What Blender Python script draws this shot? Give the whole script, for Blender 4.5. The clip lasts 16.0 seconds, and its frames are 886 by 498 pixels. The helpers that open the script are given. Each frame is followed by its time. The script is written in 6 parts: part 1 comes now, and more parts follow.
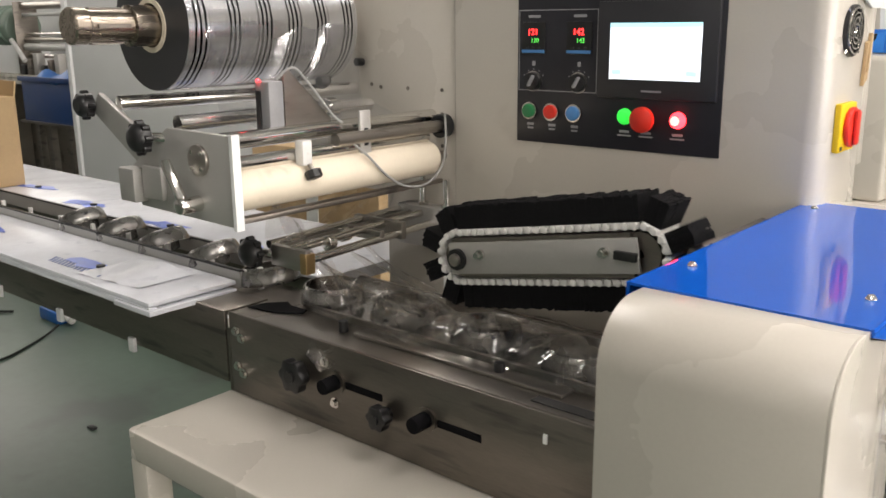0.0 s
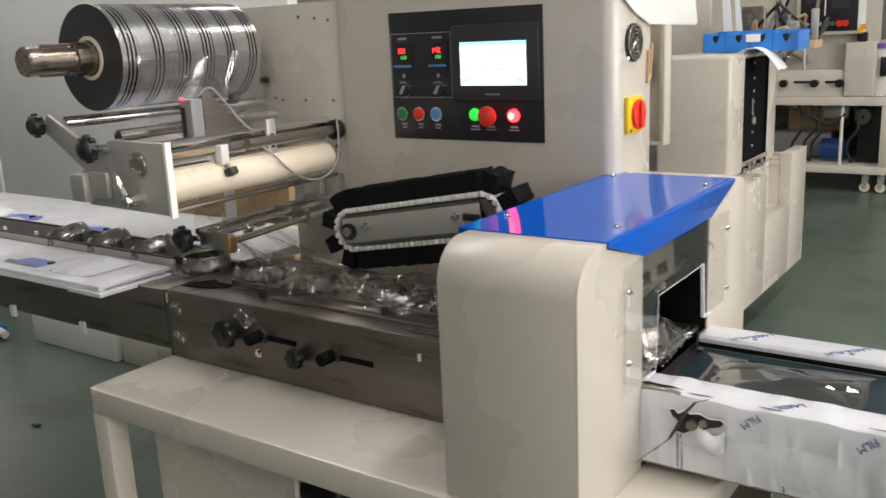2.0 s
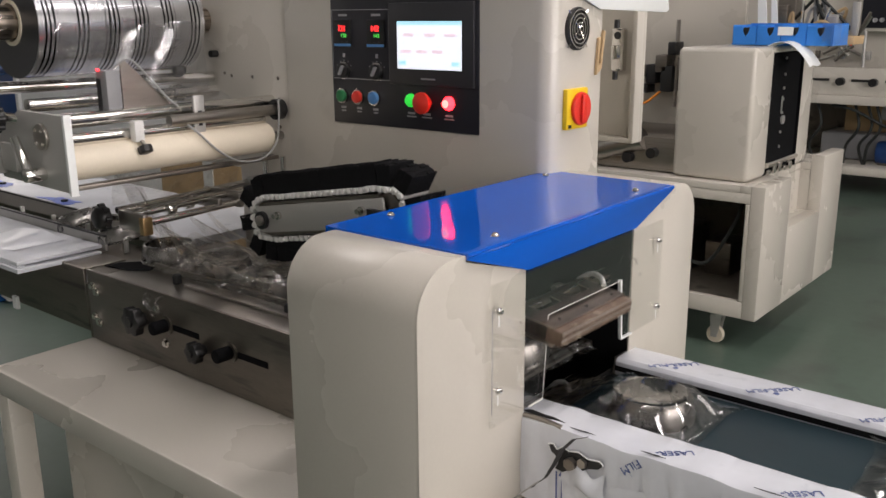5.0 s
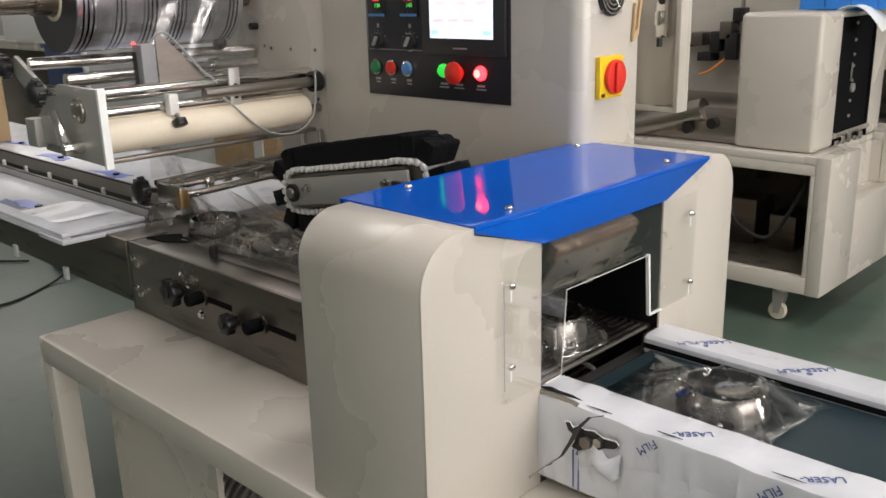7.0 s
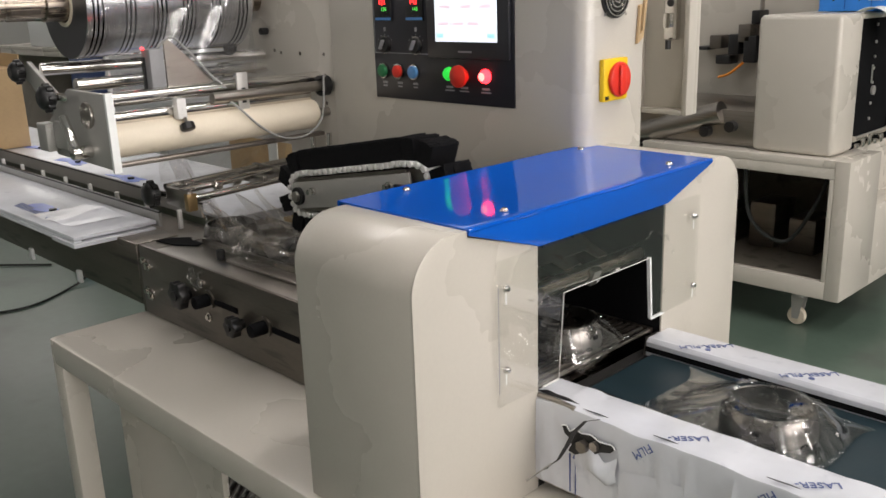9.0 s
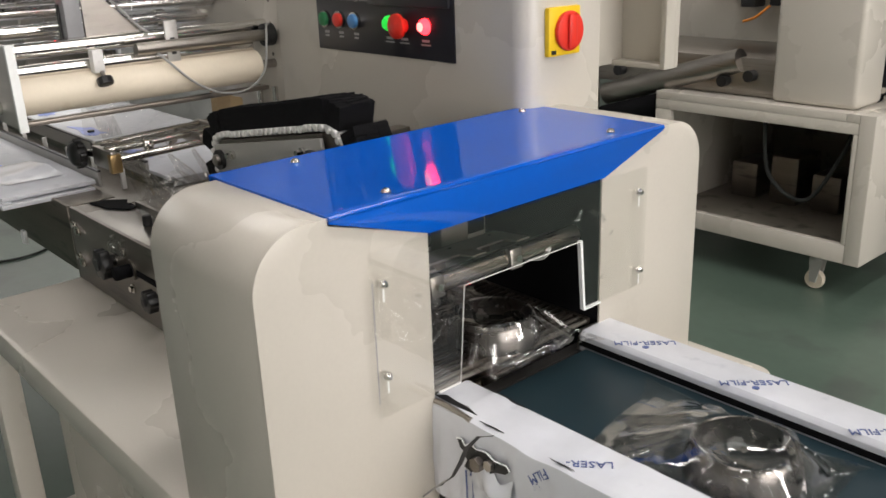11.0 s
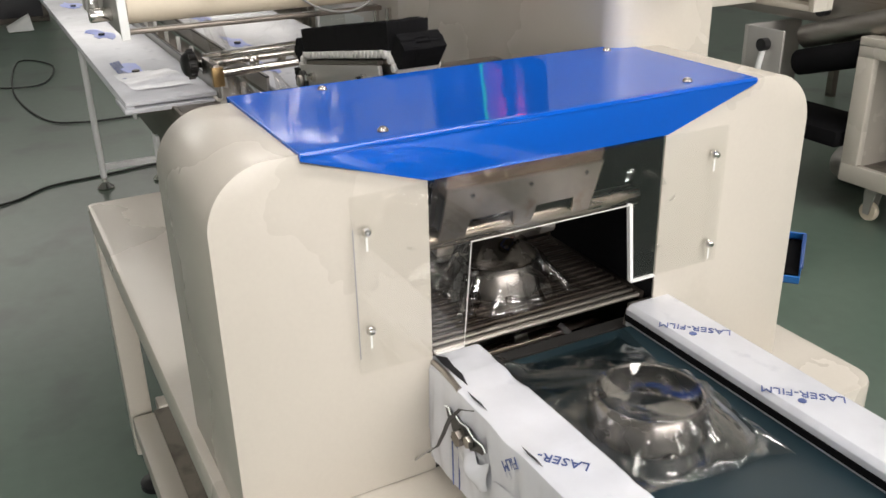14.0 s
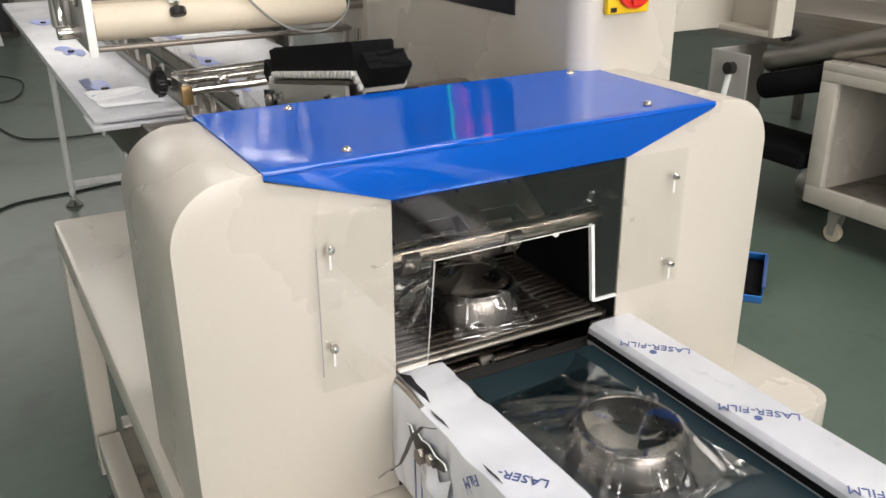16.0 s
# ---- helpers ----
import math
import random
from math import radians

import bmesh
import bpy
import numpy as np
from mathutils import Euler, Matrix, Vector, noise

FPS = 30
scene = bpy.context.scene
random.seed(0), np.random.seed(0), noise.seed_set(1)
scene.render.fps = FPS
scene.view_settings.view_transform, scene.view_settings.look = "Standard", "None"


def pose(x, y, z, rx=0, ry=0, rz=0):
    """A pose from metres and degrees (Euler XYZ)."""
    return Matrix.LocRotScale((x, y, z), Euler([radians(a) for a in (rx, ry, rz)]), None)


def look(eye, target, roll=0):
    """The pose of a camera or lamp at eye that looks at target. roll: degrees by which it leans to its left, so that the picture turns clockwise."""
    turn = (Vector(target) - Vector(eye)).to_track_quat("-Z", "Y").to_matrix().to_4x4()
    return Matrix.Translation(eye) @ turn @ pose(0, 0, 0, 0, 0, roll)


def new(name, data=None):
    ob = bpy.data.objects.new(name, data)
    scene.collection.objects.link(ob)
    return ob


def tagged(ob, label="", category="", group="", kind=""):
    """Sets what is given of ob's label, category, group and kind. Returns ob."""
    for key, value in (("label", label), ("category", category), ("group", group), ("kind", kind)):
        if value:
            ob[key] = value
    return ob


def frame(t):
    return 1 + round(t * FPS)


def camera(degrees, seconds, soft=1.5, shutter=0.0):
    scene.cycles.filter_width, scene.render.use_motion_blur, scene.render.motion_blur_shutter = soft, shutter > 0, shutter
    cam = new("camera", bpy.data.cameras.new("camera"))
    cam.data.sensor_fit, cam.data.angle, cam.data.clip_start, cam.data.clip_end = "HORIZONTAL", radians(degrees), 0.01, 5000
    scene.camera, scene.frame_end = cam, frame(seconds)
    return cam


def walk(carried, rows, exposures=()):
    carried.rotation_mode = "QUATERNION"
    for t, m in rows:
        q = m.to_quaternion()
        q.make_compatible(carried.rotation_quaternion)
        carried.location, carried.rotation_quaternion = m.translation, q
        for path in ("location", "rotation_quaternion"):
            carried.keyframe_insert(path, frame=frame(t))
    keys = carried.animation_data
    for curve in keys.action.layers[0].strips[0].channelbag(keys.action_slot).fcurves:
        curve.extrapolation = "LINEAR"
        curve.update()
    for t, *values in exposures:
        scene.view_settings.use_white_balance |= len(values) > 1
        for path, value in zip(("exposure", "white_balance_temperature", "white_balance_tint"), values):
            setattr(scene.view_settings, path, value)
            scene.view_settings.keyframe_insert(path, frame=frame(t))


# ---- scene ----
cam = camera(52.9, 16.0, soft=1.55, shutter=0.35)
METRES, EYE, TILT, LEAN, TURN = 1.465, 1.32, 0.0, 0.0, 40.5
ROWS = [
    (0.0, 0.0, 0.0, 0.0, -0.13, -14.17, 0.51),
    (0.5, 0.0563, -0.0376, 0.0069, 1.44, -14.99, 0.36),
    (1.0, 0.0783, -0.0968, 0.0082, -0.52, -14.91, 0.64),
    (1.5, 0.0281, -0.1972, 0.004, -4.5, -14.17, 2.23),
    (2.0, 0.0331, -0.2677, 0.015, -5.81, -13.71, 2.59),
    (2.5, 0.1166, -0.262, 0.0172, -5.94, -13.78, 2.56),
    (3.0, 0.1153, -0.2514, 0.0105, -5.35, -14.15, 2.81),
    (3.5, 0.1133, -0.2479, 0.0052, -3.87, -14.71, 2.59),
    (4.0, 0.1827, -0.2141, 0.0079, -2.3, -14.19, 1.11),
    (6.5, 0.2417, -0.1729, 0.0054, 0.98, -16.12, 1.11),
    (7.0, 0.2683, -0.1689, 0.0026, 3.33, -16.41, 1.47),
    (7.5, 0.2828, -0.1651, 0.0003, 4.5, -16.57, 1.93),
    (8.0, 0.2853, -0.1651, 0.0003, 4.79, -16.59, 1.97),
    (8.5, 0.2882, -0.1678, 0.001, 4.86, -16.17, 1.86),
    (9.0, 0.2923, -0.1671, -0.0001, 4.84, -16.06, 1.86),
    (9.5, 0.2987, -0.1642, -0.0015, 3.94, -16.92, 1.53),
    (12.0, 0.4892, 0.0562, -0.0103, 15.47, -22.96, 1.91),
    (12.5, 0.5325, 0.0586, -0.0166, 20.79, -23.99, 1.59),
    (13.0, 0.5291, 0.059, -0.0141, 22.31, -23.92, 2.05),
    (13.5, 0.5228, 0.0577, -0.016, 21.74, -23.76, 1.46),
    (14.0, 0.5204, 0.0544, -0.0158, 21.86, -23.76, 1.17),
    (14.5, 0.522, 0.053, -0.0145, 21.99, -23.25, 1.07),
    (15.0, 0.5238, 0.051, -0.0128, 21.54, -22.75, 0.75),
    (15.5, 0.5272, 0.051, -0.0128, 21.05, -22.47, 0.49),
    (16.0, 0.529, 0.0512, -0.0134, 20.38, -22.55, 0.28),
]
walk(cam, [(t, pose(0, 0, EYE, TILT, LEAN, TURN) @ pose(METRES * x, METRES * y, METRES * z, 90 + pitch, roll, yaw)) for t, x, y, z, yaw, pitch, roll in ROWS], exposures=[(0.0, 0.24, 6750, 12), (1.0, -0.09, 6650, 11), (2.0, 0.02, 6600, 11), (2.5, -0.28, 6500, 12), (3.0, -0.33, 6500, 14), (3.5, -0.41, 6550, 16), (4.0, -0.42, 6550, 16), (7.0, -0.21, 6550, 12), (9.5, -0.25, 6550, 12), (12.0, -0.22, 6500, 11), (13.5, -0.02, 6550, 11), (14.5, -0.03, 6550, 11), (16.0, -0.02, 6550, 11)])

# ---- world and light ----
def build_world():
    w = bpy.data.worlds.new("hall_sky")
    scene.world = w
    w.use_nodes = True
    nt = w.node_tree
    bg = nt.nodes["Background"]
    sky = nt.nodes.new("ShaderNodeTexSky")
    sky.sky_type = "NISHITA"
    sky.sun_disc = False
    sky.sun_elevation, sky.sun_rotation = radians(35), radians(90)
    nt.links.new(sky.outputs[0], bg.inputs[0])
    bg.inputs[1].default_value = 0.08


build_world()


def area_lamp(name, x, y, z, sx, sy, watts, colour, target):
    la = bpy.data.lights.new(name, "AREA")
    la.shape, la.size, la.size_y, la.energy, la.color = "RECTANGLE", sx, sy, watts, colour
    ob = new(name, la)
    ob.matrix_world = look((x, y, z), target)
    return ob


ROOM = (-9.0, 8.0, -5.0, 8.5, 4.3)  # x0, x1, y0, y1, height of the hall
# daylight through the big windows in the wall behind the outfeed, and the tube lights of the ceiling
area_lamp("window_light", 7.75, 0.9, 2.3, 7.0, 2.6, 395, (1.0, 0.94, 0.9), (-1.0, 0.9, 1.2))
TUBES = [(-3.2, 1.6, 36), (-3.2, 5.0, 24), (0.6, 1.6, 50), (0.6, 5.0, 20), (0.6, -2.0, 41), (2.8, 2.6, 72)]
for tx, ty, watts in TUBES:
    area_lamp("tube_light", tx, ty, 3.93, 0.3, 2.4, watts, (1.0, 0.955, 0.92), (tx, ty, 0))


# ---- materials ----
def mat(name, colour, rough=0.5, metal=0.0, vary=0.08, scale=6.0, grain=160.0, bump=0.0, coat=0.0, wear=None, wear_at=0.62, spec=0.5, stretch=None, rand=0.0):
    """A surface with a slow and a fine variation of colour, roughness and relief."""
    m = bpy.data.materials.new(name)
    m.use_nodes = True
    nt = m.node_tree
    b = nt.nodes["Principled BSDF"]
    b.inputs["Metallic"].default_value = metal
    b.inputs["Specular IOR Level"].default_value = spec
    b.inputs["Coat Weight"].default_value = coat
    b.inputs["Coat Roughness"].default_value = 0.08
    tc = nt.nodes.new("ShaderNodeTexCoord")
    src = tc.outputs["Object"]
    if stretch:
        mp = nt.nodes.new("ShaderNodeMapping")
        mp.inputs["Scale"].default_value = stretch
        nt.links.new(src, mp.inputs[0])
        src = mp.outputs[0]
    n1 = nt.nodes.new("ShaderNodeTexNoise")
    n1.inputs["Scale"].default_value, n1.inputs["Detail"].default_value = scale, 5
    n2 = nt.nodes.new("ShaderNodeTexNoise")
    n2.inputs["Scale"].default_value, n2.inputs["Detail"].default_value = grain, 3
    for n in (n1, n2):
        nt.links.new(src, n.inputs["Vector"])
    mixn = nt.nodes.new("ShaderNodeMath")
    mixn.operation = "MULTIPLY_ADD"
    mixn.inputs[1].default_value = 0.35
    nt.links.new(n2.outputs[0], mixn.inputs[0])
    nt.links.new(n1.outputs[0], mixn.inputs[2])
    val = mixn.outputs[0]
    if rand:
        oi = nt.nodes.new("ShaderNodeObjectInfo")
        ma = nt.nodes.new("ShaderNodeMath")
        ma.operation = "MULTIPLY_ADD"
        ma.inputs[1].default_value = rand
        nt.links.new(oi.outputs["Random"], ma.inputs[0])
        nt.links.new(val, ma.inputs[2])
        val = ma.outputs[0]
    ramp = nt.nodes.new("ShaderNodeValToRGB")
    c = Vector(colour)
    ramp.color_ramp.elements[0].position, ramp.color_ramp.elements[1].position = 0.4, 0.95
    ramp.color_ramp.elements[0].color = (*(c * (1 - vary)), 1)
    ramp.color_ramp.elements[1].color = (*(c * (1 + vary)), 1)
    nt.links.new(val, ramp.inputs[0])
    col = ramp.outputs[0]
    if wear:
        n3 = nt.nodes.new("ShaderNodeTexNoise")
        n3.inputs["Scale"].default_value, n3.inputs["Detail"].default_value = scale * 2.3, 8
        nt.links.new(src, n3.inputs["Vector"])
        st = nt.nodes.new("ShaderNodeMapRange")
        st.inputs[1].default_value, st.inputs[2].default_value = wear_at, wear_at + 0.12
        nt.links.new(n3.outputs[0], st.inputs[0])
        mx = nt.nodes.new("ShaderNodeMix")
        mx.data_type = "RGBA"
        nt.links.new(st.outputs[0], mx.inputs[0])
        nt.links.new(col, mx.inputs[6])
        mx.inputs[7].default_value = (*wear, 1)
        col = mx.outputs[2]
    nt.links.new(col, b.inputs["Base Color"])
    rr = nt.nodes.new("ShaderNodeMapRange")
    rr.inputs[3].default_value, rr.inputs[4].default_value = rough * 0.8, min(1, rough * 1.25)
    nt.links.new(n1.outputs[0], rr.inputs[0])
    nt.links.new(rr.outputs[0], b.inputs["Roughness"])
    if bump:
        bp = nt.nodes.new("ShaderNodeBump")
        bp.inputs["Strength"].default_value, bp.inputs["Distance"].default_value = bump, 0.002
        nt.links.new(val, bp.inputs["Height"])
        nt.links.new(bp.outputs[0], b.inputs["Normal"])
    return m


def glow(name, colour, strength):
    m = bpy.data.materials.new(name)
    m.use_nodes = True
    b = m.node_tree.nodes["Principled BSDF"]
    b.inputs["Base Color"].default_value = (*colour, 1)
    b.inputs["Emission Color"].default_value = (*colour, 1)
    b.inputs["Emission Strength"].default_value = strength
    return m


def clear(name, tint, low, high, rough=0.06, bump=0.0, scale=30.0, milky=0.0):
    """Thin clear plastic: seen through, with gloss that grows towards the edges."""
    m = bpy.data.materials.new(name)
    m.use_nodes = True
    nt = m.node_tree
    nt.nodes.remove(nt.nodes["Principled BSDF"])
    out = nt.nodes["Material Output"]
    tr = nt.nodes.new("ShaderNodeBsdfTransparent")
    tr.inputs[0].default_value = (*tint, 1)
    gl = nt.nodes.new("ShaderNodeBsdfGlossy")
    gl.inputs["Roughness"].default_value = rough
    gl.inputs["Color"].default_value = (0.95, 0.95, 0.95, 1)
    lw = nt.nodes.new("ShaderNodeLayerWeight")
    lw.inputs[0].default_value = 0.35
    mr = nt.nodes.new("ShaderNodeMapRange")
    mr.inputs[3].default_value, mr.inputs[4].default_value = low, high
    steep = nt.nodes.new("ShaderNodeMath")
    steep.operation = "POWER"
    steep.inputs[1].default_value = 1.7
    nt.links.new(lw.outputs["Facing"], steep.inputs[0])
    nt.links.new(steep.outputs[0], mr.inputs[0])
    mx = nt.nodes.new("ShaderNodeMixShader")
    nt.links.new(mr.outputs[0], mx.inputs[0])
    nt.links.new(tr.outputs[0], mx.inputs[1])
    nt.links.new(gl.outputs[0], mx.inputs[2])
    last = mx.outputs[0]
    if milky:
        df = nt.nodes.new("ShaderNodeBsdfDiffuse")
        df.inputs[0].default_value = (0.75, 0.76, 0.78, 1)
        m2 = nt.nodes.new("ShaderNodeMixShader")
        m2.inputs[0].default_value = milky
        nt.links.new(last, m2.inputs[1])
        nt.links.new(df.outputs[0], m2.inputs[2])
        last = m2.outputs[0]
    nt.links.new(last, out.inputs[0])
    if bump:
        tc = nt.nodes.new("ShaderNodeTexCoord")
        no = nt.nodes.new("ShaderNodeTexNoise")
        no.inputs["Scale"].default_value, no.inputs["Detail"].default_value = scale, 4
        nt.links.new(tc.outputs["Object"], no.inputs["Vector"])
        bp = nt.nodes.new("ShaderNodeBump")
        bp.inputs["Strength"].default_value, bp.inputs["Distance"].default_value = bump, 0.004
        # straight creases between flat patches
        vo = nt.nodes.new("ShaderNodeTexVoronoi")
        vo.feature = "DISTANCE_TO_EDGE"
        vo.inputs["Scale"].default_value = scale * 0.7
        nt.links.new(tc.outputs["Object"], vo.inputs["Vector"])
        cr = nt.nodes.new("ShaderNodeMapRange")
        cr.inputs[1].default_value, cr.inputs[2].default_value = 0.0, 0.09
        cr.inputs[3].default_value, cr.inputs[4].default_value = 0.22, 0.0
        nt.links.new(vo.outputs["Distance"], cr.inputs[0])
        sm = nt.nodes.new("ShaderNodeMath")
        nt.links.new(no.outputs[0], sm.inputs[0])
        nt.links.new(cr.outputs[0], sm.inputs[1])
        nt.links.new(sm.outputs[0], bp.inputs["Height"])
        for n in (gl, lw):
            nt.links.new(bp.outputs[0], n.inputs["Normal"])
    return m


BEIGE = mat("beige_paint", (0.56, 0.525, 0.465), 0.27, vary=0.05, scale=3, bump=0.03, grain=240, wear=(0.5, 0.465, 0.405), wear_at=0.66)
# Darkened beige for insides: their shade is put into the colour
BEIGE_IN = mat("beige_in_shade", (0.2, 0.18, 0.15), 0.6, vary=0.12, scale=5, wear=(0.1, 0.085, 0.07), wear_at=0.55)
PALE = mat("pale_panel_paint", (0.76, 0.77, 0.77), 0.5, vary=0.05, scale=2)
BLUE = mat("blue_gloss_paint", (0.001, 0.1, 0.56), 0.055, vary=0.06, scale=3, spec=0.5)
STEEL = mat("brushed_steel", (0.36, 0.335, 0.305), 0.3, 0.95, vary=0.14, scale=7, bump=0.05, grain=300, stretch=(0.25, 1, 6), wear=(0.25, 0.23, 0.21), wear_at=0.6)
DARKSTEEL = mat("stained_steel", (0.215, 0.192, 0.168), 0.36, 0.9, vary=0.2, scale=6, bump=0.06, stretch=(0.4, 1, 3), wear=(0.12, 0.11, 0.1), wear_at=0.57)
CHROME = mat("chromed_steel", (0.72, 0.7, 0.67), 0.14, 1.0, vary=0.06, scale=10)
PLATE = mat("milled_aluminium_plate", (0.44, 0.43, 0.41), 0.42, 0.4, vary=0.07, scale=5, grain=300, bump=0.04)
ALU = mat("cast_aluminium", (0.27, 0.26, 0.25), 0.26, 0.95, vary=0.2, scale=30, grain=200, bump=0.12, rand=0.15)
BLACK = mat("black_plastic", (0.012, 0.012, 0.013), 0.38, vary=0.2, scale=20)
# Near-black for recesses and openings; their shade is put into the colour
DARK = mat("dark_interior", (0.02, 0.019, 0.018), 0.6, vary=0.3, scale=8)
OILED = mat("oily_brown_steel", (0.1, 0.086, 0.075), 0.34, 0.85, vary=0.3, scale=14, bump=0.05)
JAWPLATE = mat("bright_jaw_plate", (0.47, 0.41, 0.36), 0.34, 1.0, vary=0.16, scale=22, grain=180, bump=0.08, wear=(0.42, 0.32, 0.25), wear_at=0.6)
BURNT = mat("heat_browned_steel", (0.16, 0.11, 0.08), 0.55, 0.35, vary=0.35, scale=26, bump=0.2, wear=(0.36, 0.29, 0.22), wear_at=0.56)
AXLE = mat("turned_warm_steel", (0.36, 0.31, 0.26), 0.27, 1.0, vary=0.2, scale=18, stretch=(6, 0.5, 6))
# For black parts, and for insides whose shade is painted as black
MATT = mat("matt_black_and_shade", (0.007, 0.007, 0.008), 0.9, vary=0.3, scale=9, spec=0.08)
BRISTLE = mat("black_bristle", (0.006, 0.006, 0.007), 0.85, vary=0.5, scale=60, grain=900, bump=0.9, stretch=(8, 8, 0.6), spec=0.15)
LINK = mat("white_nylon_chain", (0.72, 0.71, 0.69), 0.45, vary=0.08, scale=60, wear=(0.5, 0.48, 0.45), wear_at=0.63)
RUBBER = mat("cream_rubber", (0.74, 0.66, 0.53), 0.55, vary=0.06, scale=9, wear=(0.62, 0.53, 0.41), wear_at=0.63)
PANEL = mat("black_control_face", (0.018, 0.018, 0.024), 0.32, vary=0.12, scale=14)
BEZEL = mat("dark_grey_bezel", (0.03, 0.03, 0.034), 0.4, vary=0.1, scale=14)
FILMWHITE = mat("white_protective_film", (0.69, 0.705, 0.75), 0.24, vary=0.08, scale=9, bump=0.35, grain=50, wear=(0.54, 0.56, 0.62), wear_at=0.62)
INK = mat("blue_print_ink", (0.075, 0.11, 0.28), 0.4, vary=0.1)
INKPALE = mat("violet_film_patch", (0.13, 0.2, 0.62), 0.3, vary=0.25, scale=25)
BELT = mat("dark_green_belt", (0.013, 0.031, 0.04), 0.42, vary=0.15, scale=5, grain=500, bump=0.05)
FLOORM = mat("green_painted_floor", (0.096, 0.138, 0.11), 0.3, vary=0.2, scale=1.3, grain=22, bump=0.05, wear=(0.074, 0.095, 0.082), wear_at=0.55)
WALLM = mat("hall_wall_paint", (0.5, 0.5, 0.48), 0.8, vary=0.06, scale=1.2)
CEILM = mat("hall_ceiling_sheet", (0.5, 0.5, 0.5), 0.8, vary=0.05, scale=1)
YELLOW = mat("yellow_plastic", (0.85, 0.55, 0.01), 0.4, vary=0.05)
RED = mat("red_plastic", (0.75, 0.035, 0.02), 0.32, vary=0.06)
GREENB = mat("green_plastic", (0.02, 0.2, 0.07), 0.32, vary=0.06)
BLUEB = mat("pale_blue_plastic", (0.08, 0.25, 0.55), 0.32, vary=0.06)
CARD = mat("brown_cardboard", (0.5, 0.35, 0.19), 0.8, vary=0.1, scale=6, wear=(0.36, 0.25, 0.14), wear_at=0.64)
BRASS = mat("brass", (0.42, 0.29, 0.14), 0.3, 0.9, vary=0.1)
NAVY = mat("navy_crate_plastic", (0.01, 0.05, 0.19), 0.42, vary=0.15, scale=9)
CRATE = mat("blue_crate_plastic", (0.01, 0.12, 0.42), 0.42, vary=0.12, scale=9)
TRAYBLUE = mat("bright_blue_plastic", (0.03, 0.22, 0.7), 0.4, vary=0.1, scale=12)
ORANGE = mat("orange_plastic", (0.85, 0.3, 0.03), 0.4, vary=0.08)
PURPLE = mat("violet_plastic", (0.22, 0.12, 0.5), 0.4, vary=0.1)
GREENGREY = mat("grey_green_enamel", (0.2, 0.27, 0.22), 0.4, vary=0.1, scale=8)
GREYW = mat("grey_print", (0.3, 0.3, 0.31), 0.6, vary=0.03)
CABLE = mat("black_cable", (0.012, 0.014, 0.013), 0.5, vary=0.1)
GREYCABLE = mat("grey_cable", (0.3, 0.3, 0.29), 0.45, vary=0.1)
ROLLSIDE = mat("wound_film_end", (0.045, 0.045, 0.05), 0.33, 0.25, vary=0.12, scale=20, grain=500)
BAKELITE = mat("grey_sensor_shell", (0.25, 0.25, 0.26), 0.45, vary=0.1)
FILM = clear("clear_film", (0.87, 0.86, 0.85), 0.05, 0.85, 0.03, 0.12, 22.0, 0.0)
TUBEFILM = clear("limp_clear_film", (0.88, 0.87, 0.86), 0.035, 0.26, 0.1, 0.5, 26.0, 0.01)
WEB = clear("film_web", (0.86, 0.86, 0.87), 0.05, 0.6, 0.1, 0.28, 14.0, 0.03)
GUARD = clear("clear_guard_sheet", (0.995, 0.995, 0.99), 0.035, 0.3, 0.012, milky=0.006)
EDGE = mat("frosted_sheet_edge", (0.85, 0.87, 0.86), 0.3, vary=0.05)
LED_RED, LED_GREEN = glow("red_digits", (1.0, 0.03, 0.03), 5.0), glow("green_digits", (0.1, 0.8, 0.1), 0.9)
LAMP_GREEN, LAMP_RED = glow("green_lamp", (0.02, 0.7, 0.06), 1.0), glow("red_lamp", (1.0, 0.018, 0.025), 11.0)
LAMP_CORE = glow("lit_lamp_core", (1.0, 0.42, 0.36), 2.0)
SCREEN = glow("lit_screen", (0.86, 0.93, 1.0), 1.05)
SCREEN_BAND, SCREEN_BOX = glow("screen_cyan_band", (0.45, 0.85, 0.97), 0.95), glow("screen_pink_box", (0.85, 0.66, 0.75), 0.95)
TUBE = glow("tube_glow", (1.0, 0.98, 0.93), 16.0)
DAY = glow("window_daylight", (1.0, 0.97, 0.92), 2.2)


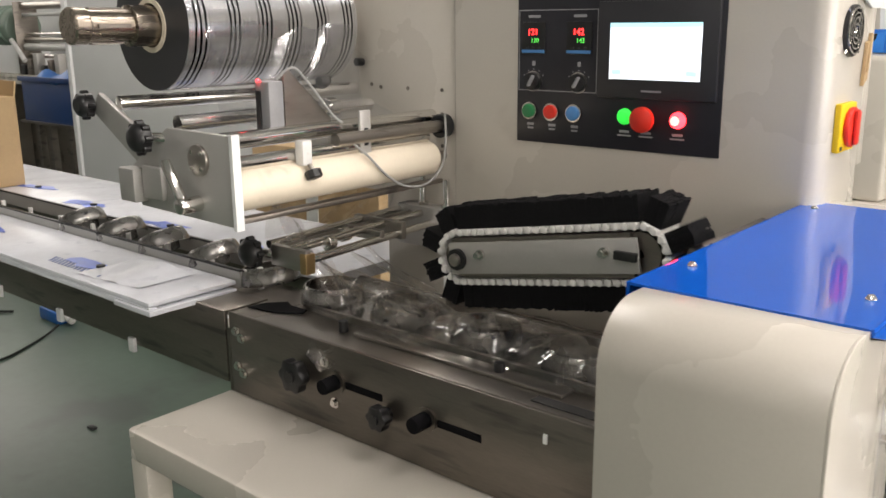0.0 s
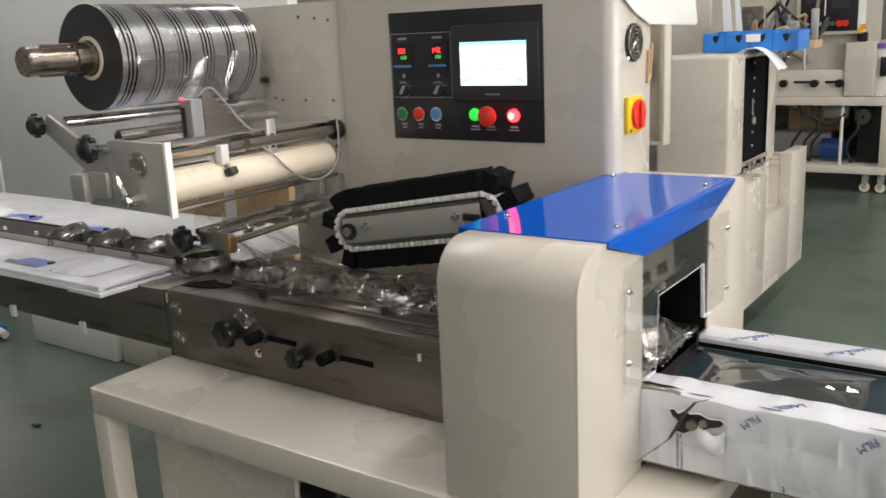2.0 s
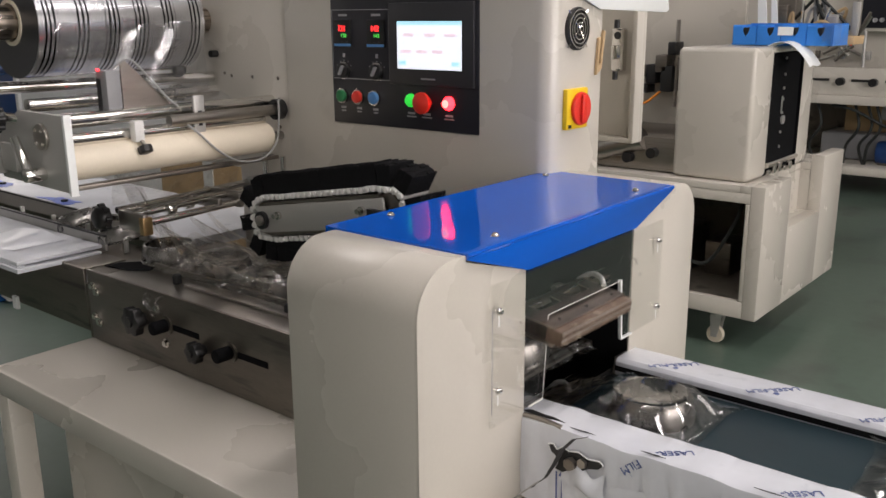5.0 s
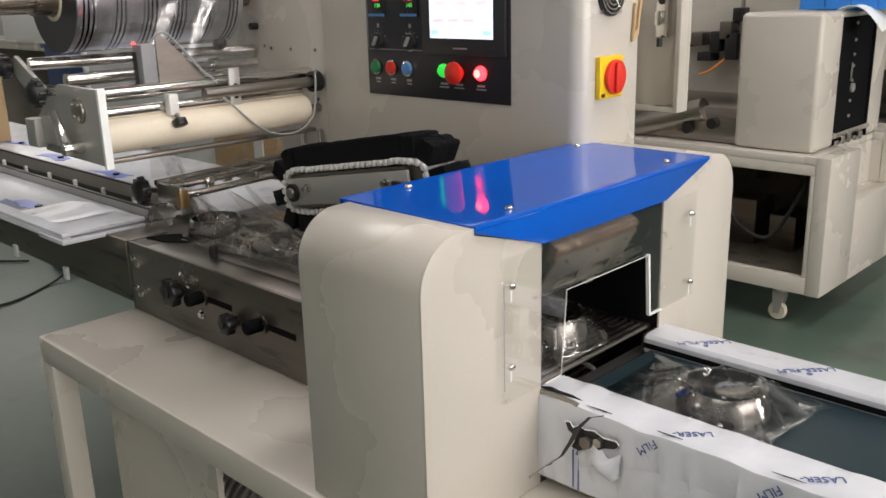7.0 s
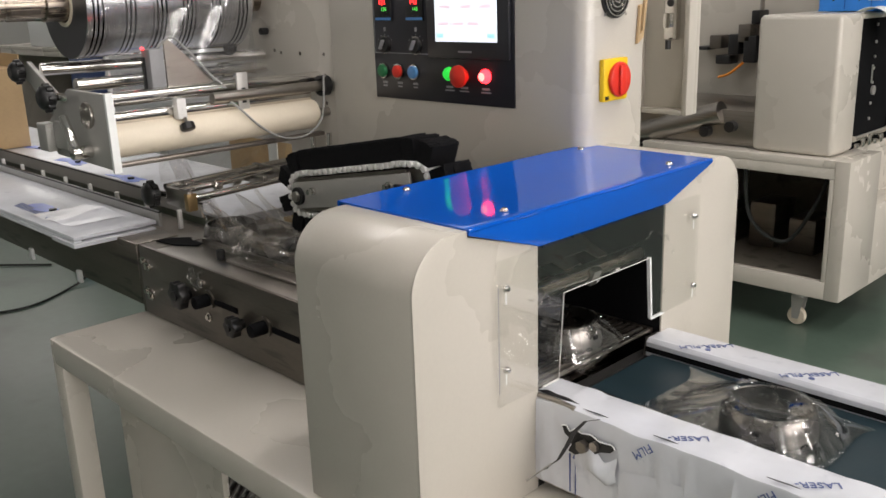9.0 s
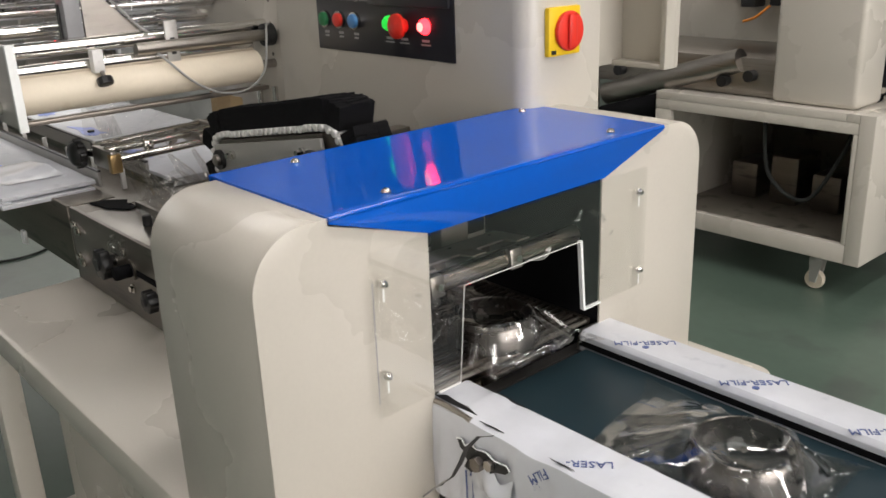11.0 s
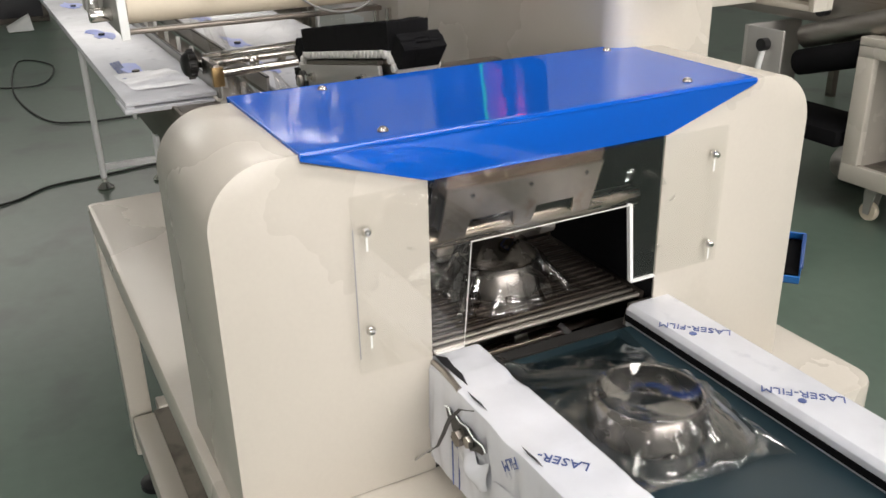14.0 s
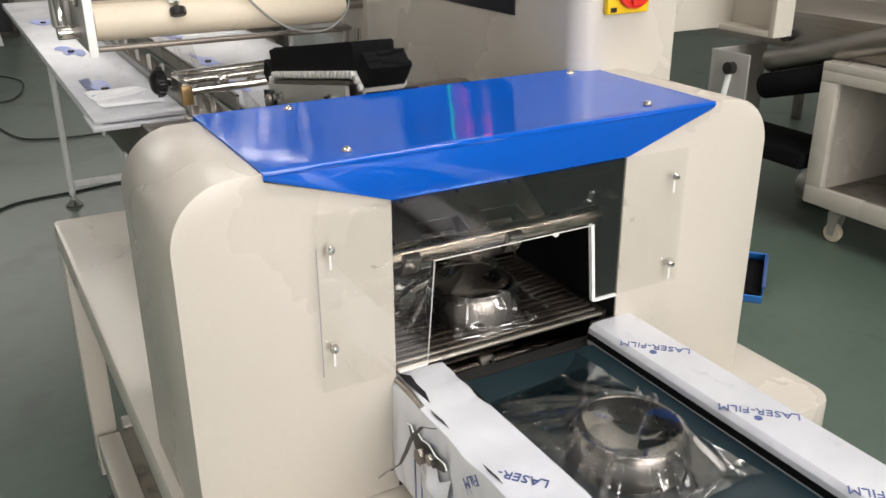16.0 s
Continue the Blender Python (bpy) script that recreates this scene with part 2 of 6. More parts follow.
def printed_film():
    """Wound film: silvery, with rings of dark print along the roll's length."""
    m = bpy.data.materials.new("printed_wound_film")
    m.use_nodes = True
    nt = m.node_tree
    b = nt.nodes["Principled BSDF"]
    b.inputs["Metallic"].default_value, b.inputs["Roughness"].default_value = 0.95, 0.23
    tc = nt.nodes.new("ShaderNodeTexCoord")
    sx = nt.nodes.new("ShaderNodeSeparateXYZ")
    nt.links.new(tc.outputs["Object"], sx.inputs[0])
    wob = nt.nodes.new("ShaderNodeTexNoise")
    wob.inputs["Scale"].default_value = 35
    nt.links.new(tc.outputs["Object"], wob.inputs["Vector"])
    add = nt.nodes.new("ShaderNodeMath")
    add.operation = "MULTIPLY_ADD"
    add.inputs[1].default_value = 0.006
    nt.links.new(wob.outputs[0], add.inputs[0])
    nt.links.new(sx.outputs[1], add.inputs[2])
    total = None
    for scale, low in ((15.5, 0.3), (105.0, 0.35)):
        mul = nt.nodes.new("ShaderNodeMath")
        mul.operation = "MULTIPLY"
        mul.inputs[1].default_value = scale * 2 * math.pi
        nt.links.new(add.outputs[0], mul.inputs[0])
        sn = nt.nodes.new("ShaderNodeMath")
        sn.operation = "SINE"
        nt.links.new(mul.outputs[0], sn.inputs[0])
        st = nt.nodes.new("ShaderNodeMapRange")
        st.inputs[1].default_value, st.inputs[2].default_value = low - 0.5, low
        nt.links.new(sn.outputs[0], st.inputs[0])
        if total is None:
            total = st.outputs[0]
        else:
            pr = nt.nodes.new("ShaderNodeMath")
            pr.operation = "MULTIPLY"
            nt.links.new(total, pr.inputs[0])
            nt.links.new(st.outputs[0], pr.inputs[1])
            total = pr.outputs[0]
    mx = nt.nodes.new("ShaderNodeMix")
    mx.data_type = "RGBA"
    nt.links.new(total, mx.inputs[0])
    mx.inputs[6].default_value, mx.inputs[7].default_value = (0.6, 0.6, 0.62, 1), (0.015, 0.015, 0.018, 1)
    nt.links.new(mx.outputs[2], b.inputs["Base Color"])
    return m


PRINT = printed_film()


# ---- mesh helpers ----
def box(x0, x1, y0, y1, z0, z1, bevel=0.0, seg=2, bm=None):
    own = bmesh.new()
    bmesh.ops.create_cube(own, size=1)
    for v in own.verts:
        v.co = Vector(((x0 + x1) / 2 + v.co.x * (x1 - x0), (y0 + y1) / 2 + v.co.y * (y1 - y0), (z0 + z1) / 2 + v.co.z * (z1 - z0)))
    if bevel:
        bmesh.ops.bevel(own, geom=own.edges[:], offset=bevel, segments=seg, profile=0.5, affect="EDGES")
    return join(bm, own) if bm else own


def join(bm, other):
    me = bpy.data.meshes.new("tmp")
    other.to_mesh(me)
    other.free()
    bm.from_mesh(me)
    bpy.data.meshes.remove(me)
    return bm


def rod(p, q, r, n=20, r2=None, bm=None, bevel=0.0):
    p, q = Vector(p), Vector(q)
    own = bmesh.new()
    bmesh.ops.create_cone(own, cap_ends=True, segments=n, radius1=r, radius2=r if r2 is None else r2, depth=(q - p).length)
    if bevel:
        ends = [e for e in own.edges if len({round(v.co.z, 5) for v in e.verts}) == 1]
        bmesh.ops.bevel(own, geom=ends, offset=bevel, segments=2, profile=0.5, affect="EDGES")
    own.transform(Matrix.Translation((p + q) / 2) @ (q - p).to_track_quat("Z", "Y").to_matrix().to_4x4())
    return join(bm, own) if bm else own


def lathe(profile, n=40, axis="z", at=(0, 0, 0), bm=None):
    """A closed or open (r, h) outline turned round an axis."""
    own = bmesh.new()
    rings = []
    for r, h in profile:
        rings.append([own.verts.new((r * math.cos(2 * math.pi * k / n), r * math.sin(2 * math.pi * k / n), h)) for k in range(n)])
    for a, b in zip(rings, rings[1:]):
        for k in range(n):
            own.faces.new((a[k], a[(k + 1) % n], b[(k + 1) % n], b[k]))
    turn = {"z": Matrix(), "y": Matrix.Rotation(radians(-90), 4, "X"), "x": Matrix.Rotation(radians(90), 4, "Y")}[axis]
    own.transform(Matrix.Translation(at) @ turn)
    bmesh.ops.recalc_face_normals(own, faces=own.faces[:])
    return join(bm, own) if bm else own


def prism(points, a, b, axis="y", bevel=0.0, bm=None):
    """A flat outline in the other two axes, drawn out from a to b along an axis."""
    own = bmesh.new()
    put = {"x": lambda u, v, w: (w, u, v), "y": lambda u, v, w: (u, w, v), "z": lambda u, v, w: (u, v, w)}[axis]
    lo = [own.verts.new(put(u, v, a)) for u, v in points]
    hi = [own.verts.new(put(u, v, b)) for u, v in points]
    n = len(points)
    own.faces.new(lo)
    own.faces.new(hi[::-1])
    for k in range(n):
        own.faces.new((lo[k], hi[k], hi[(k + 1) % n], lo[(k + 1) % n]))
    bmesh.ops.recalc_face_normals(own, faces=own.faces[:])
    if bevel:
        bmesh.ops.bevel(own, geom=[e for e in own.edges if e.calc_face_angle(0) > 0.45], offset=bevel, segments=2, profile=0.5, affect="EDGES")
    return join(bm, own) if bm else own


def arc(cu, cv, r, a0, a1, n=8):
    return [(cu + r * math.cos(radians(a0 + (a1 - a0) * k / n)), cv + r * math.sin(radians(a0 + (a1 - a0) * k / n))) for k in range(n + 1)]


def tube(points, r, n=8, sub=6):
    """A bent round bar or cable through points."""
    pts = [Vector(p) for p in points]
    fine = []
    for k in range(len(pts) - 1):
        p0, p1, p2, p3 = pts[max(k - 1, 0)], pts[k], pts[k + 1], pts[min(k + 2, len(pts) - 1)]
        for s in range(sub):
            t = s / sub
            fine.append(0.5 * (2 * p1 + (p2 - p0) * t + (2 * p0 - 5 * p1 + 4 * p2 - p3) * t * t + (3 * p1 - p0 - 3 * p2 + p3) * t ** 3))
    fine.append(pts[-1])
    bm = bmesh.new()
    rings = []
    for k, p in enumerate(fine):
        d = (fine[min(k + 1, len(fine) - 1)] - fine[max(k - 1, 0)]).normalized()
        u = d.orthogonal().normalized() if not rings else (u - d * u.dot(d)).normalized()
        v = d.cross(u)
        rings.append([bm.verts.new(p + r * (u * math.cos(2 * math.pi * j / n) + v * math.sin(2 * math.pi * j / n))) for j in range(n)])
    for a, b in zip(rings, rings[1:]):
        for j in range(n):
            bm.faces.new((a[j], a[(j + 1) % n], b[(j + 1) % n], b[j]))
    bm.faces.new(rings[0][::-1])
    bm.faces.new(rings[-1])
    return bm


def sheet(nu, nv, place, thick=0.0):
    """A bent sheet: place(u, v) for u and v from 0 to 1."""
    bm = bmesh.new()
    g = [[bm.verts.new(place(i / nu, j / nv)) for j in range(nv + 1)] for i in range(nu + 1)]
    for i in range(nu):
        for j in range(nv):
            bm.faces.new((g[i][j], g[i + 1][j], g[i + 1][j + 1], g[i][j + 1]))
    bmesh.ops.recalc_face_normals(bm, faces=bm.faces[:])
    if thick:
        bmesh.ops.solidify(bm, geom=bm.faces[:], thickness=thick)
    return bm


def finish(name, bm, material, smooth=True):
    me = bpy.data.meshes.new(name)
    bm.to_mesh(me)
    bm.free()
    me.materials.append(material)
    if smooth:
        me.polygons.foreach_set("use_smooth", [True] * len(me.polygons))
        me.set_sharp_from_angle(angle=radians(32))
    return me


def thing(name, at, label, category, group="", kind=""):
    """An empty base for a thing, to which parts are added in world coordinates."""
    ob = new(name)
    ob.empty_display_size = 0.05
    ob.location = at
    return tagged(ob, label, category, group, kind)


def origin(ob):
    o = Vector((0, 0, 0))
    while ob:
        o += ob.location
        ob = ob.parent
    return o


def part(name, bm, material, parent, label="", at=None, smooth=True):
    """One mesh under a thing or a part; at: its own turning point, in the world."""
    here = origin(parent)
    at = Vector(at) if at is not None else here
    bm.transform(Matrix.Translation(-at))
    ob = new(name, finish(name, bm, material, smooth))
    ob.parent = parent
    ob.location = at - here
    return tagged(ob, label)


def solid(name, bm, material, label, category, group="", kind="", at=(0, 0, 0), smooth=True):
    bm.transform(Matrix.Translation(-Vector(at)))
    ob = new(name, finish(name, bm, material, smooth))
    ob.location = at
    return tagged(ob, label, category, group, kind)


def letters(text, size, m, depth=0.0003):
    cu = bpy.data.curves.new("letters", "FONT")
    cu.body, cu.size, cu.extrude, cu.resolution_u = text, size, depth, 2
    ob = bpy.data.objects.new("letters", cu)
    me = bpy.data.meshes.new_from_object(ob)
    bpy.data.objects.remove(ob)
    bm = bmesh.new()
    bm.from_mesh(me)
    bpy.data.meshes.remove(me)
    bm.transform(m)
    return bm


def bolt(parent, x, y, z, axis, r=0.006, h=0.005, material=None, name="bolt"):
    d = {"x": (1, 0, 0), "-y": (0, -1, 0), "z": (0, 0, 1)}[axis]
    p = Vector((x, y, z))
    bm = rod(p, p + Vector(d) * h * 0.4, r * 1.5, 14)
    rod(p, p + Vector(d) * h, r, 6, bm=bm)
    return part(name, bm, material or CHROME, parent)


# ---- the hall ----
def hall():
    x0, x1, y0, y1, h = ROOM
    solid("floor", box(x0, x1, y0, y1, -0.12, 0), FLOORM, "green painted concrete factory floor, scuffed", "floor", kind="structure")
    solid("ceiling", box(x0, x1, y0, y1, h, h + 0.1), CEILM, "pale sheet ceiling of the factory hall", "ceiling", kind="structure")
    solid("wall_north", box(x0, x1, y1, y1 + 0.2, 0, h), WALLM, "plain grey factory wall", "wall", kind="structure")
    solid("wall_south", box(x0, x1, y0 - 0.2, y0, 0, h), WALLM, "plain grey factory wall", "wall", kind="structure")
    west = thing("wall_west", (x0, 0, 0), "plain grey factory wall with a high window", "wall", kind="structure")
    for a, b, c, d in ((y0, y1, 0, 2.0), (y0, y1, 3.3, h), (y0, -1.0, 2.0, 3.3), (6.0, y1, 2.0, 3.3)):
        part("wall_piece", box(x0 - 0.2, x0, a, b, c, d), WALLM, west)
    east = thing("wall_east", (x1, 0, 0), "plain grey factory wall with a wide window", "wall", kind="structure")
    for a, b, c, d in ((y0, y1, 0, 1.0), (y0, y1, 3.6, h), (y0, -2.7, 1.0, 3.6), (4.5, y1, 1.0, 3.6)):
        part("wall_piece", box(x1, x1 + 0.2, a, b, c, d), WALLM, east)
    for n, (wx, wa, wb, wc, wd) in enumerate(((x0 - 0.12, -1.0, 6.0, 2.0, 3.3), (x1 + 0.12, -2.7, 4.5, 1.0, 3.6))):
        win = thing(f"window_{n + 1}", (wx, wa, wc), "tall steel-framed factory window, bright with daylight", "window", kind="structure")
        part("pane", box(wx - 0.004, wx + 0.004, wa, wb, wc, wd), DAY, win, "bright daylit pane")
        k = int((wb - wa) / 0.9)
        for j in range(k + 1):
            yy = wa + (wb - wa) * j / k
            part("window_bar", box(wx - 0.03, wx + 0.03, yy - 0.02, yy + 0.02, wc, wd), WALLM, win)
    for tx, ty, _ in TUBES:
        f = thing("ceiling_light", (tx, ty, ROOM[4]), "long white ceiling tube light, lit", "ceiling light", "tube lights of the hall")
        part("housing", box(tx - 0.15, tx + 0.15, ty - 1.25, ty + 1.25, 4.0, 4.3, 0.01), PALE, f)
        part("tube", rod((tx, ty - 1.2, 3.97), (tx, ty + 1.2, 3.97), 0.02), TUBE, f, "glowing tube")


hall()


# ---- the machine's base ----
def machine_base():
    b = thing("machine_base", (-0.68, 1.08, 0), "beige painted steel base frame of a wrapping machine, standing on feet", "machine base")
    x0, x1, y0, y1, z1 = -1.275, -0.075, 0.685, 1.485, 0.68
    pts = arc(x1 - 0.035, y1 - 0.035, 0.035, 0, 90, 5) + arc(x0 + 0.012, y1 - 0.012, 0.012, 90, 180, 3) + arc(x0 + 0.012, y0 + 0.012, 0.012, 180, 270, 3) + arc(x1 - 0.012, y0 + 0.012, 0.012, 270, 360, 3)
    part("tabletop", prism(pts, z1 - 0.052, z1, "z", 0.004), BEIGE, b)
    for xa in (x0 + 0.002, x1 - 0.062):
        for ya in (y0 + 0.002, y1 - 0.062):
            leg = part("leg", box(xa + (0 if xa < -1 else 0.014), xa + (0.046 if xa < -1 else 0.06), ya + (0 if ya < 1 else 0.014), ya + (0.046 if ya < 1 else 0.06), 0.1, z1 - 0.053, 0.003), BEIGE, b)
            part("foot", lathe([(0.0, 0.0), (0.035, 0.0), (0.035, 0.012), (0.012, 0.02), (0.012, 0.1), (0, 0.1)], 20, "z", (xa + 0.03, ya + 0.03, 0)), BLACK, leg, "black levelling foot")
    part("front_rail", box(x0 + 0.062, x1 - 0.062, y0 + 0.004, y0 + 0.05, 0.16, 0.21, 0.004), BEIGE, b)
    part("rear_rail", box(x0 + 0.062, x1 - 0.062, y1 - 0.05, y1 - 0.004, 0.16, 0.21, 0.004), BEIGE, b)
    part("end_rail", box(x0 + 0.004, x0 + 0.05, y0 + 0.062, y1 - 0.062, 0.16, 0.21, 0.004), BEIGE, b)
    part("end_rail", box(x1 - 0.048, x1 - 0.006, y0 + 0.05, y1 - 0.05, 0.16, 0.205, 0.004), BEIGE, b)
    part("inner_panel", box(x0 + 0.06, x0 + 0.46, y0 + 0.1, y0 + 0.112, 0.21, z1 - 0.052), BEIGE, b)
    # Shelf and rear panel carry the shade inside the base as colour
    part("shelf", box(x0 + 0.05, x1 - 0.05, y0 + 0.05, y1 - 0.05, 0.19, 0.205), BEIGE_IN, b, "inner shelf, darkened for the shade inside the base")
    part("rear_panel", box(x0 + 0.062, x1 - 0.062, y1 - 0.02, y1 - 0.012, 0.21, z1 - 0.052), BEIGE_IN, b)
    m = thing("drive_motor", (-0.83, 0.92, 0.205), "grey ribbed electric motor standing on the machine's shelf", "motor")
    part("motor_body", rod((-0.95, 0.92, 0.36), (-0.73, 0.92, 0.36), 0.085, 28, bevel=0.012), STEEL, m)
    for k in range(9):
        part("rib", lathe([(0.082, -0.003), (0.096, -0.003), (0.096, 0.003), (0.082, 0.003)], 24, "x", (-0.93 + 0.022 * k, 0.92, 0.36)), PLATE, m)
    part("motor_foot", box(-0.93, -0.75, 0.85, 0.99, 0.205, 0.285, 0.006), BLACK, m)
    part("terminal_box", box(-0.9, -0.8, 0.88, 0.96, 0.435, 0.49, 0.008), BLACK, m)
    part("shaft", rod((-0.73, 0.92, 0.36), (-0.66, 0.92, 0.36), 0.014), CHROME, m)
    part("pulley", lathe([(0.014, -0.015), (0.05, -0.015), (0.04, 0), (0.05, 0.015), (0.014, 0.015)], 28, "x", (-0.67, 0.92, 0.36)), STEEL, m)
    solid("power_cable", tube([(-0.88, 0.9, 0.49), (-0.93, 0.85, 0.55), (-1.0, 0.88, 0.58), (-1.05, 1.1, 0.45), (-1.0, 1.3, 0.22)], 0.006), CABLE, "black power cable running from the motor inside the base", "cable")


machine_base()


# ---- the sealing bed ----
def star_knob(parent, at, r, label="black star knob"):
    x, y, z = at
    bm = rod((x, y, z), (x, y - 0.012, z), r * 0.45, 16)
    pts = []
    for k in range(36):
        a = 2 * math.pi * k / 36
        rr = r * (0.9 + 0.1 * math.cos(6 * a))
        pts.append((x + rr * math.cos(a), z + rr * math.sin(a)))
    prism(pts, y - 0.03, y - 0.012, "y", 0.002, bm=bm)
    rod((x, y - 0.034, z), (x, y - 0.03, z), r * 0.35, 16, bm=bm)
    return part("star_knob", bm, BLACK, parent, label)


def sealing_bed():
    b = thing("sealing_bed", (-0.82, 1.0, 0.68), "stained stainless steel sealing bed with star knobs, on the machine base", "machine bed")
    part("side_plate", box(-1.262, -0.41, 0.892, 0.9, 0.682, 0.832, 0.0015), DARKSTEEL, b, "stained steel side plate")
    part("rear_plate", box(-1.262, -0.41, 1.2, 1.208, 0.682, 0.832, 0.0015), DARKSTEEL, b)
    part("end_plate", box(-1.27, -1.262, 0.892, 1.208, 0.682, 0.80), DARKSTEEL, b)
    part("front_top", box(-1.2, -0.41, 0.9, 0.985, 0.822, 0.83, 0.001), STEEL, b)
    part("front_flange", box(-1.262, -1.2, 0.9, 1.2, 0.818, 0.83), DARKSTEEL, b)
    part("rear_top", box(-1.2, -0.41, 1.115, 1.2, 0.822, 0.83, 0.001), STEEL, b)
    part("film_guide", box(-1.16, -0.5, 0.985, 0.992, 0.8, 0.842), STEEL, b)
    part("film_guide", box(-1.16, -0.5, 1.108, 1.115, 0.8, 0.842), STEEL, b)
    part("slide_bed", box(-1.2, -0.41, 0.992, 1.108, 0.8, 0.829), DARKSTEEL, b)
    part("slot_plate", prism([(-1.256, 0.93), (-1.19, 0.94), (-1.15, 0.968), (-1.158, 0.985), (-1.2, 0.984), (-1.222, 0.995), (-1.25, 0.965)], 0.8305, 0.8325, "z"), MATT, b, "black open slot in the bed")
    for x, y, z, r in ((-1.065, 0.892, 0.768, 0.03), (-0.873, 0.892, 0.75, 0.021)):
        star_knob(b, (x, y, z), r)
    for x, z in ((-0.985, 0.772), (-0.795, 0.764)):
        part("clamp_knob", rod((x, 0.892, z), (x, 0.858, z), 0.0125, 18, bevel=0.003), MATT, b, "black clamping knob")
        part("clamp_washer", rod((x, 0.892, z), (x, 0.888, z), 0.019, 18), DARKSTEEL, b)
        part("adjusting_slot", box(x + 0.02, x + 0.1, 0.8905, 0.8925, z - 0.007, z + 0.005, 0.001), MATT, b, "black adjusting slot")
    for x, z in ((-1.24, 0.80), (-1.225, 0.79), (-1.24, 0.735), (-1.225, 0.725), (-1.01, 0.80), (-0.99, 0.735)):
        bolt(b, x, 0.892, z, "-y", 0.006, 0.008)
    part("bolt_hole", box(-0.592, -0.586, 0.889, 0.892, 0.79, 0.803), EDGE, b, "small bright sticker")
    for x, y in ((-1.028, 0.95), (-0.717, 0.962)):
        part("stud", rod((x, y, 0.83), (x, y, 0.85), 0.0085, 12, bevel=0.002), BLACK, b, "small black screw knob")
    part("heater_bar", box(-1.0, -0.6, 0.945, 0.978, 0.8305, 0.836, 0.001), STEEL, b)
    part("long_slot", box(-0.63, -0.45, 0.915, 0.935, 0.8302, 0.832), DARK, b)
    part("film_wisp", sheet(10, 10, lambda u, v: (-1.04 + 0.05 * u + 0.006 * math.sin(9 * v), 0.885 - 0.012 * math.sin(3.1 * u) * math.sin(3.1 * v) + 0.005 * math.sin(17 * u + 11 * v), 0.79 + 0.035 * v + 0.006 * math.sin(8 * u))), FILM, b, "scrap of crumpled clear film")
    return b


sealing_bed()


